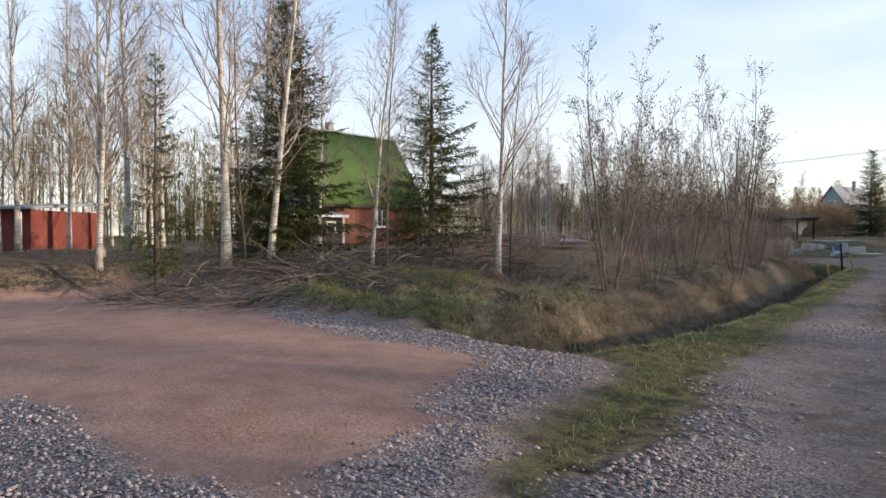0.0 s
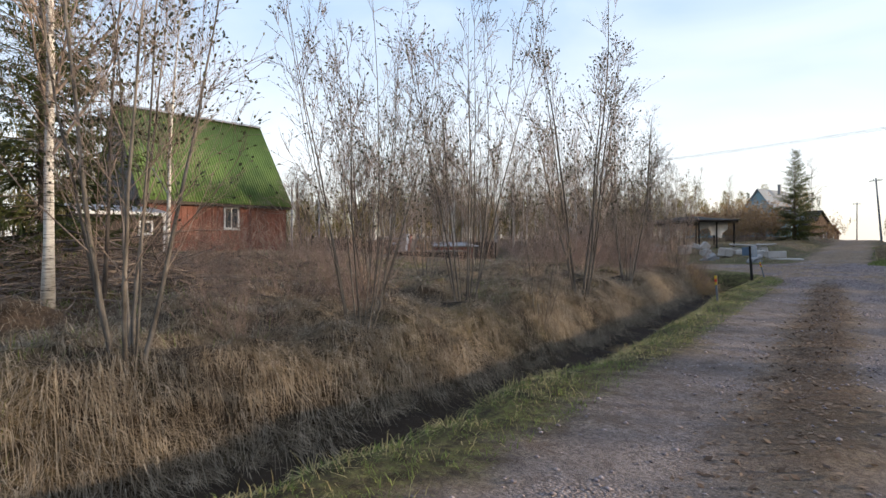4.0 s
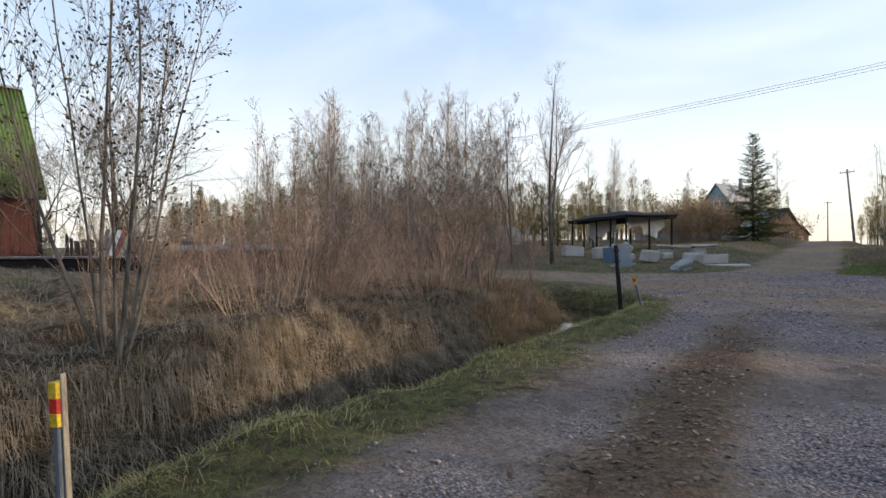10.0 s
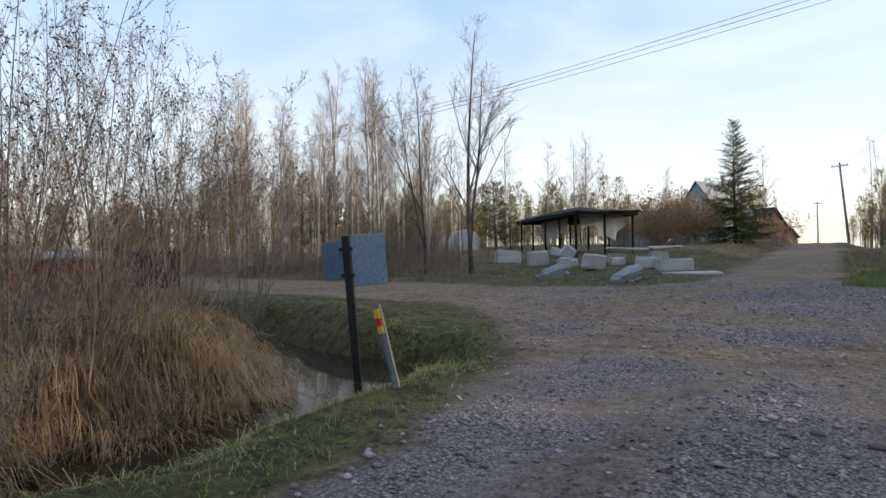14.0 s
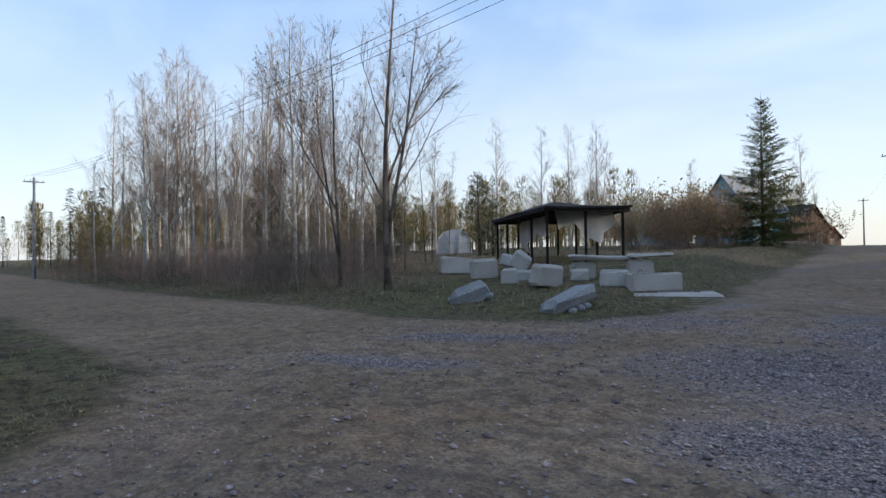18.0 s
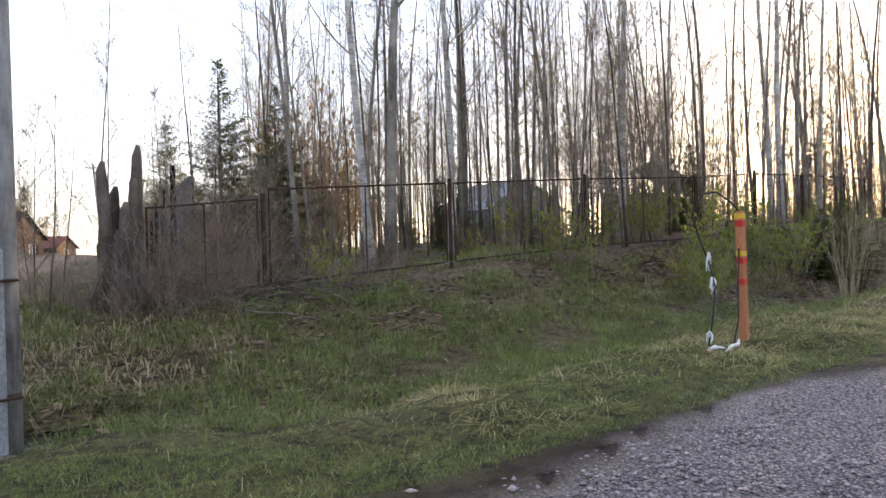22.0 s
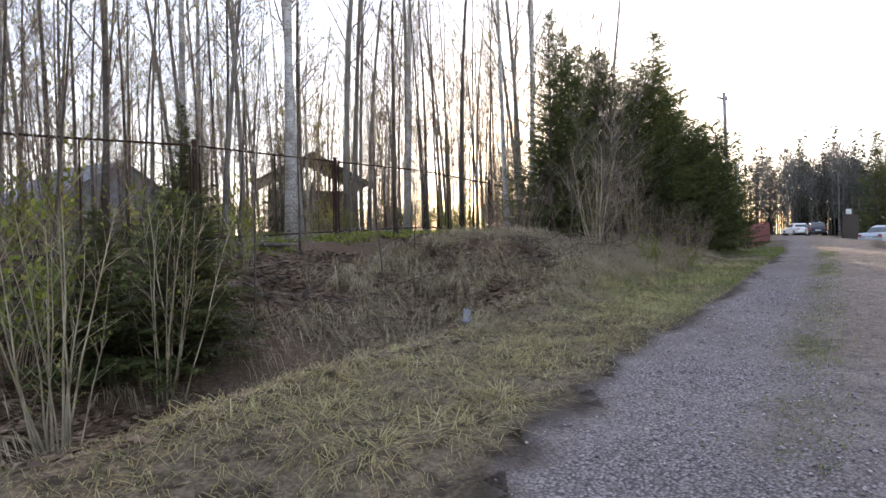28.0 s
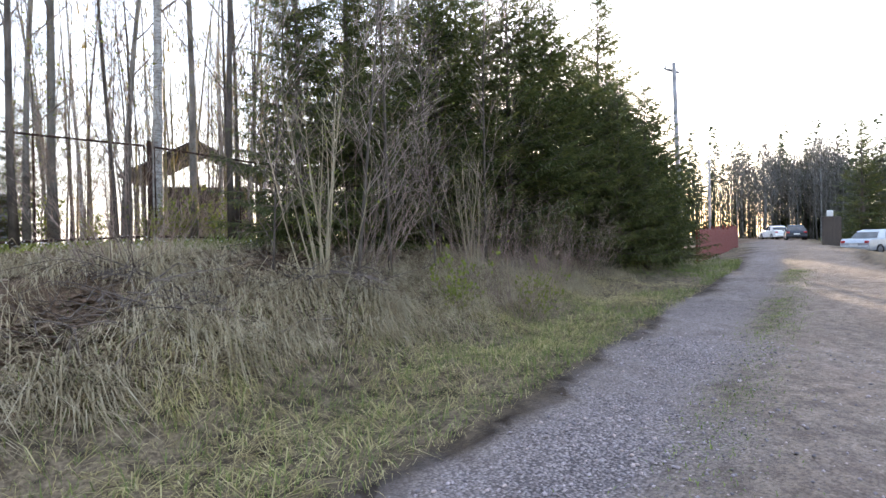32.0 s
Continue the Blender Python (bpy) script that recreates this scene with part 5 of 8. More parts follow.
plant(APPLE, -30.5, 26.4, 1.75)
plant(APPLE, -34.0, 24.0, 1.4)

# ---- materials of built things ----
M_GREENROOF = plain("green_roof_sheet", (0.075, 0.125, 0.028), (0.13, 0.20, 0.05), 0.8, 0.55, 0, 0.1, None, 14)
M_REDWALL = plain("red_brown_siding", (0.15, 0.060, 0.042), (0.24, 0.095, 0.065), 1.2, 0.85, 0, 0.3, (1, 1, 0.2), 18)
M_REDPAINT = plain("faded_red_paint", (0.26, 0.055, 0.04), (0.40, 0.10, 0.07), 1.5, 0.8, 0, 0.3, (1, 1, 0.3), 20)
M_WHITEPAINT = plain("white_paint", (0.62, 0.62, 0.60), (0.80, 0.80, 0.78), 3, 0.6, 0, 0.1)
M_GREYBOARD = plain("weathered_board", (0.12, 0.11, 0.105), (0.25, 0.235, 0.22), 2.0, 0.9, 0, 0.4, (0.3, 6, 6), 16)
M_DARKBOARD = plain("dark_board", (0.045, 0.034, 0.028), (0.10, 0.078, 0.062), 2.0, 0.9, 0, 0.4, (6, 6, 0.4), 16)
M_CHAR = plain("charred_wood", (0.008, 0.007, 0.007), (0.028, 0.024, 0.022), 3.0, 0.9, 0, 0.6, None, 25, 0.02)
cn = Mat("pale_concrete", 0.92, 0, 0.2)
cn_c = cn.ramp(cn.noise(1.1, 6, 0.7), [(0.3, (0.27, 0.255, 0.24)), (0.5, (0.40, 0.385, 0.365)), (0.75, (0.50, 0.485, 0.46))])
cn_c = cn.mix(cn.ramp(cn.noise(4.5, 6, 0.75), [(0.5, (0, 0, 0)), (0.7, (0.55,) * 3)]), cn_c, (0.20, 0.17, 0.14))
cn.color(cn.mix(cn.ramp(cn.per_object(), [(0, (0.35,) * 3), (1, (0, 0, 0))]), cn_c, (0.32, 0.25, 0.19)))
cn.bump(cn.noise(18, 6, 0.7), 0.35, 0.02)
M_CONCRETE = cn.m
M_OLDCONC = plain("weathered_concrete", (0.22, 0.225, 0.235), (0.36, 0.36, 0.365), 1.8, 0.9, 0, 0.4, None, 24)
M_BLUEWALL = plain("pale_blue_boards", (0.22, 0.36, 0.42), (0.34, 0.50, 0.55), 1.4, 0.8, 0, 0.2, (1, 1, 0.3), 16)
M_REDROOF = plain("rusty_red_roof", (0.20, 0.055, 0.04), (0.32, 0.10, 0.07), 1.2, 0.75, 0, 0.2)
M_PALEBOARD = plain("pale_blue_grey_board", (0.24, 0.27, 0.29), (0.36, 0.39, 0.41), 1.5, 0.85, 0, 0.2, (1, 1, 0.3))
M_DARKRED = plain("dark_red_paint", (0.13, 0.03, 0.025), (0.22, 0.06, 0.045), 1.5, 0.8, 0, 0.3, (1, 1, 0.3), 20)
M_GREYROOF = plain("grey_slate_roof", (0.20, 0.22, 0.245), (0.33, 0.35, 0.37), 1.3, 0.8, 0, 0.25)
M_DARKROOF = plain("dark_felt_roof", (0.028, 0.024, 0.022), (0.07, 0.058, 0.05), 1.3, 0.9, 0, 0.25)
M_LOG = plain("brown_log", (0.11, 0.065, 0.042), (0.20, 0.125, 0.08), 2.0, 0.85, 0, 0.4, (0.3, 5, 5), 14)
M_CUT = plain("cut_wood_end", (0.28, 0.18, 0.10), (0.48, 0.35, 0.22), 6.0, 0.9, 0, 0.3)
M_TARP = plain("white_tarpaulin", (0.50, 0.50, 0.50), (0.70, 0.70, 0.69), 2.0, 0.6, 0, 0.25)
M_RUST = plain("rusty_iron", (0.035, 0.020, 0.015), (0.10, 0.052, 0.035), 4.0, 0.85, 0.2, 0.4, None, 40)
M_BLACKIRON = plain("black_iron_post", (0.012, 0.012, 0.013), (0.035, 0.032, 0.030), 4.0, 0.7, 0.1, 0.3)
M_SIGNBLUE = plain("blue_sign_back", (0.10, 0.155, 0.235), (0.15, 0.215, 0.30), 2.0, 0.5, 0, 0.08)
M_STAKE = plain("grey_blue_stake", (0.12, 0.135, 0.165), (0.20, 0.22, 0.25), 5.0, 0.85, 0, 0.3, (5, 5, 0.5))
M_STAKEWOOD = plain("bleached_stake", (0.30, 0.25, 0.19), (0.46, 0.40, 0.32), 5.0, 0.85, 0, 0.3, (5, 5, 0.5))
M_ORANGE = plain("orange_brown_post", (0.42, 0.155, 0.065), (0.56, 0.23, 0.11), 3.0, 0.75, 0, 0.3, (4, 4, 0.4), 22)
M_YELLOW = plain("yellow_tape", (0.62, 0.40, 0.02), (0.74, 0.52, 0.05), 4, 0.5, 0, 0.1)
M_RED = plain("red_tape", (0.50, 0.025, 0.02), (0.64, 0.05, 0.035), 4, 0.5, 0, 0.1)
M_RAG = plain("white_rag", (0.66, 0.65, 0.62), (0.82, 0.81, 0.79), 8, 0.9, 0, 0.3)
M_WIRE = plain("dark_wire", (0.012, 0.012, 0.012), (0.04, 0.036, 0.03), 6, 0.6, 0.3, 0.2)
M_POLEWOOD = bark("grey_pole_wood", (0.17, 0.165, 0.165), (0.33, 0.325, 0.33), 12)
M_PLATE = plain("white_sign_plate", (0.55, 0.62, 0.66), (0.70, 0.75, 0.78), 5, 0.45, 0, 0.05)
M_INK = plain("grey_blue_ink", (0.10, 0.16, 0.22), (0.16, 0.24, 0.30), 9, 0.6)
M_SILVER = plain("silver_car_paint", (0.42, 0.44, 0.47), (0.50, 0.52, 0.55), 2, 0.28, 0.5, 0.02, None, 40, 0.001, 0.5)
M_CARDARK = plain("dark_car_paint", (0.03, 0.035, 0.045), (0.05, 0.055, 0.07), 2, 0.25, 0.3, 0.02, None, 40, 0.001, 0.5)
M_CARWHITE = plain("white_car_paint", (0.68, 0.68, 0.68), (0.78, 0.78, 0.78), 2, 0.3, 0, 0.02, None, 40, 0.001, 0.5)
M_TYRE = plain("black_tyre", (0.012, 0.012, 0.012), (0.03, 0.03, 0.03), 8, 0.9)
M_RIM = plain("alloy_rim", (0.35, 0.35, 0.36), (0.5, 0.5, 0.5), 8, 0.35, 0.8)
M_LAMPRED = plain("tail_lamp_red", (0.30, 0.01, 0.01), (0.45, 0.02, 0.02), 8, 0.3)
M_BLUEPLASTIC = plain("blue_plastic", (0.03, 0.15, 0.36), (0.06, 0.24, 0.48), 5, 0.5)
gl = Mat("window_glass", 0.06, 0, 0.6)
gl.color(gl.ramp(gl.noise(1.5, 3), [(0.3, (0.02, 0.025, 0.03)), (0.7, (0.06, 0.07, 0.08))]))
M_GLASS = gl.m


def window(parent, c, w, h, axis_y=-1, frame_m=None, mull=True):
    """A window in a wall facing local -y: frame, sill and panes."""
    fm = frame_m or M_WHITEPAINT
    f = Geo()
    x, y, z = c
    for dx in (-w / 2, w / 2):
        f.box((x + dx, y, z), (0.12, 0.14, h + 0.12), bev=0.012)
    for dz in (-h / 2, h / 2):
        f.box((x, y, z + dz), (w - 0.12, 0.14, 0.12), bev=0.012)
    win = part("window", f, fm, parent)
    part("sill", Geo().box((x, y + axis_y * 0.08, z - h / 2 - 0.09), (w + 0.2, 0.2, 0.05), bev=0.01), fm, win)
    if mull:
        part("mullion", Geo().box((x, y, z), (0.05, 0.08, h - 0.12)), fm, win)
        for s in (-1, 1):
            part("pane", Geo().box((x + s * (w / 4 - 0.02), y - axis_y * 0.03, z), (w / 2 - 0.12, 0.012, h - 0.12)), M_GLASS, win)
    else:
        part("pane", Geo().box((x, y - axis_y * 0.03, z), (w - 0.12, 0.012, h - 0.12)), M_GLASS, win)
    return win


def holed_wall(x0, x1, z0, z1, y, th, hole=None):
    """A wall along x with an opening (x0, x1, z0, z1) through it."""
    g = Geo()
    if hole is None:
        return g.box(((x0 + x1) / 2, y, (z0 + z1) / 2), (x1 - x0, th, z1 - z0))
    a, b, c_, d = hole
    g.box(((x0 + a) / 2, y, (z0 + z1) / 2), (a - x0, th, z1 - z0))
    g.box(((b + x1) / 2, y, (z0 + z1) / 2), (x1 - b, th, z1 - z0))
    g.box(((a + b) / 2, y, (z0 + c_) / 2), (b - a, th, c_ - z0))
    g.box(((a + b) / 2, y, (d + z1) / 2), (b - a, th, z1 - d))
    return g


def corrugated(x0, x1, p0, p1, pitch, amp, th=0.02):
    """A corrugated sheet from the line p0 (y, z) to p1, waves along x."""
    n = int((x1 - x0) / pitch * 6)
    dy, dz = p1[0] - p0[0], p1[1] - p0[1]
    ln = math.hypot(dy, dz)
    ny, nz = -dz / ln, dy / ln
    if nz < 0:
        ny, nz = -ny, -nz
    vs, fs = [], []
    for i in range(n + 1):
        x = x0 + (x1 - x0) * i / n
        a = amp * math.sin(2 * math.pi * (x - x0) / pitch)
        for p in (p0, p1):
            for o in (a, a - th):
                vs.append((x, p[0] + ny * o, p[1] + nz * o))
    for i in range(n):
        o = i * 4
        fs += [(o, o + 4, o + 6, o + 2), (o + 1, o + 3, o + 7, o + 5), (o, o + 1, o + 5, o + 4), (o + 2, o + 6, o + 7, o + 3)]
    return Geo().add([Vector(v) for v in vs], fs)


def gable(y0, y1, z0, zr, x, th):
    ym = (y0 + y1) / 2
    g = Geo()
    ring = [(y0, z0), (y1, z0), (ym, zr)]
    vs = [Vector((x - th / 2, a, b)) for a, b in ring] + [Vector((x + th / 2, a, b)) for a, b in ring]
    return g.add(vs, [(0, 2, 1), (3, 4, 5), (0, 1, 4, 3), (1, 2, 5, 4), (2, 0, 3, 5)])


# ---- the house with the green roof ----
hz = 0.85
house = thing("house", "red-brown wooden house with a steep green corrugated roof and white window", "house", pose(-36.7, 19.45, hz, 0, 0, 92))
HL, HD, HW, HR = 10.9, 8.8, 3.35, 9.9
wx0, wx1, wz0, wz1 = 0.28, 1.32, 1.6, 3.05
wl_ = part("wall", holed_wall(-HL / 2 + 0.25, HL / 2 - 0.25, -0.4, HW, 0.3, 0.2, (wx0, wx1, wz0, wz1)), M_REDWALL, house)
for k in range(26):
    bx = -HL / 2 + 0.3 + k * (HL - 0.6) / 25
    if not wx0 - 0.1 < bx < wx1 + 0.1:
        part("board", Geo().box((bx, 0.188, HW / 2 - 0.05), (0.05, 0.02, HW - 0.2), bev=0.006), M_REDWALL, wl_)
part("wall", holed_wall(-HL / 2 + 0.25, HL / 2 - 0.25, -0.4, HW, HD - 0.3, 0.2), M_REDWALL, house)
for s in (-1, 1):
    gw = part("gable_wall", Geo().box((s * (HL / 2 - 0.35), HD / 2, HW / 2 - 0.2), (0.2, HD - 0.82, HW + 0.4)), M_DARKBOARD if s < 0 else M_REDWALL, house)
    part("gable", gable(0.35, HD - 0.35, HW, HR - 0.5, s * (HL / 2 - 0.35), 0.18), M_GREYBOARD, gw)
window(house, ((wx0 + wx1) / 2, 0.22, (wz0 + wz1) / 2), wx1 - wx0, wz1 - wz0)
part("roof_slope", corrugated(-HL / 2, HL / 2, (-0.25, HW - 0.05), (HD / 2, HR), 0.19, 0.035), M_GREENROOF, house, "green corrugated roof sheet", True)
part("roof_slope", corrugated(-HL / 2, HL / 2, (HD + 0.25, HW - 0.05), (HD / 2, HR), 0.19, 0.035), M_GREENROOF, house, "green corrugated roof sheet", True)
part("ridge_cap", Geo().box((0, HD / 2 - 0.12, HR + 0.02), (HL + 0.05, 0.3, 0.03), rx=35).box((0, HD / 2 + 0.12, HR + 0.02), (HL + 0.05, 0.3, 0.03), rx=-35), M_GREYROOF, house, "pale grey metal ridge cap")
part("eave_board", Geo().box((0, -0.2, HW - 0.16), (HL - 0.02, 0.04, 0.2)), M_DARKBOARD, house)
ch = part("chimney", Geo().box((-1.6, HD / 2 + 0.2, HR + 0.2), (0.5, 0.5, 1.0), bev=0.02), M_OLDCONC, house)
part("chimney_cap", Geo().box((-1.6, HD / 2 + 0.2, HR + 0.75), (0.62, 0.62, 0.08), bev=0.02), M_GREYROOF, ch)
porch = thing("porch", "low lean-to porch with a pale sloping roof and small window", "porch", pose(-34.6, 12.6, hz, 0, 0, 92))
part("wall", holed_wall(-2.4, 1.9, -0.4, 2.3, -0.6, 0.12, (0.6, 1.3, 1.1, 1.8)), M_DARKBOARD, porch)
window(porch, (0.95, -0.66, 1.45), 0.7, 0.7, mull=False)
for sx in (1.9, -2.4):
    part("side_wall", Geo().box((sx, 0.6, 0.95), (0.12, 2.3, 2.7)), M_DARKBOARD, porch)
part("roof", Geo().box((-0.25, 0.5, 2.55), (5.0, 3.2, 0.1), rx=9, bev=0.02), M_GREYROOF, porch)
part("fascia", Geo().box((-0.25, -1.1, 2.24), (5.0, 0.05, 0.2)), M_WHITEPAINT, porch)
part("corner_post", Geo().box((2.0, -0.72, 1.1), (0.16, 0.1, 2.3), bev=0.01), M_WHITEPAINT, porch)

# far red shed behind the spruces
shed = thing("shed", "low faded red shed with pale posts", "shed", pose(-29.5, -7.2, gz(-29.5, -7.2), 0, 0, 35))
part("wall", holed_wall(-3.5, 3.5, -0.3, 1.75, 0, 0.15), M_DARKRED, shed)
for sx in (3.4, -3.4):
    part("side_wall", Geo().box((sx, 1.8, 0.7), (0.15, 3.4, 2.0)), M_DARKRED, shed)
part("roof", Geo().box((0, 1.6, 1.95), (7.6, 4.4, 0.12), rx=5, bev=0.02), M_GREYROOF, shed)
for k in range(5):
    part("post", Geo().box((-3.0 + 1.5 * k, -0.12, 0.75), (0.1, 0.06, 1.7), bev=0.01), M_WHITEPAINT, shed)


# ---- fences, woodpile and planks of the yard ----
def board_fence(name, label, a, b, h, mat, step=0.17, seed=3, rails=True, gapr=0.12):
    """Upright boards along a line on the ground, each its own part, with rails and posts."""
    rng = random.Random(seed)
    dx, dy = b[0] - a[0], b[1] - a[1]
    ln, rz = math.hypot(dx, dy), math.degrees(math.atan2(dy, dx))
    f = thing(name, label, "fence", pose(a[0], a[1], 0, 0, 0, rz))
    n = int(ln / step)
    protos = [Geo().box((0, 0, h / 2), (step * (1 - gapr), 0.024, h * s), bev=0.006).mesh("board") for s in (1.0, 0.97, 1.04)]
    for k in range(n):
        t = (k + 0.5) / n
        z = gz(a[0] + dx * t, a[1] + dy * t)
        o = part("board", protos[rng.randrange(3)], mat, f)
        o.matrix_basis = pose(t * ln, 0, z + rng.uniform(-0.03, 0.02), 0, rng.uniform(-1.5, 1.5), 0)
    for k in range(int(ln / 2.5) + 1):
        t = min(1, k * 2.5 / ln)
        z = gz(a[0] + dx * t, a[1] + dy * t)
        part("post", Geo().box((t * ln, 0.09, z + h / 2), (0.1, 0.1, h + 0.25), bev=0.01), mat, f)
        if rails and k:
            t0 = (k - 1) * 2.5 / ln
            z0 = gz(a[0] + dx * t0, a[1] + dy * t0)
            for r in (0.3, 0.8):
                part("rail", Geo().rod((t0 * ln, 0.04, z0 + h * r), (t * ln, 0.04, z + h * r), 0.035, 4), mat, f)
    return f


board_fence("yard_fence", "dark weathered upright board fence behind the plot", (-34.5, 25.2), (-29.0, 34.0), 1.5, M_DARKBOARD)
board_fence("yard_fence", "dark weathered upright board fence behind the plot", (-28.6, 34.5), (-26.0, 36.2), 1.6, M_DARKBOARD, seed=5)
out = thing("outhouse", "small dark brown board outhouse by the fence", "shed", pose(-32.5, 31.3, gz(-32.5, 31.3), 0, 0, 60))
part("wall", Geo().box((0, 0, 0.9), (1.6, 1.4, 2.2), bev=0.02), M_REDWALL, out)
part("roof", Geo().box((0, 0, 2.1), (2.0, 1.8, 0.08), rx=8, bev=0.02), M_DARKROOF, out)
part("door", Geo().box((0, -0.72, 0.9), (0.8, 0.04, 1.8), bev=0.01), M_DARKBOARD, out)

wp = thing("woodpile", "stacked firewood logs under a low sheet roof", "woodpile", pose(-23.2, 25.0, gz(-23.2, 25.0), 0, 0, 62))
_rng = random.Random(9)
log_me = [Geo().tube([(0, -0.3, 0), (0, 0.3, 0)], [r, r], 8).mesh("log", False) for r in (0.075, 0.095, 0.06)]
for row in range(8):
    for k in range(13):
        if _rng.random() < 0.9:
            o = part("log", log_me[_rng.randrange(3)], M_CUT if _rng.random() < 0.6 else M_DEADWOOD, wp)
            o.matrix_basis = pose(-1.1 + k * 0.17 + (row % 2) * 0.08, _rng.uniform(-0.06, 0.06), 0.08 + row * 0.145, 0, 0, _rng.uniform(-3, 3))
part("roof", Geo().box((0.2, 0, 1.42), (3.2, 1.3, 0.05), ry=-3, bev=0.01), M_GREYROOF, wp)
for s in (-1, 1):
    part("post", Geo().box((1.5 * s + 0.1, 0.35, 0.65), (0.09, 0.09, 1.4), bev=0.01), M_DARKBOARD, wp)
bs = thing("leaning_boards", "old painted boards leaning against the woodpile", "boards", pose(-21.9, 23.4, gz(-21.9, 23.4), 0, 0, 60))
for k, (mt, tl) in enumerate(((M_GREYBOARD, 24), (M_GREYBOARD, 26), (M_WHITEPAINT, 27), (M_REDPAINT, 28), (M_STAKEWOOD, 26), (M_GREYBOARD, 25))):
    part("board", Geo().box((-0.45 + 0.16 * k, 0.1 + 0.03 * k, 0.8), (0.14, 0.03, 1.75), rx=-tl, ry=12 + k, bev=0.005), mt, bs)
br = thing("plank_platform", "grey weathered plank platform lying over dark sleepers", "platform", pose(-17.5, 20.6, gz(-17.5, 20.6) - 0.02, 0, 0, 55))
for k in range(12):
    part("plank", Geo().box((-1.5 + 0.27 * k, 0.02 * (k % 3), 0.36 + 0.006 * (k % 2)), (0.25, 2.2, 0.05), bev=0.008), M_GREYBOARD, br)
for s in (-0.9, 0, 0.9):
    part("sleeper", Geo().box((0, s, 0.15), (3.4, 0.2, 0.36), bev=0.02), M_CHAR, br)
rs_ = thing("low_shed", "long low red shed with a pale sheet roof", "shed", pose(-27.0, 30.4, gz(-27.0, 30.4) - 0.1, 0, 0, 62))
part("wall", Geo().box((0, 0, 0.7), (5.2, 2.0, 1.3)), M_DARKRED, rs_)
part("roof", Geo().box((0, 0, 1.42), (5.8, 2.6, 0.09), rx=5, bev=0.02), M_GREYROOF, rs_)


# ---- brush piles and fallen branches ----
def brush_pile(x, y, rx_, ry_, h, n, seed, label, rz=0, size=1.0):
    rng = random.Random(seed)
    g = Geo()
    pile = thing("brush_pile", label, "branches", pose(x, y, 0))
    for k in range(n):
        a = rng.uniform(0, 2 * math.pi)
        q = math.sqrt(rng.random())
        bx, by = rx_ * q * math.cos(a), ry_ * q * math.sin(a)
        c_, s_ = math.cos(radians(rz)), math.sin(radians(rz))
        bx, by = bx * c_ - by * s_, bx * s_ + by * c_
        zz = gz(x + bx, y + by) + h * (1 - q) * rng.random() + 0.03
        w = rng.uniform(0, 2 * math.pi)
        big = rng.random() < 0.22
        pts, rad = limb(rng, (bx, by, zz), (math.cos(w), math.sin(w), rng.uniform(-0.15, 0.5)), rng.uniform(0.8, 2.6) * size, rng.uniform(0.014, 0.03) * size if big else rng.uniform(0.006, 0.014), 5, 0.16, -0.05, 0.3)
        pts = [Vector((p.x, p.y, max(p.z, gz(x + p.x, y + p.y) + 0.01))) for p in pts]
        if big:
            part("branch", Geo().tube(pts, rad, 5), M_DEADWOOD, pile, smooth=True)
        else:
            g.tube(pts, rad, 3, False)
            for i in range(4):
                q2, e2 = along(pts, rng.uniform(0.3, 1))
                p2, r2 = limb(rng, q2, side_dir(rng, e2, 0.7), rng.uniform(0.2, 0.6), 0.005, 3, 0.15, 0, 0.4)
                g.tube(p2, r2, 3, False)
    st2 = part("loose_twig", g, M_DEADWOOD, pile)
    st2["kind"] = "stuff"
    return pile


brush_pile(-9.4, 3.6, 2.9, 1.4, 1.25, 270, 1, "large tangled pile of cut dark branches", 50)
brush_pile(-9.5, -1.2, 3.2, 1.4, 0.7, 250, 2, "spread of fallen branches and dark brush on dark ground", 10)
brush_pile(-9.0, -4.3, 2.4, 1.0, 0.45, 120, 3, "heap of cut branches at the edge of the sand", 20)
brush_pile(-13.8, 5.2, 2.4, 1.3, 0.9, 100, 4, "large tangled pile of cut dark branches", 60)
brush_pile(-12.5, 8.5, 2.2, 1.0, 0.6, 70, 5, "pile of cut dark branches in dry grass", 70)
bt = thing("plastic_bottle", "small blue plastic bottle lying among branches", "bottle", pose(-11.8, 1.4, gz(-11.8, 1.4) + 0.05, 90, 0, 30))
part("body", Geo().lathe([(0.03, 0), (0.06, 0.02), (0.06, 0.2), (0.025, 0.27)], 10), M_BLUEPLASTIC, bt, smooth=True)
part("cap", Geo().lathe([(0.028, 0.27), (0.028, 0.3)], 8), M_WHITEPAINT, bt)


# ---- markers and signs ----
def small_marker(x, y, h, tilt, label, seed):
    m = thing("marker_post", label, "marker", pose(x, y, gz(x, y) - 0.1, *tilt))
    w = 0.05
    part("stake", Geo().box((0, 0, (h - 0.2) / 2), (w * 0.9, w * 0.9, h - 0.2), bev=0.008), M_STAKE, m)
    part("edge_strip", Geo().box((w / 2 + 0.008, 0.01, (h + 0.08) / 2), (0.012, w * 0.6, h + 0.06), bev=0.003), M_STAKEWOOD, m)
    for z0, z1, mt in ((h - 0.2, h - 0.13, M_YELLOW), (h - 0.13, h - 0.055, M_RED), (h - 0.055, h + 0.03, M_YELLOW)):
        part("band", Geo().box((0, 0, (z0 + z1) / 2), (w + 0.008, w + 0.008, z1 - z0), bev=0.003), mt, m)
    return m


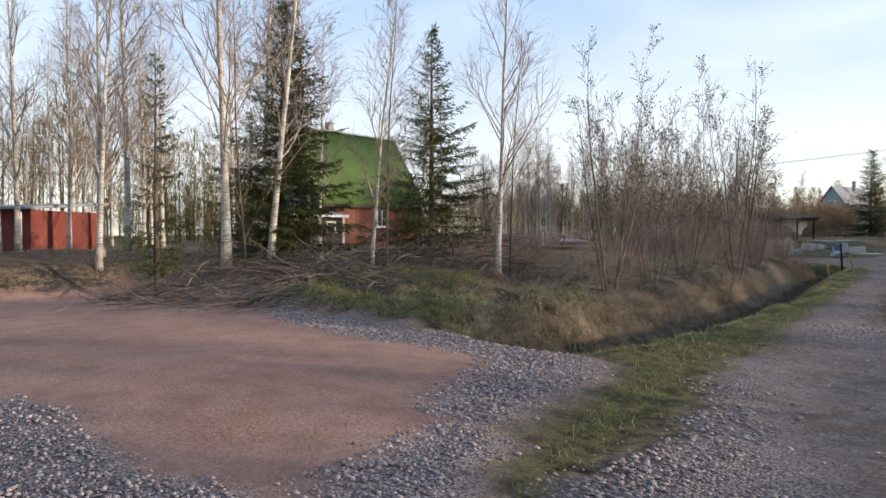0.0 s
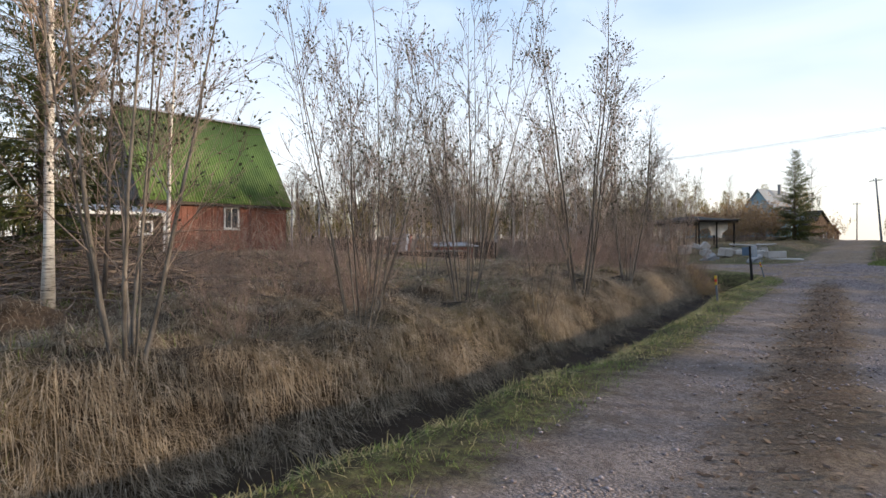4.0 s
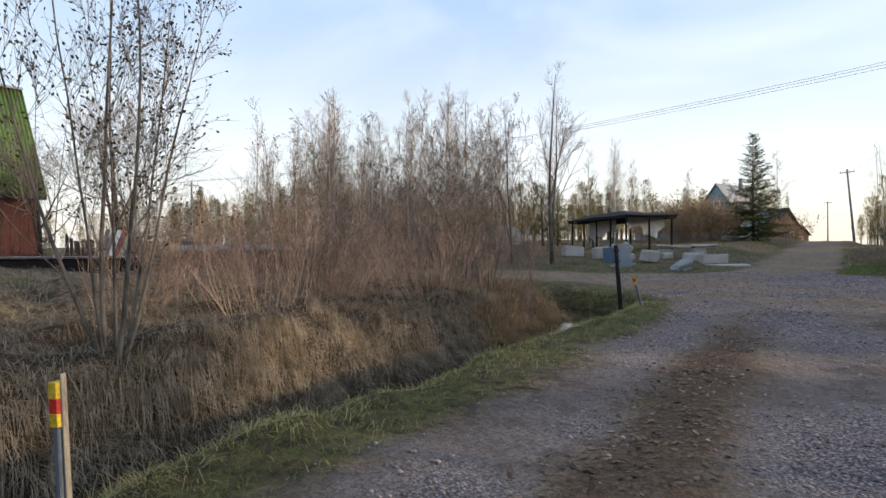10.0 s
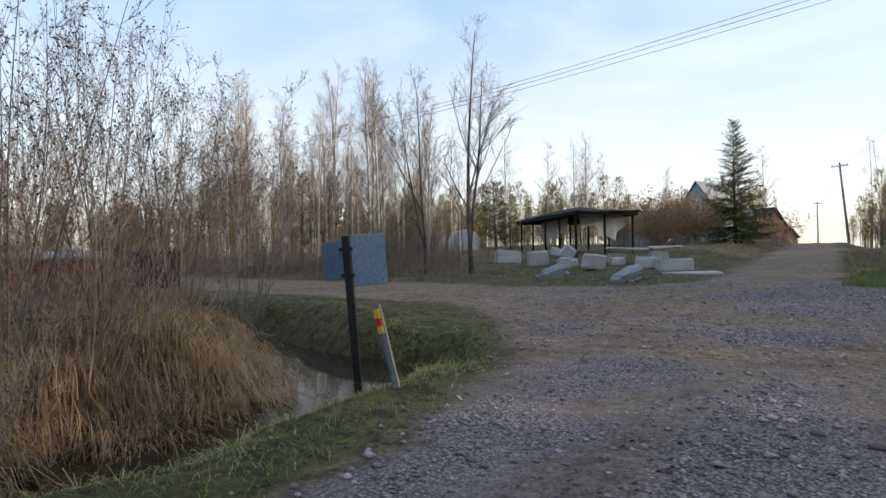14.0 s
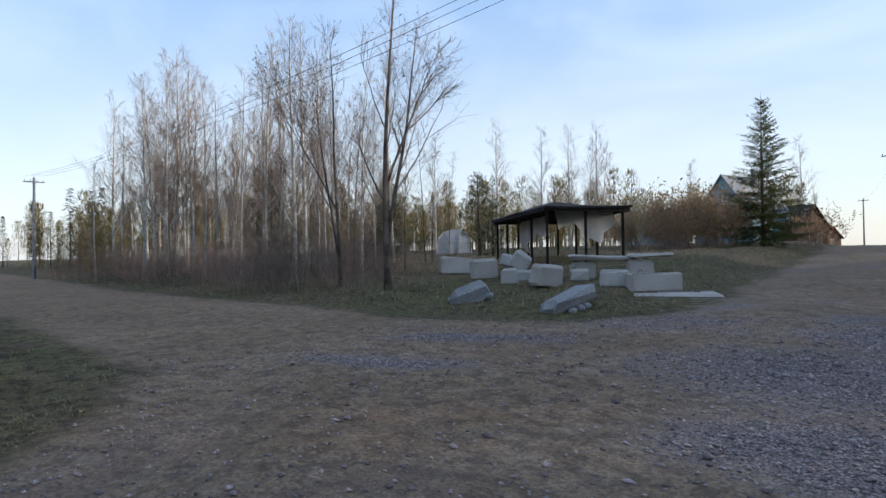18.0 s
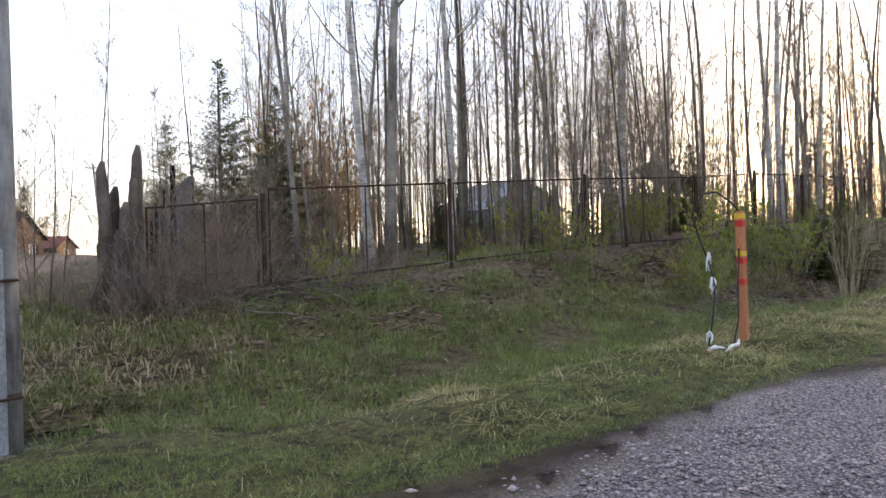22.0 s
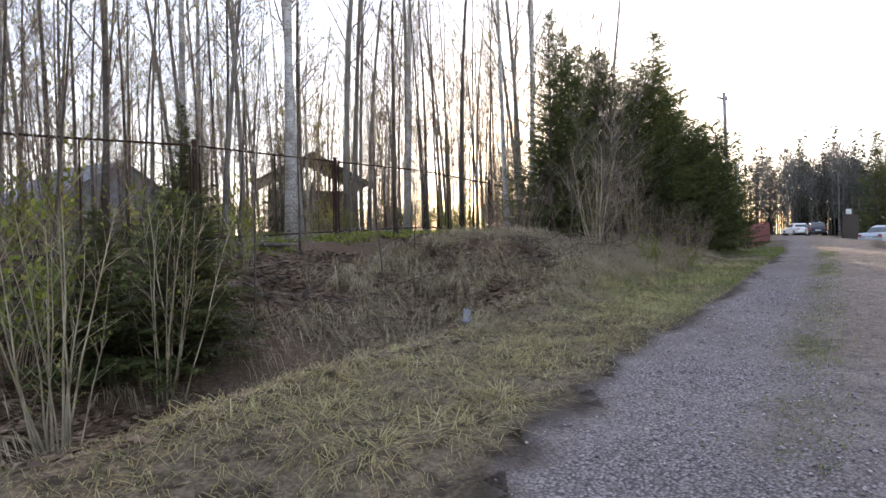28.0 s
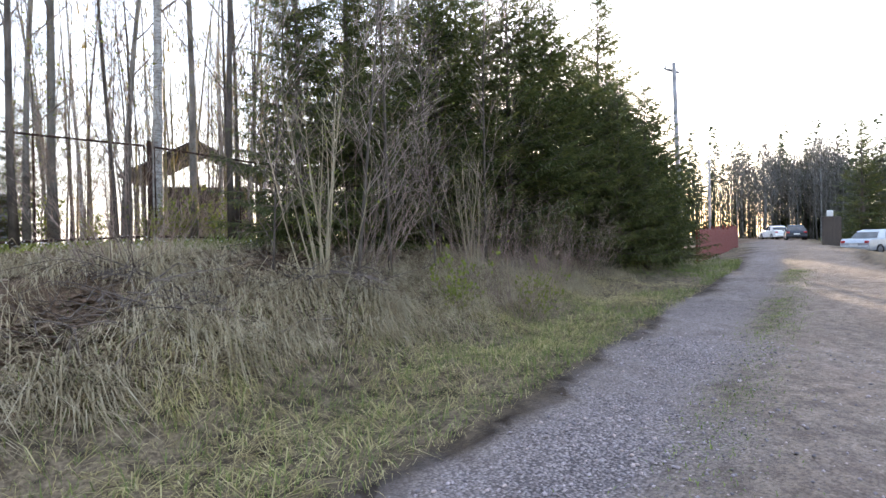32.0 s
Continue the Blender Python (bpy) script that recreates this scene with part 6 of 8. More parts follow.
small_marker(-3.22, 17.05, 0.76, (0, -4, 20), "grey stake with yellow and red bands leaning on the verge", 1)
small_marker(-5.34, 28.94, 0.80, (3, -14, 10), "leaning grey stake with a red and yellow top by the ditch", 2)
small_marker(-1.55, 45.6, 0.62, (0, 0, 30), "short stake with red and yellow bands beside a puddle", 3)

sp = thing("sign_post", "blue street sign seen from behind on a black iron post", "sign", pose(-5.86, 28.93, -0.42, 1.0, -4.0, 40))
part("post", Geo().box((0, 0, 0.83), (0.075, 0.075, 1.7), bev=0.01).box((0.03, -0.05, 0.5), (0.025, 0.025, 1.1)), M_BLACKIRON, sp)
up_ = part("sign_board", Geo().box((0.2, 0.05, 1.43), (0.34, 0.014, 0.5), rz=24, bev=0.004), M_SIGNBLUE, sp, "grey-blue metal sign board seen from behind")
lo_ = part("sign_board", Geo().box((-0.14, 0.07, 1.45), (0.3, 0.014, 0.36), rz=-30, bev=0.004), M_SIGNBLUE, sp, "smaller grey-blue metal sign board seen from behind")
for ob_, zz in ((up_, 1.55), (lo_, 1.30)):
    for s in (-0.05, 0.05):
        part("bolt", Geo().rod((s, 0.055, zz), (s, 0.04, zz), 0.012, 6), M_RUST, ob_)
    part("strap", Geo().box((0, 0.0, zz), (0.13, 0.11, 0.03)), M_BLACKIRON, ob_)

m3 = thing("marker_post", "tall orange-brown post with yellow and red tape bands on the grass", "marker", pose(8.64, 44.85, gz(8.64, 44.85) - 0.15, 0, -1.0, 15))
part("post", Geo().box((0, 0, 0.985), (0.105, 0.105, 1.97), bev=0.012), M_ORANGE, m3)
for z0, z1, mt in ((1.86, 1.95, M_YELLOW), (1.75, 1.855, M_RED), (1.33, 1.42, M_YELLOW), (1.225, 1.325, M_RED), (0.93, 1.025, M_RED)):
    part("tape_band", Geo().box((0, 0, (z0 + z1) / 2), (0.112, 0.112, z1 - z0), bev=0.012), mt, m3)
_rng = random.Random(4)
hook = [Vector((0.0, 0.02, 1.99)), Vector((-0.05, 0.1, 2.12)), Vector((-0.25, 0.18, 2.26)), Vector((-0.55, 0.22, 2.24)), Vector((-0.78, 0.24, 1.95)), Vector((-0.70, 0.2, 1.62)), Vector((-0.62, 0.12, 1.30)), Vector((-0.68, 0.0, 0.95)), Vector((-0.95, -0.1, 0.5)), Vector((-1.15, -0.16, 0.24)), Vector((-0.95, -0.24, 0.17)), Vector((-0.66, -0.22, 0.2)), Vector((-0.35, -0.12, 0.5)), Vector((-0.14, -0.02, 1.05)), Vector((-0.06, 0.0, 1.45))]
part("bent_rod", Geo().tube(hook, [0.011] * len(hook), 6), M_WIRE, m3, smooth=True)


def rag(p, size, seed):
    rng = random.Random(seed)
    g = Geo()
    for k in range(3):
        pts = [Vector(p) + sway(rng, 0.015)]
        for i in range(4):
            pts.append(pts[-1] + Vector((rng.uniform(-0.03, 0.03), rng.uniform(-0.02, 0.02), -size / 4)))
        g.tube(pts, [0.010, 0.020, 0.017, 0.013, 0.004], 6)
    return g


for i, (p, s) in enumerate((((-0.62, 0.12, 1.42), 0.27), ((-0.66, 0.04, 1.08), 0.22), ((-1.10, -0.15, 0.42), 0.16))):
    part("rag", rag(p, s, i), M_RAG, m3, "torn white rag strip", True)
part("rag", Geo().tube([(-1.25, -0.2, 0.19), (-1.1, -0.2, 0.215), (-0.95, -0.26, 0.19)], [0.015, 0.03, 0.012], 6), M_RAG, m3, "torn white rag strip", True)
part("rag", Geo().tube([(-1.0, -0.3, 0.165), (-0.8, -0.27, 0.2), (-0.6, -0.24, 0.19), (-0.5, -0.2, 0.24)], [0.012, 0.026, 0.026, 0.01], 6), M_RAG, m3, "torn white rag strip", True)


# ---- utility poles and wires ----
def pole(x, y, h, label, stub=True, rz=0, tilt=(0, 0), bar=True, r=0.12):
    p = thing("utility_pole", label, "pole", pose(x, y, gz(x, y) - 0.1, tilt[0], tilt[1], rz))
    part("shaft", Geo().tube([(0, 0, 0), (0, 0, h * 0.5), (0, 0, h)], [r * 1.15, r, r * 0.8], 12), M_POLEWOOD, p, smooth=True)
    if stub:
        part("concrete_stub", Geo().box((-0.07, -0.2, 1.0), (0.17, 0.16, 2.0), bev=0.025), M_OLDCONC, p)
        for zz in (0.75, 1.9):
            part("wire_binding", Geo().box((-0.03, -0.09, zz * 0.9), (0.31, 0.42, 0.022), bev=0.008), M_RUST, p)
    if bar:
        cb = part("crossarm", Geo().box((0, 0.12, h - 0.35), (1.5, 0.09, 0.1), bev=0.01), M_POLEWOOD, p)
        for s in (-0.65, -0.25, 0.25, 0.65):
            part("insulator", Geo().lathe([(0.02, h - 0.3), (0.045, h - 0.26), (0.03, h - 0.2), (0.045, h - 0.17), (0.02, h - 0.12)], 8, (s, 0.12, 0)), M_WHITEPAINT, cb)
    return p


pu = pole(-0.16, 44.72, 8.6, "grey wooden utility pole on a concrete stub with two white plates", rz=20, bar=True, r=0.125)
for zz, w, h, ti in ((2.36, 0.36, 0.30, 5), (2.05, 0.31, 0.28, 3)):
    pl = part("number_plate", Geo().box((-0.14, -0.12, zz), (w, 0.012, h), rz=-42, bev=0.003), M_PLATE, pu, "pale enamel number plate")
    for k in range(2):
        part("lettering_bar", Geo().box((-0.147, -0.1275, zz + 0.05 - 0.09 * k), (w * 0.72, 0.006, 0.03), rz=-42), M_INK, pl)
part("paint_mark", Geo().box((-0.05, -0.128, 3.05), (0.1, 0.012, 0.16), bev=0.003), M_REDPAINT, pu, "faded red paint mark")
pole(-10.1, 99.2, 8.7, "dark leaning utility pole with insulators", True, 10, (0, -4.5))
pole(-21.9, 158.0, 8.6, "distant utility pole beside the road", False, 10)
pole(-61.5, 43.9, 8.6, "utility pole with crossarm beside the side track", True, 80)
pole(-55.0, 36.0, 8.4, "distant grey utility pole", False, 80)
pole(53.6, 57.9, 9.6, "weathered pole rising behind the conifers", False, 0, (0, -3), True)
pole(86.0, 70.0, 8.5, "distant pole at the end of the lane", False, 0)


def wire(name, a, b, sag, label):
    pts = []
    for i in range(17):
        t = i / 16
        p = Vector(a).lerp(Vector(b), t)
        p.z -= sag * 4 * t * (1 - t)
        pts.append(p)
    return tagged(part(name, Geo().tube(pts, [0.007] * 17, 4), M_WIRE, None), label, "cable")


for o in (-0.6, -0.2, 0.3):
    wire("power_cable", (-61.3, 43.9 + o, 8.6), (-0.16, 44.7 + o, 8.4), 1.0, "thin black power cable strung between poles")
    wire("power_cable", (-0.16 + o * 0.3, 44.7 + o, 8.4), (30.0, 38.0 + o, 9.0), 0.7, "thin black power cable strung between poles")
wire("power_cable", (-0.2, 44.7, 8.2), (-10.2, 99.0, 10.4), 0.9, "thin black power cable strung between poles")
wire("power_cable", (-10.2, 99.0, 10.4), (-21.9, 158, 10.6), 0.9, "thin black power cable strung between poles")

# ---- puddle ----
tagged(ribbon("water", [(-3.0, 45.3), (-2.3, 45.3), (-1.4, 45.35), (-0.7, 45.25)], 0.7, gz(-1.8, 45.3) + 0.08, M_WATER), "puddle of rain water in the grass hollow", "puddle", kind="structure")
tagged(ribbon("water", [(-0.7, 45.8), (0.1, 45.75), (0.9, 45.7)], 0.5, gz(0.1, 45.75) + 0.08, M_WATER), "small muddy puddle behind the pole", "puddle", kind="structure")

# ---- burnt pavilion and concrete blocks on the corner lot ----
pv = thing("pavilion", "burnt open pavilion with charred posts and a sagging black roof", "pavilion", pose(0, 0, 0))
P_L, P_F, P_R, P_B = Vector((-25.5, 61.0, 0)), Vector((-17.9, 55.2, 0)), Vector((-16.0, 58.6, 0)), Vector((-23.4, 64.4, 0))
pz = 0.75
slots = [P_L, P_L.lerp(P_F, 0.25), P_L.lerp(P_F, 0.5), P_L.lerp(P_F, 0.75), P_F, P_F.lerp(P_R, 0.5), P_R, P_R.lerp(P_B, 0.33), P_R.lerp(P_B, 0.66), P_B, P_B.lerp(P_L, 0.5)]
_rng = random.Random(8)
for q in slots:
    part("post", Geo().box((q.x, q.y, (gz(q.x, q.y) - 0.1 + 3.45) / 2), (0.12, 0.12, 3.45 - gz(q.x, q.y) + 0.1), rz=40, bev=0.015, rx=_rng.uniform(-1.2, 1.2)), M_CHAR, pv)
ctr = (P_L + P_F + P_R + P_B) / 4
for a, b in ((P_L, P_F), (P_F, P_R), (P_R, P_B), (P_B, P_L)):
    a2, b2 = a + (a - ctr).normalized() * 0.35, b + (b - ctr).normalized() * 0.35
    part("roof_beam", Geo().rod((a2.x, a2.y, 3.45), (b2.x, b2.y, 3.40), 0.11, 4), M_CHAR, pv)
    for t in (0.2, 0.4, 0.6, 0.8):
        e = a2.lerp(b2, t)
        part("rafter", Geo().rod((e.x, e.y, 3.5), (ctr.x + (e.x - ctr.x) * 0.12, ctr.y + (e.y - ctr.y) * 0.12, 4.05), 0.05, 4), M_CHAR, pv)
rf = Geo()
ring = []
corners = [c_ + (c_ - ctr).normalized() * 0.6 for c_ in (P_L, P_F, P_R, P_B)]
for i in range(4):
    for t in (0, 0.25, 0.5, 0.75):
        ring.append(corners[i].lerp(corners[(i + 1) % 4], t))
top = [Vector((p.x, p.y, 3.58 + _rng.uniform(-0.05, 0.06))) for p in ring]
mid_ = [Vector((ctr.x + (p.x - ctr.x) * 0.55, ctr.y + (p.y - ctr.y) * 0.55, 3.9 + _rng.uniform(-0.08, 0.08))) for p in ring]
vs = [p - Vector((0, 0, 0.09)) for p in top] + top + mid_ + [Vector((ctr.x, ctr.y, 4.15))] + [p - Vector((0, 0, 0.1)) for p in mid_]
n_ = len(ring)
fs = [(i, (i + 1) % n_, n_ + (i + 1) % n_, n_ + i) for i in range(n_)] + [(n_ + i, n_ + (i + 1) % n_, 2 * n_ + (i + 1) % n_, 2 * n_ + i) for i in range(n_)]
fs += [(2 * n_ + i, 2 * n_ + (i + 1) % n_, 3 * n_) for i in range(n_)] + [((i + 1) % n_, i, 3 * n_ + 1 + i, 3 * n_ + 1 + (i + 1) % n_) for i in range(n_)]
part("roof", rf.add(vs, fs), M_CHAR, pv, "charred sagging roof sheet")
part("deck", Geo().box((ctr.x, ctr.y, 0.62), (8.6, 4.6, 0.16), rz=-39, bev=0.02), M_GREYBOARD, pv, "ash-grey plank deck")


def hanging(a, b, z0, z1, seed):
    rng = random.Random(seed)
    vs, fs = [], []
    nx, nz = 10, 7
    for i in range(nx + 1):
        for j in range(nz + 1):
            p = Vector(a).lerp(Vector(b), i / nx)
            w = 0.16 * math.sin(i * 1.7 + seed) * (j / nz)
            low = z1 + 0.45 * abs(math.sin(i * 0.9 + seed)) + 1.0 * abs(math.sin(i * 0.31 + seed * 0.5))
            vs.append(Vector((p.x + w, p.y + w * 0.6, z0 + (low - z0) * j / nz + rng.uniform(-0.02, 0.02))))
    for i in range(nx):
        for j in range(nz):
            o = i * (nz + 1) + j
            fs.append((o, o + nz + 1, o + nz + 2, o + 1))
    return Geo().add(vs, fs)


part("tarpaulin", hanging((-18.7, 57.0, 0), (-16.7, 59.0, 0), 3.5, 1.5, 2), M_TARP, pv, "torn white tarpaulin hanging from the roof", True)
part("tarpaulin", hanging((-24.0, 61.4, 0), (-20.2, 58.4, 0), 3.4, 1.3, 5), M_TARP, pv, "torn white tarpaulin hanging from the roof", True)


def concrete_block(x, y, s, rz, z=None, rx=0, ry=0, label="pale chipped concrete foundation block", seed=0, lifted=0.0):
    rng = random.Random(seed)
    g = Geo()
    s = tuple(0.9 * v for v in s)
    hz_ = s[2] / 2
    g.box((0, 0, 0), s, bev=0.07)
    g.v = [v + Vector((rng.uniform(-1, 1), rng.uniform(-1, 1), rng.uniform(-1, 1))) * 0.042 for v in g.v]
    zz = gz(x, y) + hz_ - 0.04 + lifted if z is None else z
    b = thing("concrete_block", label, "concrete block", pose(x, y, zz, rx, ry, rz), "concrete blocks on the corner")
    part("block", g, M_CONCRETE, b)
    for k in range(2):
        sx = (-1 if k else 1) * s[0] * 0.25
        part("lifting_loop", Geo().tube([(sx - 0.07, 0, hz_ - 0.02), (sx - 0.05, 0, hz_ + 0.05), (sx + 0.05, 0, hz_ + 0.05), (sx + 0.07, 0, hz_ - 0.02)], [0.01] * 4, 5), M_RUST, b)
    return b


for i, (x, y, s, rz, lift, rx, ry) in enumerate(((-20.0, 51.4, (1.5, 0.8, 0.8), 50, 0, 0, 2), (-17.1, 49.85, (1.05, 0.8, 0.82), 47, 0, 0, -3), (-14.95, 48.65, (0.62, 0.55, 0.64), 40, 0, 0, 0), (-15.4, 49.9, (0.9, 0.7, 0.42), 35, 0, 0, 0), (-15.45, 49.95, (0.72, 0.6, 0.7), 40, 0.40, 12, 38), (-13.45, 48.65, (0.95, 0.85, 0.74), 62, 0, 3, 4), (-12.8, 49.5, (0.72, 0.5, 0.44), 35, 0, 0, 0), (-11.25, 48.85, (0.9, 0.6, 0.55), 38, 0, 0, 0), (-10.15, 49.0, (1.5, 0.75, 0.62), 42, 0, 0, 0), (-16.4, 50.6, (0.85, 0.5, 0.5), 30, 0.4, 0, 14), (-13.4, 50.7, (0.9, 0.6, 0.62), 40, 0, 0, 0), (-11.7, 51.4, (0.9, 0.6, 0.6), 40, 0, 0, 0))):
    concrete_block(x, y, s, rz, None, rx, ry, seed=i, lifted=lift)
concrete_block(-12.8, 50.9, (2.4, 0.7, 0.2), 43, None, 0, 3, "long tan concrete lintel lying across blocks", 21, 0.6)
concrete_block(-11.4, 51.5, (1.6, 0.5, 0.16), 43, None, 0, -1, "long tan concrete lintel lying across blocks", 22, 0.6)
concrete_block(-9.3, 48.5, (2.4, 0.9, 0.12), 38, None, 0, 0, "flat pale concrete slab in the grass", 23, 0.0)


def boulder(x, y, s, rz, ry, label, seed):
    rng = random.Random(seed)
    g = Geo().box((0, 0, 0), s, bev=0.09)
    g.v = [v + Vector((rng.uniform(-1, 1), rng.uniform(-1, 1), rng.uniform(-1, 1))) * 0.11 for v in g.v]
    b = thing("broken_slab", label, "rubble", pose(x, y, gz(x, y) + s[2] * 0.3, 0, ry, rz))
    part("slab", g, M_OLDCONC, b)
    for k in range(3):
        part("chip", Geo().box((rng.uniform(-0.5, 0.5) * s[0], -s[1] * 0.6, -s[2] * 0.3), (0.22, 0.16, 0.12), rz=rng.uniform(0, 90), bev=0.03), M_OLDCONC, b)


boulder(-13.4, 44.95, (0.95, 0.7, 0.5), 50, -22, "jagged slab of broken concrete in grass", 1)
boulder(-10.4, 45.1, (1.6, 0.55, 0.4), 84, -10, "tilted broken concrete beam beside the road", 2)

# forked tree and birches behind
plant(ALDER[0], -18.5, 46.4, 1.25, 40, label="tall forked bare tree with dark trunk at the roadside")
plant(ALDER[1], -21.6, 46.6, 1.35, 200)
_rng = random.Random(12)
for k in range(58):
    px, py = _rng.uniform(-56, -22), _rng.uniform(44.8, 58)
    if px > -27 and py > 52:
        continue
    plant(BIRCH[k % 3], px, py, _rng.uniform(0.75, 1.2), _rng.uniform(0, 360), group="young birches on the lot")
for k in range(105):
    px, py = _rng.uniform(-58, -20.5), 44.2 + 13 * _rng.random() ** 1.7
    if px > -27 and py > 52:
        continue
    plant(THICKET[k % 2] if k % 3 else WILLOW[k % 3], px, py, _rng.uniform(0.6, 1.0) * (1.0 if k % 3 else 0.7), _rng.uniform(0, 360), group="brush on the lot")
for k in range(26):
    px, py = _rng.uniform(-32, -23), _rng.uniform(49.5, 58)
    if k % 3 == 0:
        plant(THICKET[k % 2], px, py, _rng.uniform(0.55, 0.8), _rng.uniform(0, 360), group="brush on the lot")
    else:
        plant(SAPLING[k % 3], px, py, _rng.uniform(0.6, 1.0), _rng.uniform(0, 360), group="saplings on the lot")
plant(PINE, -36.6, 51.9, 1.1)
plant(PINE, -45.2, 55.5, 1.35)
plant(PINE, -33.0, 68.0, 1.1)
for k, (px, py, s) in enumerate(((-34, 86, 1.0), (-30, 72, 0.8), (-36, 74, 0.9), (-29, 80, 0.85), (-40, 70, 0.9), (-26, 70, 0.7), (-33, 110, 1.0), (-22, 118, 1.1), (-38, 95, 1.1))):
    plant(BIRCH[k % 3], px, py, s)
for k, (px, py) in enumerate(((-20.0, 80.0), (-21.5, 77.0), (-18.5, 83.5), (-23.0, 82.0), (-22, 73), (-25, 76))):
    plant(SUCKER[k % 2], px, py, 1.35, label="dense orange-brown shrub with bare pale stems")
plant(SPRUCE[2], -15.9, 79.5, 1.28, label="single dense dark-green spruce beside the road")
plant(SPRUCE[0], -37, 62, 1.0)
plant(SPRUCE[2], -40, 64, 0.8)
plant(SPRUCE[1], -30, 66, 0.9)


# ---- houses up the north road ----
def cottage(name, label, x, y, z, rz, L, D, H, R, wall_m, roof_m, wins=((0.0, 1.4),), chim=True, door=False):
    """Gabled cottage; its gable faces local -y; ridge along y."""
    c_ = thing(name, label, "house", pose(x, y, z, 0, 0, rz))
    g = Geo()
    first = wins[0]
    front = part("wall", holed_wall(-L / 2, L / 2, -0.5, H, 0, 0.2, (first[0] - 0.55, first[0] + 0.55, first[1] - 0.5, first[1] + 0.6)), wall_m, c_)
    tri = [(-L / 2, H), (L / 2, H), (0, R)]
    gg = Geo().add([Vector((a, -0.1, b)) for a, b in tri] + [Vector((a, 0.1, b)) for a, b in tri], [(0, 1, 2), (3, 5, 4), (0, 3, 4, 1), (1, 4, 5, 2), (2, 5, 3, 0)])
    part("gable", gg, wall_m, c_)
    window(c_, (first[0], -0.02, first[1] + 0.05), 1.1, 1.1)
    for wx_, wz_ in wins[1:]:
        window(c_, (wx_, -0.1, wz_), 0.9, 1.0)
    for s in (-1, 1):
        part("wall", Geo().box((s * (L / 2 - 0.1), D / 2 + 0.1, H / 2 - 0.25), (0.2, D - 0.02, H + 0.5)), wall_m, c_)
        ang = math.degrees(math.atan2(R - H, L / 2))
        ln = math.hypot(L / 2, R - H) + 0.5
        part("roof_slope", Geo().box((s * (L / 4 + 0.12), D / 2, (H + R) / 2 - 0.03), (ln, D + 0.9, 0.09), ry=s * ang, bev=0.02), roof_m, c_)
    part("wall", Geo().box((0, D + 0.1, H / 2 - 0.25), (L - 0.42, 0.2, H + 0.5)), wall_m, c_)
    if chim:
        cc_ = part("chimney", Geo().box((L * 0.18, D * 0.5, R + 0.1), (0.4, 0.4, 1.5), bev=0.02), M_OLDCONC, c_)
        part("chimney_cap", Geo().box((L * 0.18, D * 0.5, R + 0.9), (0.5, 0.5, 0.07)), M_DARKROOF, cc_)
    if door:
        dd_ = part("door", Geo().box((L * 0.28, -0.13, 0.95), (0.9, 0.06, 2.0), bev=0.01), M_DARKBOARD, c_)
        part("handle", Geo().box((L * 0.28 + 0.35, -0.19, 0.95), (0.1, 0.05, 0.03)), M_RIM, dd_)
    return c_


cottage("house", "pale blue wooden cottage with a tall grey gable", -25.6, 100.0, 1.9, -12, 6.6, 8.0, 3.4, 7.9, M_BLUEWALL, M_GREYROOF, ((-1.6, 1.7), (1.4, 1.7), (0.0, 5.2)))
cottage("house", "pale blue annex with a rusty red roof", -29.9, 97.4, 1.6, 78, 5.4, 5.0, 2.6, 4.6, M_BLUEWALL, M_REDROOF, ((0.5, 1.4),), False)
cottage("shed", "small blue shed with a greenish roof", -33.6, 95.5, 1.5, -10, 3.4, 3.0, 2.3, 4.0, M_BLUEWALL, M_GREENROOF, ((0.3, 1.3),), False)
lh = cottage("house", "brown log cabin with a wide dark roof and porch", -18.9, 107.5, 1.3, 75, 6.4, 7.0, 2.7, 5.2, M_LOG, M_DARKROOF, ((-1.2, 1.5), (1.2, 1.5)), False, True)
cottage("house", "small distant cottage with an orange wall", -23.5, 141.0, 1.3, 70, 4.6, 5.0, 2.3, 3.9, M_LOG, M_REDROOF, ((0.0, 1.4),), False)
gh = thing("greenhouse", "pale arched greenhouse with cloudy film on a thin frame", "greenhouse", pose(-43.0, 75.6, gz(-43.0, 75.6) - 0.05, 0, 0, 42))
_arc = [(1.7 * math.cos(math.pi * k / 10), 1.15 + 1.25 * math.sin(math.pi * k / 10)) for k in range(11)]
_out = [(1.7, 0.0)] + _arc + [(-1.7, 0.0)]
_vs = [Vector((x, y, z)) for y in (0.0, 4.0) for x, z in _out]
part("film_cover", Geo().add(_vs, [(k, k + 1, k + 14, k + 13) for k in range(12)]), M_TARP, gh, "cloudy white film cover", True)
part("end_wall", Geo().add([Vector((x, 0.02, z)) for x, z in _out], [tuple(range(13))]), M_TARP, gh)
for k in range(5):
    part("rib", Geo().tube([(x * 1.01, k * 1.0, z * 1.01) for x, z in _out], [0.025] * 13, 5), M_WHITEPAINT, gh)
for x in (-0.55, 0.55):
    part("door_jamb", Geo().box((x, -0.02, 1.0), (0.07, 0.05, 2.0)), M_WHITEPAINT, gh)
part("cross_bar", Geo().box((0, -0.02, 1.2), (3.3, 0.05, 0.07)), M_WHITEPAINT, gh)

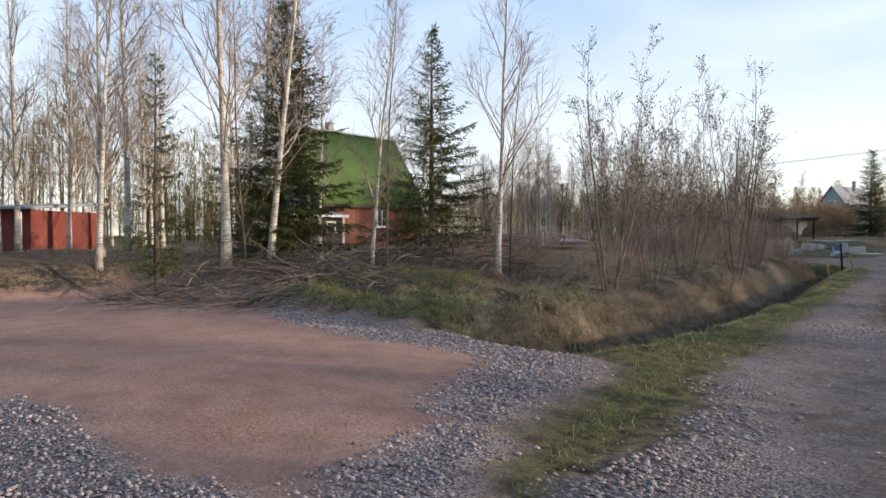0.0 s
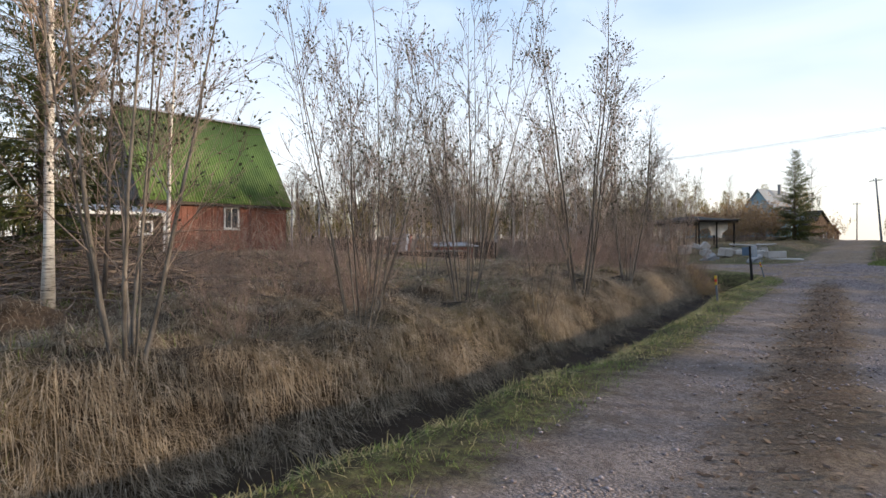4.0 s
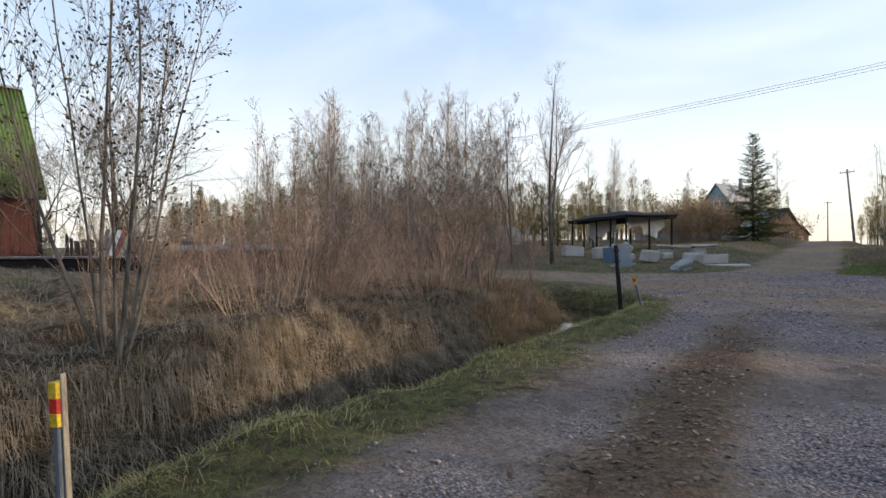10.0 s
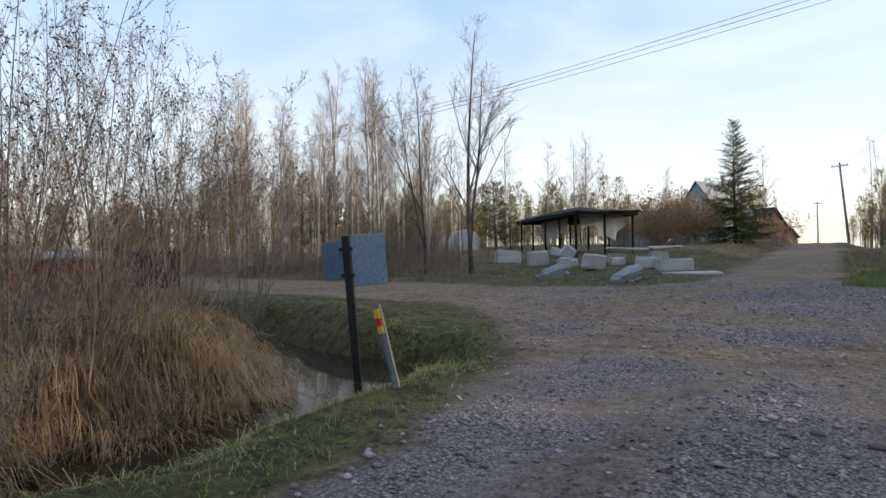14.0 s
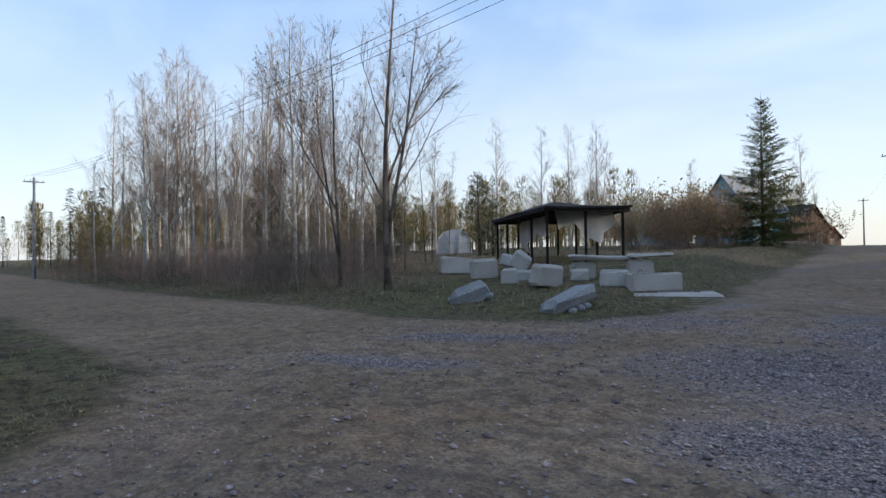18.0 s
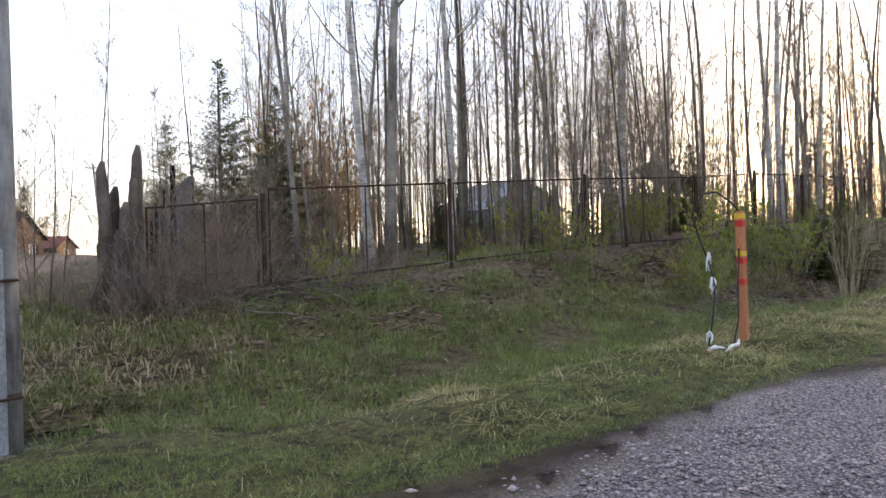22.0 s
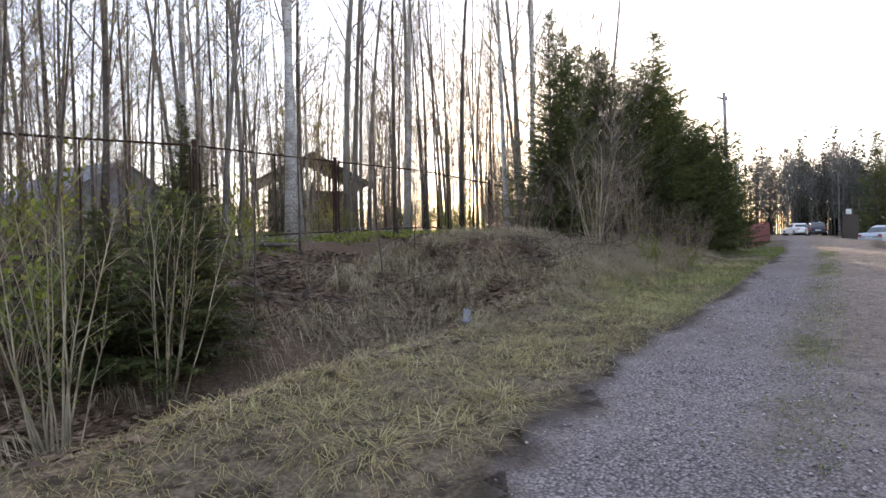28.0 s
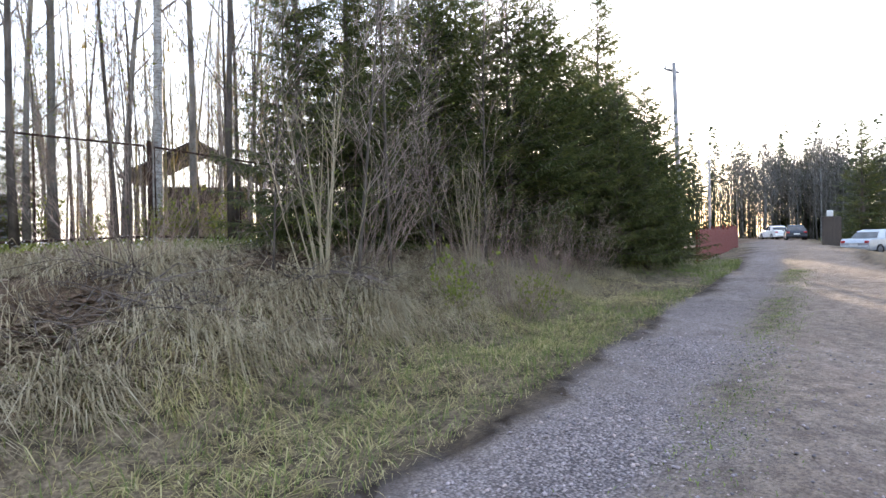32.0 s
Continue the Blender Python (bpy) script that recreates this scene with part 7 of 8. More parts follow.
# ---- stacked board wall and dead stump on the bank ----
lw = thing("board_wall", "leaning wall of stacked weathered horizontal boards", "fence", pose(0, 0, 0))
A_, B_ = Vector((0.3, 55.7, 0)), Vector((-2.0, 69.0, 0))
for k in range(17):
    for s in range(3):
        t0, t1 = s / 3, (s + 1) / 3
        zt = gz(A_.x, A_.y) + 0.05 + k * 0.18
        if k > 12 + 3 * (1 - t0):
            continue
        a, b = A_.lerp(B_, t0 + 0.002), A_.lerp(B_, t1 - 0.002)
        lean = 0.35 * (k / 16) ** 1.5
        part("board", Geo().rod((a.x + lean + 0.03 * ((k + s) % 2), a.y, zt + 0.06 * t0), (b.x + lean * 0.6 + 0.03 * (k % 3), b.y, zt + 0.06 * t1), 0.105, 6), M_GREYBOARD, lw)
for t in (0.0, 0.33, 0.66, 1.0):
    p = A_.lerp(B_, t)
    part("post", Geo().tube([(p.x - 0.16, p.y, gz(p.x, p.y) - 0.2), (p.x - 0.1, p.y, gz(p.x, p.y) + 3.1 - 0.4 * t)], [0.09, 0.07], 7), M_CHAR, lw)
stp = thing("dead_stump", "broken dark rotten tree stump with splintered top", "stump", pose(-0.2, 50.5, gz(-0.2, 50.5) - 0.1))
stp.scale = (1.35, 1.35, 1.12)
_rng = random.Random(15)
for k in range(11):
    w = k * 0.571
    hh = (2.75, 2.3, 1.9, 1.5, 2.1, 1.2, 1.7, 2.45, 1.35, 1.8, 2.2)[k]
    cx, cy = 0.19 * math.cos(w), 0.19 * math.sin(w)
    lx, ly = _rng.uniform(-0.09, 0.05), _rng.uniform(-0.05, 0.05)
    part("splinter", Geo().tube([(cx * 1.5, cy * 1.5, 0), (cx, cy, hh * 0.3), (cx + lx * 0.5, cy + ly * 0.5, hh * 0.7), (cx + lx, cy + ly, hh * 0.93), (cx + lx + 0.02, cy + ly, hh)], [0.15, 0.105, 0.085, 0.065, 0.03], 7), M_DARKBARK, stp, smooth=True)
for k, (px, py, s) in enumerate(((-0.75, 50.25, 0.5), (-0.35, 49.95, 0.42), (0.25, 49.95, 0.55), (0.7, 50.1, 0.5), (1.2, 50.3, 0.55), (1.7, 50.5, 0.5))):
    plant(THICKET[k % 2], px, py, s, 57 * k, label="dark leafless brush crowding the rotten stump")
for k, (px, py) in enumerate(((0.4, 50.9), (1.0, 51.4), (1.6, 51.2), (2.2, 52.2), (1.8, 53))):
    plant(THICKET[k % 2], px, py, 0.9)
    if k % 2:
        plant(WILLOW[k % 3], px, py + 0.6, 0.75)

# ---- wire fence with rusty frames ----
fence_pts = [(0.1, 50.65), (2.35, 51.0), (6.9, 52.2), (11.5, 53.2), (15.87, 53.55), (20.4, 55.4), (24.8, 57.0), (29.2, 58.4), (33.8, 59.6), (38.0, 60.8)]
wf = thing("wire_fence", "rusty iron frame fence panels with wire netting along the wood", "fence", pose(0, 0, 0))
for i, (a, b) in enumerate(zip(fence_pts, fence_pts[1:])):
    za_, zb_ = gz(*a) + (0.05 if i else -0.1), gz(*b) + 0.05
    hh = 2.1 if i else 1.9
    for (x, y), z in ((a, za_), (b, zb_)) if i == 0 else ((b, zb_),):
        part("post", Geo().rod((x, y, z - 0.3), (x, y, z + hh + 0.12), 0.05, 8), M_RUST, wf)
    ax, bx = Vector((*a, za_)), Vector((*b, zb_))
    d = (bx - ax).normalized() * 0.12
    p0, p1 = ax + d, bx - d
    u = Vector((0, 0, hh))
    low = Vector((0, 0, 0.12))
    pn = part("panel", Geo().tube([p0 + low, p1 + low, p1 + u, p0 + u, p0 + low], [0.026] * 5, 5), M_RUST, wf)
    midp = p0.lerp(p1, 0.5)
    part("mid_bar", Geo().rod(midp + low, midp + u, 0.018, 5), M_RUST, pn)
    g = Geo()
    wdt = (p1 - p0).length
    step = 0.16
    n = int((wdt + hh) / step)
    dirx = (p1 - p0).normalized()
    for k in range(n):
        o = k * step
        s0, t0 = (o, 0.12) if o < wdt else (wdt, 0.12 + o - wdt)
        s1, t1 = (0, 0.12 + o) if o < hh - 0.12 else (o - (hh - 0.12), hh)
        if s1 < wdt and t0 < hh:
            qa, qb = p0 + dirx * s0 + Vector((0, 0, t0)), p0 + dirx * s1 + Vector((0, 0, t1))
            g.tube([qa, qb], [0.0022] * 2, 3, False)
            qa2, qb2 = p0 + dirx * (wdt - s0) + Vector((0, 0, t0)), p0 + dirx * (wdt - s1) + Vector((0, 0, t1))
            g.tube([qa2, qb2], [0.0022] * 2, 3, False)
    nt = part("netting", g, M_RUST, pn)
    nt["kind"] = "stuff"

# ---- the wood behind the fence ----
plant(ASPEN[5], 5.4, 54.75, 1.0, 30, tilt=(0, -3), label="leaning birch with bright white flaking bark")
plant(ASPEN[2], 5.9, 54.5, 1.0, 10, label="thick straight grey aspen trunk")
plant(ASPEN[5], 8.15, 55.5, 1.0, 110)
_rng = random.Random(21)
spots_ = []
for k in range(900):
    px, py = _rng.uniform(2.5, 46), _rng.uniform(53.5, 92)
    off = float(b_off(px, py))
    if off < 9.2 or (27 < px < 37 and 63 < py < 76) or (20 < px < 31 and 82 < py < 92):
        continue
    if px < 10 and py < 57.5:
        continue
    if any((px - a) ** 2 + (py - b) ** 2 < (1.0 + 0.02 * off) ** 2 for a, b in spots_):
        continue
    spots_.append((px, py))
    if len(spots_) > 250:
        break
for k, (px, py) in enumerate(spots_):
    pr = ASPEN[(1, 3, 4, 0, 3, 3, 4, 1, 4, 3, 5, 0)[k % 12]]
    plant(pr, px, py, _rng.uniform(0.8, 1.15), _rng.uniform(0, 360), tilt=(_rng.uniform(-1.5, 1.5), _rng.uniform(-1.5, 1.5)), group="trees of the wood behind the fence")
for k in range(130):
    px, py = _rng.uniform(3, 46), _rng.uniform(52.5, 74)
    if float(b_off(px, py)) > 8.6:
        plant(SAPLING[k % 3], px, py, _rng.uniform(0.7, 1.2), _rng.uniform(0, 360), tilt=(_rng.uniform(-3, 3), _rng.uniform(-3, 3)), group="saplings in the wood behind the fence")
for k, (px, py, s) in enumerate(((30.2, 51.9, 0.9), (31.2, 52.4, 0.8), (32.4, 52.6, 0.9), (28.9, 52.0, 0.6), (34.4, 53.2, 0.8), (21.0, 51.8, 0.45), (23.5, 53.0, 0.6), (19.8, 51.2, 0.5), (25.2, 54.0, 0.7))):
    plant(SAPLING[k % 3], px, py, s, label="thin bare sapling standing on the bank")
for k in range(16):
    px, py = _rng.uniform(4, 30), _rng.uniform(60, 85)
    if float(b_off(px, py)) > 12:
        plant(SPRUCE[k % 3], px, py, _rng.uniform(0.3, 0.6), group="understorey spruces")
for k in range(75):
    px, py = _rng.uniform(0, 44), _rng.uniform(50, 74)
    if float(b_off(px, py)) > 7.2:
        plant(LEAFY[k % 2], px, py, _rng.uniform(0.5, 1.0), group="leafing shrubs in the wood")
for px, py, s in ((13.4, 50.4, 1.0), (14.2, 51.0, 1.1), (15.4, 50.0, 1.0), (12.2, 49.8, 0.7), (16.8, 50.6, 0.9), (22.0, 57.0, 0.6), (25.5, 57.5, 0.5), (11.9, 48.9, 0.75), (12.6, 49.6, 0.6), (14.6, 53.9, 0.9), (17.6, 55.0, 1.0), (16.2, 51.6, 0.8), (19.4, 54.6, 0.8), (10.4, 51.2, 0.6), (13.0, 54.6, 0.8), (15.8, 55.6, 1.0), (20.6, 53.6, 0.7)):
    plant(LEAFY[int(px * 10) % 2], px, py, s)
for px, py, s in ((15.6, 48.4, 0.62), (17.0, 49.4, 0.8), (18.2, 50.0, 0.75)):
    plant(SUCKER[int(px * 10) % 2], px, py, s)
for px, py, s in ((18.4, 50.5, 0.27), (17.6, 50.6, 0.24), (18.9, 51.0, 0.25)):
    plant(SPRUCE[2], px, py, s, sx=1.7, label="low bushy dark spruce in the hollow")
cottage("house", "pale blue-grey house half hidden behind the trees", 25.5, 84.0, 1.9, 20, 9.0, 7.0, 3.0, 5.6, M_PALEBOARD, M_GREYROOF, ((1.0, 1.6), (-2.0, 1.6)), False)
gzb = thing("gazebo", "dark open timber pavilion with a gabled roof and railing", "gazebo", pose(40.2, 86.0, gz(40.2, 86.0) + 0.1, 0, 0, -25))
gzb.scale = (1.7, 1.7, 2.0)
for sx in (-2.0, 0, 2.0):
    for sy in (0, 3.2):
        part("post", Geo().box((sx, sy, 1.15), (0.13, 0.13, 2.5), bev=0.015), M_DARKBOARD, gzb)
for s in (-1, 1):
    part("roof_slope", Geo().box((s * 1.35, 1.6, 2.95), (3.1, 4.6, 0.1), ry=s * 24, bev=0.02), M_DARKROOF, gzb)
part("back_wall", Geo().box((0, 3.3, 1.1), (4.2, 0.08, 2.4)), M_DARKBOARD, gzb)
for zz in (0.35, 0.6, 0.85):
    part("rail", Geo().box((0, -0.02, zz), (4.0, 0.05, 0.1), bev=0.01), M_GREYBOARD, gzb)
lg = thing("fallen_log", "mossy fallen trunk lying on the bank", "log", pose(21.6, 55.2, gz(21.6, 55.2) + 0.05, 0, 0, 15))
part("trunk", Geo().tube([(-2.4, 0, 0.05), (0, 0.1, 0.08), (2.6, 0, 0.0)], [0.065, 0.06, 0.045], 8), M_DARKBARK, lg, smooth=True)
for k in range(3):
    part("branch_stub", Geo().rod((-1 + k, 0.05, 0.1), (-0.8 + k, 0.2, 0.45), 0.02, 5, 0.01), M_DARKBARK, lg)
brush_pile(19.2, 52.0, 2.2, 1.4, 0.4, 60, 11, "scattered dead branches over fallen leaves on the slope", 20, 0.6)
brush_pile(27.0, 51.4, 0.9, 0.7, 0.4, 60, 12, "tangle of dry stalks and dead branches", 20, 0.4)
brush_pile(5.6, 54.5, 3.0, 1.2, 0.7, 60, 13, "cut branches heaped behind the fence", 10)

# leaf litter on the bank
_l = scatter(200000, -3, 36, 44, 60, lambda x, y: np.interp(b_off(x, y), [2.3, 4.2, 8.0, 9.8], [0, 1, 1, 0]) * np.interp(x, [9, 16], [0.3, 1]), 31, 0.2, 0.6)
rs0 = np.random.RandomState(3)
n0 = len(_l)
sz = 0.03 + 0.055 * rs0.rand(n0)
an = rs0.rand(n0) * 6.28
pz_ = height(_l[:, 0], _l[:, 1]) + 0.02
base0 = np.column_stack([_l, pz_])
dx0 = np.column_stack([np.cos(an), np.sin(an), rs0.uniform(-0.3, 0.4, n0)]) * sz[:, None]
dy0 = np.column_stack([-np.sin(an), np.cos(an), rs0.uniform(-0.4, 0.4, n0)]) * sz[:, None] * 0.6
lv = np.stack([base0 - dx0, base0 + dy0, base0 + dx0, base0 - dy0], 1).reshape(-1, 3)
lme = fast_mesh("leaf_litter", lv, (np.arange(n0)[:, None] * 4 + np.arange(4)[None]))
lme.materials.append(M_LEAFLITTER)
tagged(new("leaf_litter", lme), "brown fallen leaves scattered on the bank", "leaves", kind="stuff")

_l2 = scatter(60000, -7, 5, 2, 32, lambda x, y: grid_at(strip_a, x, y), 33)
rs1 = np.random.RandomState(8)
n1 = len(_l2)
s1_ = (0.012 + 0.028 * rs1.rand(n1))[:, None]
a1 = rs1.rand(n1) * 6.28
b1 = np.column_stack([_l2, height(_l2[:, 0], _l2[:, 1]) + 0.012])
u1 = np.column_stack([np.cos(a1), np.sin(a1), rs1.uniform(-0.2, 0.5, n1)]) * s1_
v1 = np.column_stack([-np.sin(a1), np.cos(a1), rs1.uniform(-0.4, 0.4, n1)]) * s1_ * 0.6
lme = fast_mesh("leaf_litter", np.stack([b1 - u1, b1 + v1, b1 + u1, b1 - v1], 1).reshape(-1, 3), (np.arange(n1)[:, None] * 4 + np.arange(4)[None]))
lme.materials.append(M_LEAFLITTER)
tagged(new("leaf_litter", lme), "trodden brown leaves on the middle strip of the road", "leaves", kind="stuff")

_rng = random.Random(91)
for k in range(18):
    px, py = _rng.uniform(-5.2, -0.8), _rng.uniform(46.2, 56)
    if float(road_dist(px, py)) > 0.8:
        plant(THICKET[k % 2], px, py, _rng.uniform(0.22, 0.42), _rng.uniform(0, 360), label="low dark brush on the roadside bank")

brush_pile(0.7, 50.5, 1.3, 0.6, 0.9, 90, 18, "dense dark dead brush round the rotten stump", 10, 0.55)
brush_pile(2.6, 50.9, 1.4, 0.5, 0.7, 70, 19, "dark dead brush against the wire fence", 10, 0.5)
for k, (px, py, s) in enumerate(((-1.3, 50.3, 0.6), (-0.8, 51.6, 0.7), (-1.9, 51.4, 0.55), (0.6, 51.2, 0.6), (1.4, 51.4, 0.5), (2.2, 51.2, 0.55), (3.2, 51.4, 0.5))):
    plant(SAPLING[k % 3], px, py, s, label="thin sapling with opening buds near the stump")
for k, px, py, s in ((1, -1.31, 55.12, 0.72), (0, -2.0, 53.95, 0.6), (2, -2.24, 52.85, 0.85), (1, 0.45, 60.6, 1.12)):
    plant(SAPLING[k], px, py, s, label="slender bare sapling with opening buds on the bank")
for px, py, s in ((4.91, 68.28, 2.5), (2.8, 70.42, 1.9), (6.6, 70.5, 2.1)):
    plant(BUSH, px, py, s, sx=0.5, label="tall yellowing tree with opening catkins in the wood")

_rng = random.Random(92)
for k in range(46):
    px, py = _rng.uniform(14, 42), _rng.uniform(60, 74)
    if float(b_off(px, py)) > 10.5:
        plant(THICKET[k % 2] if k % 3 else LEAFY[k % 2], px, py, _rng.uniform(0.7, 1.15), _rng.uniform(0, 360), group="undergrowth deeper in the wood")

# white-flowering herbs, an old plank and brush on the bank
_fl = scatter(5000, 20, 36, 55, 66, lambda x, y: (b_off(x, y) > 7.5) * (b_off(x, y) < 13) * 1.0, 61, 0.35, 0.5)
blades("herbs", "low bright-green herbs on the forest floor", np.repeat(_fl, 7, 0) + np.random.RandomState(5).uniform(-0.12, 0.12, (len(_fl) * 7, 2)), 0.16, 0.022, 1.2, M_BUD, 62, "herbs")
_rw = np.random.RandomState(6)
_fw = _fl[_rw.rand(len(_fl)) < 0.5]
_fc = np.column_stack([_fw, height(_fw[:, 0], _fw[:, 1]) + _rw.uniform(0.12, 0.2, len(_fw))])
_fa = _rw.rand(len(_fw)) * 6.28
_fd = np.column_stack([np.cos(_fa), np.sin(_fa), _rw.uniform(-0.4, 0.4, len(_fw))]) * 0.018
_fe = np.column_stack([-np.sin(_fa), np.cos(_fa), _rw.uniform(0.2, 0.9, len(_fw))]) * 0.016
_fv = np.stack([_fc - _fd, _fc + _fe, _fc + _fd, _fc - _fe], 1).reshape(-1, 3)
_fm = fast_mesh("flowers", _fv, np.arange(len(_fw))[:, None] * 4 + np.arange(4)[None])
_fm.materials.append(M_WHITEPAINT)
tagged(new("flowers", _fm), "small white spring flowers among the herbs", "flowers", kind="stuff")
pk = thing("old_plank", "dark blue-grey weathered plank lying on fallen leaves", "plank", pose(23.3, 50.2, gz(23.3, 50.2) + 0.05, 0, -8, 45))
part("plank", Geo().box((0, 0, 0), (0.9, 0.13, 0.035), bev=0.006), M_STAKE, pk)
part("nail", Geo().rod((0.38, 0.02, 0), (0.38, 0.02, 0.06), 0.004, 6), M_RUST, pk)
brush_pile(29.6, 51.6, 1.1, 0.7, 0.5, 50, 14, "heap of dry grey stalks under the pale shrub", 20, 0.45)
brush_pile(22.4, 51.6, 2.4, 1.0, 0.25, 50, 15, "dead sticks lying over brown fallen leaves", 30, 0.5)
brush_pile(12.5, 48.4, 2.2, 0.9, 0.3, 60, 16, "dead stalks and sticks in the hollow", 15, 0.45)
brush_pile(3.0, 50.4, 2.2, 0.8, 0.5, 70, 17, "tangle of dark cut branches at the fence foot", 10)
for k, (px, py, s) in enumerate(((-20.5, 79.5, 1.45), (-21.8, 77.5, 1.3), (-19.6, 82, 1.45), (-22.8, 80.5, 1.4), (-18.6, 78.5, 1.1), (-24.0, 77.0, 1.3), (-20.8, 75.5, 0.9), (-26.5, 82, 1.2), (-24.5, 84, 1.4), (-22.5, 87, 1.5), (-29.5, 84, 0.9), (-14.5, 88, 1.0))):
    plant(BUSH, px, py, s, label="dense orange-brown twiggy bush beside the north road")
for k, (px, py, s) in enumerate(((1.8, 51.6, 0.55), (3.6, 52.2, 0.6), (5.2, 52.4, 0.5), (8.4, 52.2, 0.4), (10.2, 52.0, 0.45), (4.4, 50.8, 0.35))):
    plant(THICKET[k % 2], px, py, s, label="dark leafless brush along the wire fence")

# ---- conifers and shrubs at the end of the lane ----
for px, py, k, s, w in ((30.2, 53.6, 2, 0.8, 0.75), (31.6, 54.2, 2, 0.78, 0.9), (33.0, 54.9, 0, 0.85, 1.0), (34.5, 54.8, 3, 0.95, 0.9), (36.6, 54.4, 3, 0.98, 1.0), (38.8, 54.9, 3, 1.05, 1.0), (41.0, 55.4, 3, 0.95, 1.05), (43.0, 55.8, 3, 0.9, 1.1), (37.5, 56.8, 3, 1.15, 1.0), (41.5, 57.4, 3, 1.1, 1.0), (45.2, 56.2, 3, 0.85, 1.2), (47.4, 56.6, 3, 0.72, 1.2), (49.2, 57.2, 3, 0.6, 1.2), (43.4, 54.3, 3, 0.88, 0.9), (46.0, 54.9, 3, 0.62, 1.05), (41.0, 53.9, 3, 0.8, 0.8), (35.2, 56.2, 2, 0.9, 1.0)):
    plant(SPRUCE[k], px, py, s, sx=w, group="dark conifers beside the lane")
plant(SPRUCE[2], 57.0, 64.6, 1.85, label="tall spruce towering behind the conifers")
for px, py, s in ((29.4, 51.5, 0.9), (33.8, 53.0, 0.75)):
    plant(SUCKER[int(px * 10) % 2], px, py, s)
for k, (px, py, s) in enumerate(((35.0, 52.8, 0.8), (36.5, 52.9, 0.75), (38.2, 53.4, 0.7), (34.0, 53.4, 0.8), (30.8, 53.0, 1.0), (33.0, 51.2, 0.6), (27.2, 52.4, 0.7))):
    plant(THICKET[k % 2], px, py, s)
plant(LEAFY[1], 31.5, 51.0, 0.6)
plant(LEAFY[0], 33.2, 50.9, 0.55)
board_fence("lane_fence", "dark red board fence at the end of the lane", (48.8, 54.9), (66.2, 59.9), 1.35, M_DARKRED, 0.3, 31)
gt = thing("gate_pillar", "dark brown gate panel with a pale lamp", "gate", pose(69.9, 55.4, gz(69.9, 55.4)))
part("panel", Geo().box((0, 0, 0.8), (1.8, 0.1, 2.0), rz=-20, bev=0.01), M_DARKBOARD, gt)
part("lamp_box", Geo().box((-0.4, 0, 2.0), (0.35, 0.3, 0.4), bev=0.03), M_WHITEPAINT, gt)


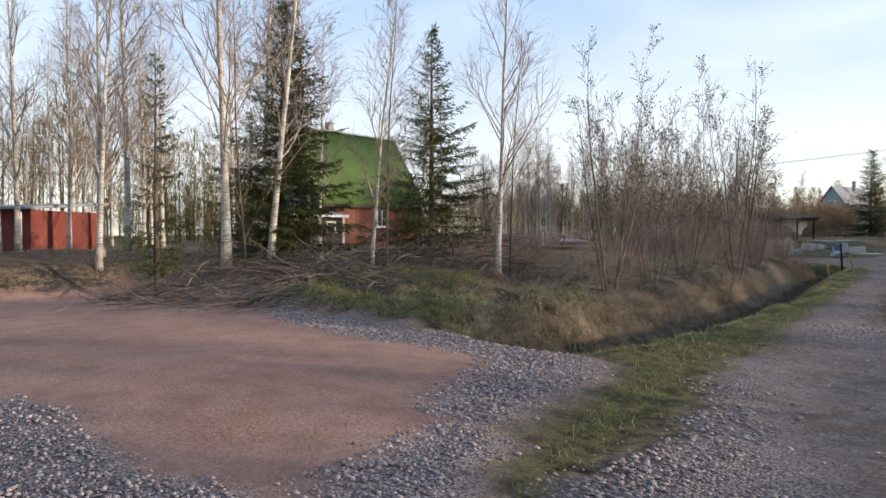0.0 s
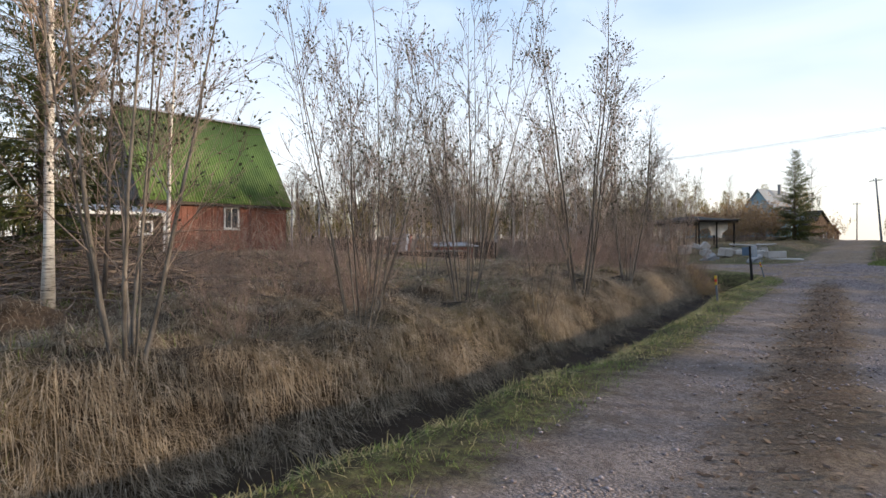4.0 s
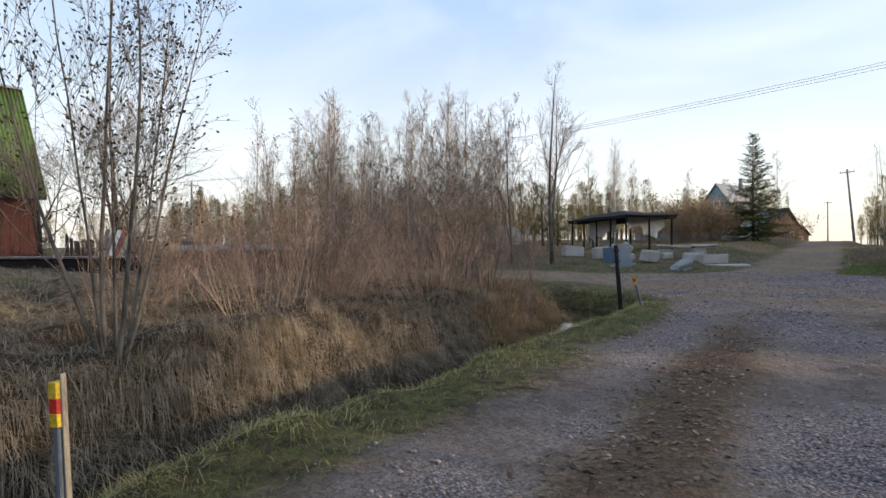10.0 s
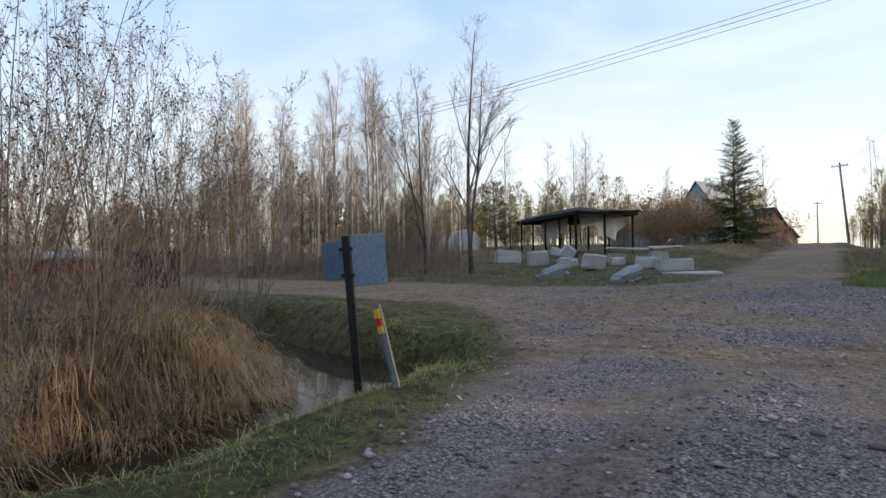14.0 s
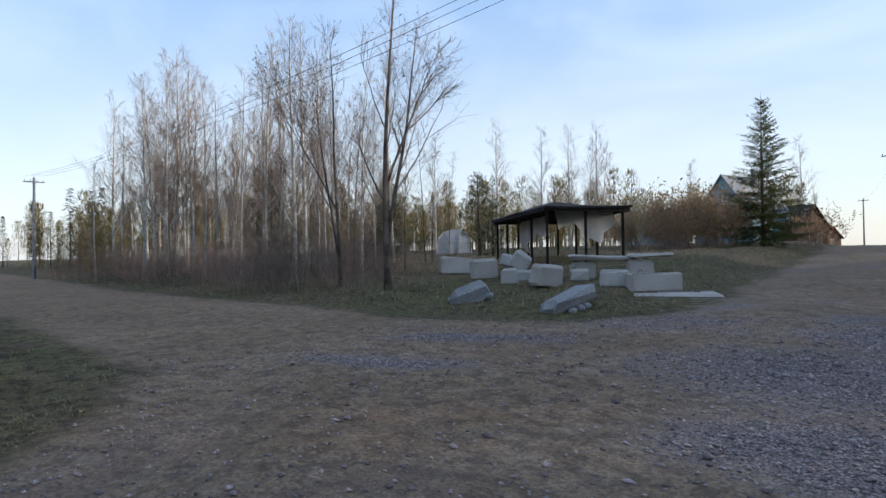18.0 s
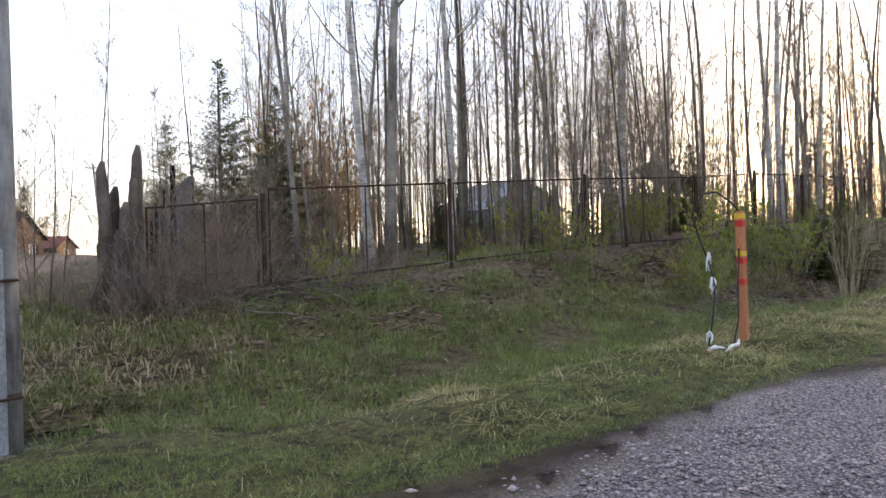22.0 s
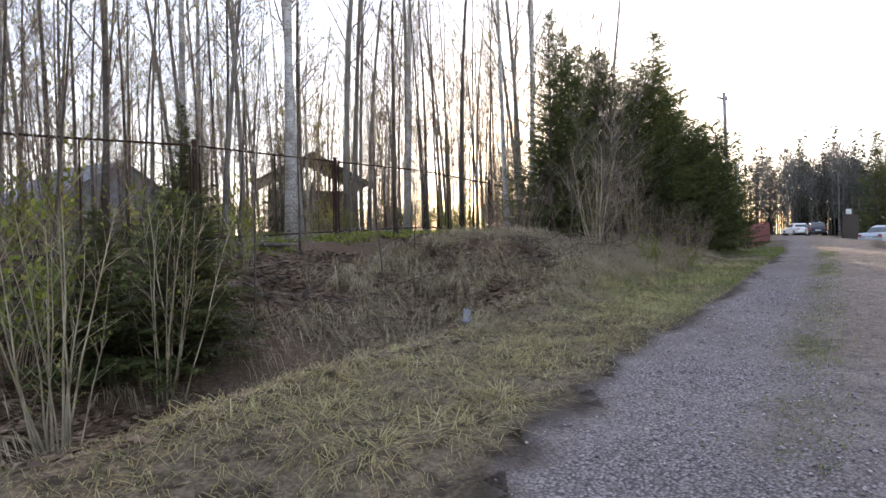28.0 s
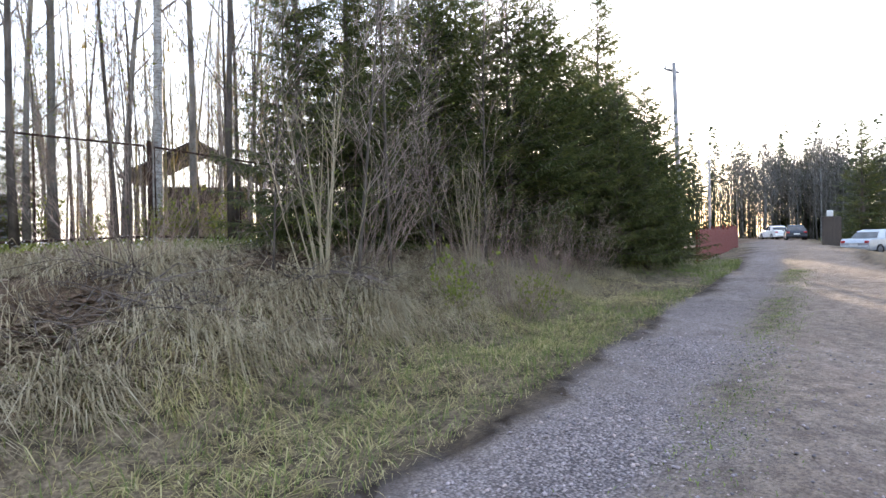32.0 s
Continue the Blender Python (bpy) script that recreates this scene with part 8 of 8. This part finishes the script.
def car(x, y, rz, paint, label, L=4.5, W=1.74, H=1.45, estate=False):
    """A parked car: body, cabin, windows, wheels, lamps; its nose along local +x."""
    c_ = thing("car", label, "car", pose(x, y, gz(x, y), 0, 0, rz))
    h = L / 2

    def loft(out, w0, w1, z_mid):
        n = len(out)
        vs = []
        for s in (-1, 1):
            for px, pz0 in out:
                t = max(0.0, min(1.0, (pz0 - z_mid) / (H - z_mid)))
                vs.append(Vector((px, s * (w0 + (w1 - w0) * t) / 2, pz0)))
        fs = [tuple(range(n)), tuple(range(2 * n - 1, n - 1, -1))] + [(i, n + i, n + (i + 1) % n, (i + 1) % n) for i in range(n)]
        return Geo().add(vs, fs)

    body = loft([(-h, 0.35), (-h + 0.05, 0.25), (h - 0.1, 0.22), (h, 0.4), (h - 0.03, 0.62), (h - 0.35, 0.76), (h - 1.15, 0.9), (-h + 0.75, 0.95), (-h + 0.08, 0.92), (-h, 0.7)], W, W - 0.04, 0.9)
    bo = part("body", body, paint, c_)
    bv = bo.modifiers.new("round", "BEVEL")
    bv.width, bv.segments = 0.06, 2
    rear = -h + (0.15 if estate else 0.75)
    cab_out = [(h - 1.25, 0.88), (h - 1.95, H - 0.08), (h - 2.3, H), (rear + 0.75, H), (rear + 0.35, H - 0.1), (rear, 0.93)]
    cb = part("cabin", loft(cab_out, W - 0.1, W - 0.5, 0.9), paint, c_)
    bv = cb.modifiers.new("round", "BEVEL")
    bv.width, bv.segments = 0.05, 2
    for s in (-1, 1):
        def side(px, pz0):
            t = (pz0 - 0.9) / (H - 0.9)
            return Vector((px, s * ((W - 0.1) * (1 - t) + (W - 0.5) * t) / 2 + s * 0.012, pz0))
        for a0, a1, b0, b1 in ((h - 1.5, h - 2.35, h - 2.02, h - 2.4), (h - 2.45, rear + 0.62, h - 2.48, rear + 0.85)):
            q = [side(a0, 0.96), side(a1, 0.96), side(b1, H - 0.1), side(b0, H - 0.1)]
            part("side_window", Geo().add(q, [(0, 1, 2, 3)]), M_GLASS, c_)
        for wx_ in (h - 0.85, -h + 0.85):
            wh = part("wheel", Geo().tube([(wx_, s * (W / 2 - 0.2), 0.31), (wx_, s * (W / 2 + 0.01), 0.31)], [0.31, 0.31], 20), M_TYRE, c_)
            part("rim", Geo().tube([(wx_, s * (W / 2 - 0.02), 0.31), (wx_, s * (W / 2 + 0.025), 0.31)], [0.2, 0.18], 14), M_RIM, wh)
        part("tail_lamp", Geo().box((-h + 0.02, s * (W / 2 - 0.17), 0.75), (0.06, 0.26, 0.15), bev=0.02), M_LAMPRED, c_)
        part("headlight", Geo().box((h - 0.08, s * (W / 2 - 0.25), 0.62), (0.08, 0.34, 0.13), bev=0.02), M_RIM, c_)
        part("mirror", Geo().box((h - 1.5, s * (W / 2 + 0.07), 0.98), (0.12, 0.16, 0.11), bev=0.03), paint, c_)
    yw = (W - 0.42) / 2
    for (xa, za), (xb, zb2) in (((rear - 0.012, 0.98), (rear + 0.33, H - 0.13)), ((h - 1.28, 0.93), (h - 1.94, H - 0.12))):
        part("screen", Geo().add([Vector((xa, -yw - 0.1, za)), Vector((xa, yw + 0.1, za)), Vector((xb, yw - 0.03, zb2)), Vector((xb, -yw + 0.03, zb2))], [(0, 1, 2, 3)]), M_GLASS, c_)
    part("bumper", Geo().box((-h - 0.02, 0, 0.42), (0.1, W - 0.1, 0.22), bev=0.04), paint, c_)
    part("number_plate", Geo().box((-h - 0.075, 0, 0.6), (0.02, 0.5, 0.11)), M_WHITEPAINT, c_)
    return c_


car(68.2, 52.4, -25, M_SILVER, "silver saloon car parked beside the lane", 4.6, 1.78, 1.48)
car(88.7, 63.0, 20, M_CARDARK, "dark car parked at the end of the lane", 4.4, 1.74, 1.45)
car(95.0, 66.8, 40, M_CARWHITE, "white car parked at the end of the lane", 4.3, 1.72, 1.45)
for px, py, k, s in ((76.0, 55.0, 0, 1.25), (80.0, 52.5, 2, 1.1), (73.5, 50.8, 1, 1.3), (84.0, 56.5, 1, 1.2)):
    plant(SPRUCE[k], px, py, s)
plant(SPRUCE[2], -3.8, 91.0, 1.35)
plant(SPRUCE[0], 1.2, 62.5, 1.1, label="young spruce with brownish boughs above the board wall")
plant(SPRUCE[0], 3.2, 60.8, 0.9)
for k, (px, py, s) in enumerate(((-0.6, 76.6, 0.9), (-2.5, 82, 0.7), (-4.2, 86, 0.75), (-5.0, 96, 0.8), (-6.8, 104, 0.8), (-8.5, 112, 0.8), (0.5, 88, 0.9), (1.5, 80, 0.9), (-10, 120, 0.9), (2.2, 70, 0.85))):
    plant(ASPEN[(3, 4, 1)[k % 3]], px, py, s)
for k in range(12):
    plant(WILLOW[k % 3], -3.4 - 0.12 * (k * 4) + _rng.uniform(-0.5, 1.5), 74 + k * 4, 0.8)


# ---- woods that close the place ----
def wood(name, label, spots, hmin, hmax, mat, seed, conif=False, per=130):
    """A far wood in one mesh: thin trunks and many small twigs or boughs."""
    rs = np.random.RandomState(seed)
    allv, allt, base_i = [], [], 0
    for (x, y) in spots:
        hh = hmin + (hmax - hmin) * rs.rand()
        z0 = float(height(x, y)) - 0.2
        w = hh * 0.15 * (0.8 + 0.5 * rs.rand())
        t = rs.rand(per) ** (0.8 if conif else 0.7)
        zz = z0 + hh * (0.06 + 0.94 * t if conif else 0.22 + 0.78 * t)
        prof = (1 - t) ** 0.8 + 0.03 if conif else np.sqrt(np.clip(np.sin(np.pi * np.clip(t * 0.85 + 0.12, 0, 1)), 0, 1))
        rad = w * prof * (0.35 + 0.65 * rs.rand(per))
        an_ = rs.rand(per) * 6.283
        cxy = np.column_stack([x + rad * np.cos(an_), y + rad * np.sin(an_)])
        ln = hh * (0.028 + 0.035 * rs.rand(per))
        if conif:
            tip = np.column_stack([np.cos(an_) * ln, np.sin(an_) * ln, -0.25 * ln])
            wd = ln * 0.30
        else:
            tip = np.column_stack([np.cos(an_) * ln * 0.5, np.sin(an_) * ln * 0.5, ln * 1.1])
            wd = 0.022 + 0.03 * ln
        sd = np.column_stack([-np.sin(an_), np.cos(an_), np.zeros(per)]) * np.reshape(wd, (-1, 1))
        p = np.column_stack([cxy, zz])
        v = np.stack([p - sd, p + sd, p + tip], 1).reshape(-1, 3)
        allv.append(v)
        allt.append(base_i + np.arange(per * 3).reshape(-1, 3))
        base_i += per * 3
        r0 = 0.05 + 0.006 * hh
        lean = rs.uniform(-0.03, 0.03, 2) * hh
        tv = np.array([(x + r0, y, z0), (x - r0 * 0.5, y + r0 * 0.87, z0), (x - r0 * 0.5, y - r0 * 0.87, z0), (x + lean[0], y + lean[1], z0 + hh)])
        allv.append(tv)
        allt.append(base_i + np.array([(0, 1, 3), (1, 2, 3), (2, 0, 3)]))
        base_i += 4
    me = fast_mesh(name, np.concatenate(allv), tris=np.concatenate(allt))
    me.materials.append(mat)
    return tagged(new(name, me), label, "wood", kind="stuff")


def ring_spots(n, az0, az1, d0, d1, seed, clear=None):
    rng = random.Random(seed)
    res = []
    while len(res) < n:
        a, d = radians(rng.uniform(az0, az1)), rng.uniform(d0, d1)
        x, y = -3 + d * math.sin(a), 32 + d * math.cos(a)
        if float(road_dist(x, y)) > 4 and not (clear and clear(x, y)):
            res.append((x, y))
    return res


near_house = lambda x, y: (-50 < x < -30 and 8 < y < 32) or (-40 < x < -14 and 90 < y < 112)  # noqa: E731
wood("far_wood", "distant ochre-brown bare wood on the horizon", ring_spots(640, -100, 15, 62, 130, 41, near_house), 5, 9.5, M_FARTWIG, 41, False, 430)
wood("far_wood", "low ochre scrub along the edge of the far wood", ring_spots(420, -100, 12, 58, 100, 51, near_house), 2.2, 4.6, M_FARTWIG, 51, False, 300)
wood("far_wood", "distant mixed conifers on the horizon", ring_spots(150, -100, 10, 75, 140, 42, near_house), 6, 10, M_FARDARK, 42, True, 420)
wood("far_wood", "dense grey forest closing the end of the lane", [(x, y) for x, y in ring_spots(900, 62, 84, 108, 150, 47)][:260], 8, 13, M_FARDARK, 47, True, 260)
wood("far_wood", "deep grey forest behind the lane", ring_spots(420, 48, 88, 108, 165, 43), 10, 17, M_FARDARK, 43, True, 150)
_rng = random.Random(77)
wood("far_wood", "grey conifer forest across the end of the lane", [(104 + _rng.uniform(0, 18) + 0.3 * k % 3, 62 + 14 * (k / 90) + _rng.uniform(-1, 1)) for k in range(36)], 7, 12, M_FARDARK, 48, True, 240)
# bare grey trees added to pale the lane's end as haze would
wood("far_wood", "added bare trees in haze grey across the end of the lane", [(100 + _rng.uniform(0, 14), 60 + 16 * (k / 70) + _rng.uniform(-1, 1)) for k in range(70)], 8, 12, M_FARHAZE, 49, False, 300)
wood("far_wood", "bare trunks of the deep wood", ring_spots(95, 5, 60, 58, 100, 44), 11, 16, M_FARTWIG, 44, False, 110)
wood("far_wood", "tall bare trees shading the first road", [(x, y) for x, y in ring_spots(900, 60, 175, 14, 75, 45) if x > 9 - 0.175 * y and x > 6 and y < 36 + 0.15 * x - 4][:130], 6, 9.5, M_FARTWIG, 45, False, 260)
wood("far_wood", "pale birch grove beyond the red shed", [(x, y) for x, y in ring_spots(600, -150, -95, 55, 95, 46) if x < -44][:130], 9, 13, M_FARTWIG, 46, False, 260)

for _p in (*BIRCH, *ASPEN, *ALDER, *SAPLING, WTREE, BUSH, APPLE, *WILLOW, *THICKET, *SUCKER, *LEAFY, *SPRUCE, PINE):
    drop_proto(_p)
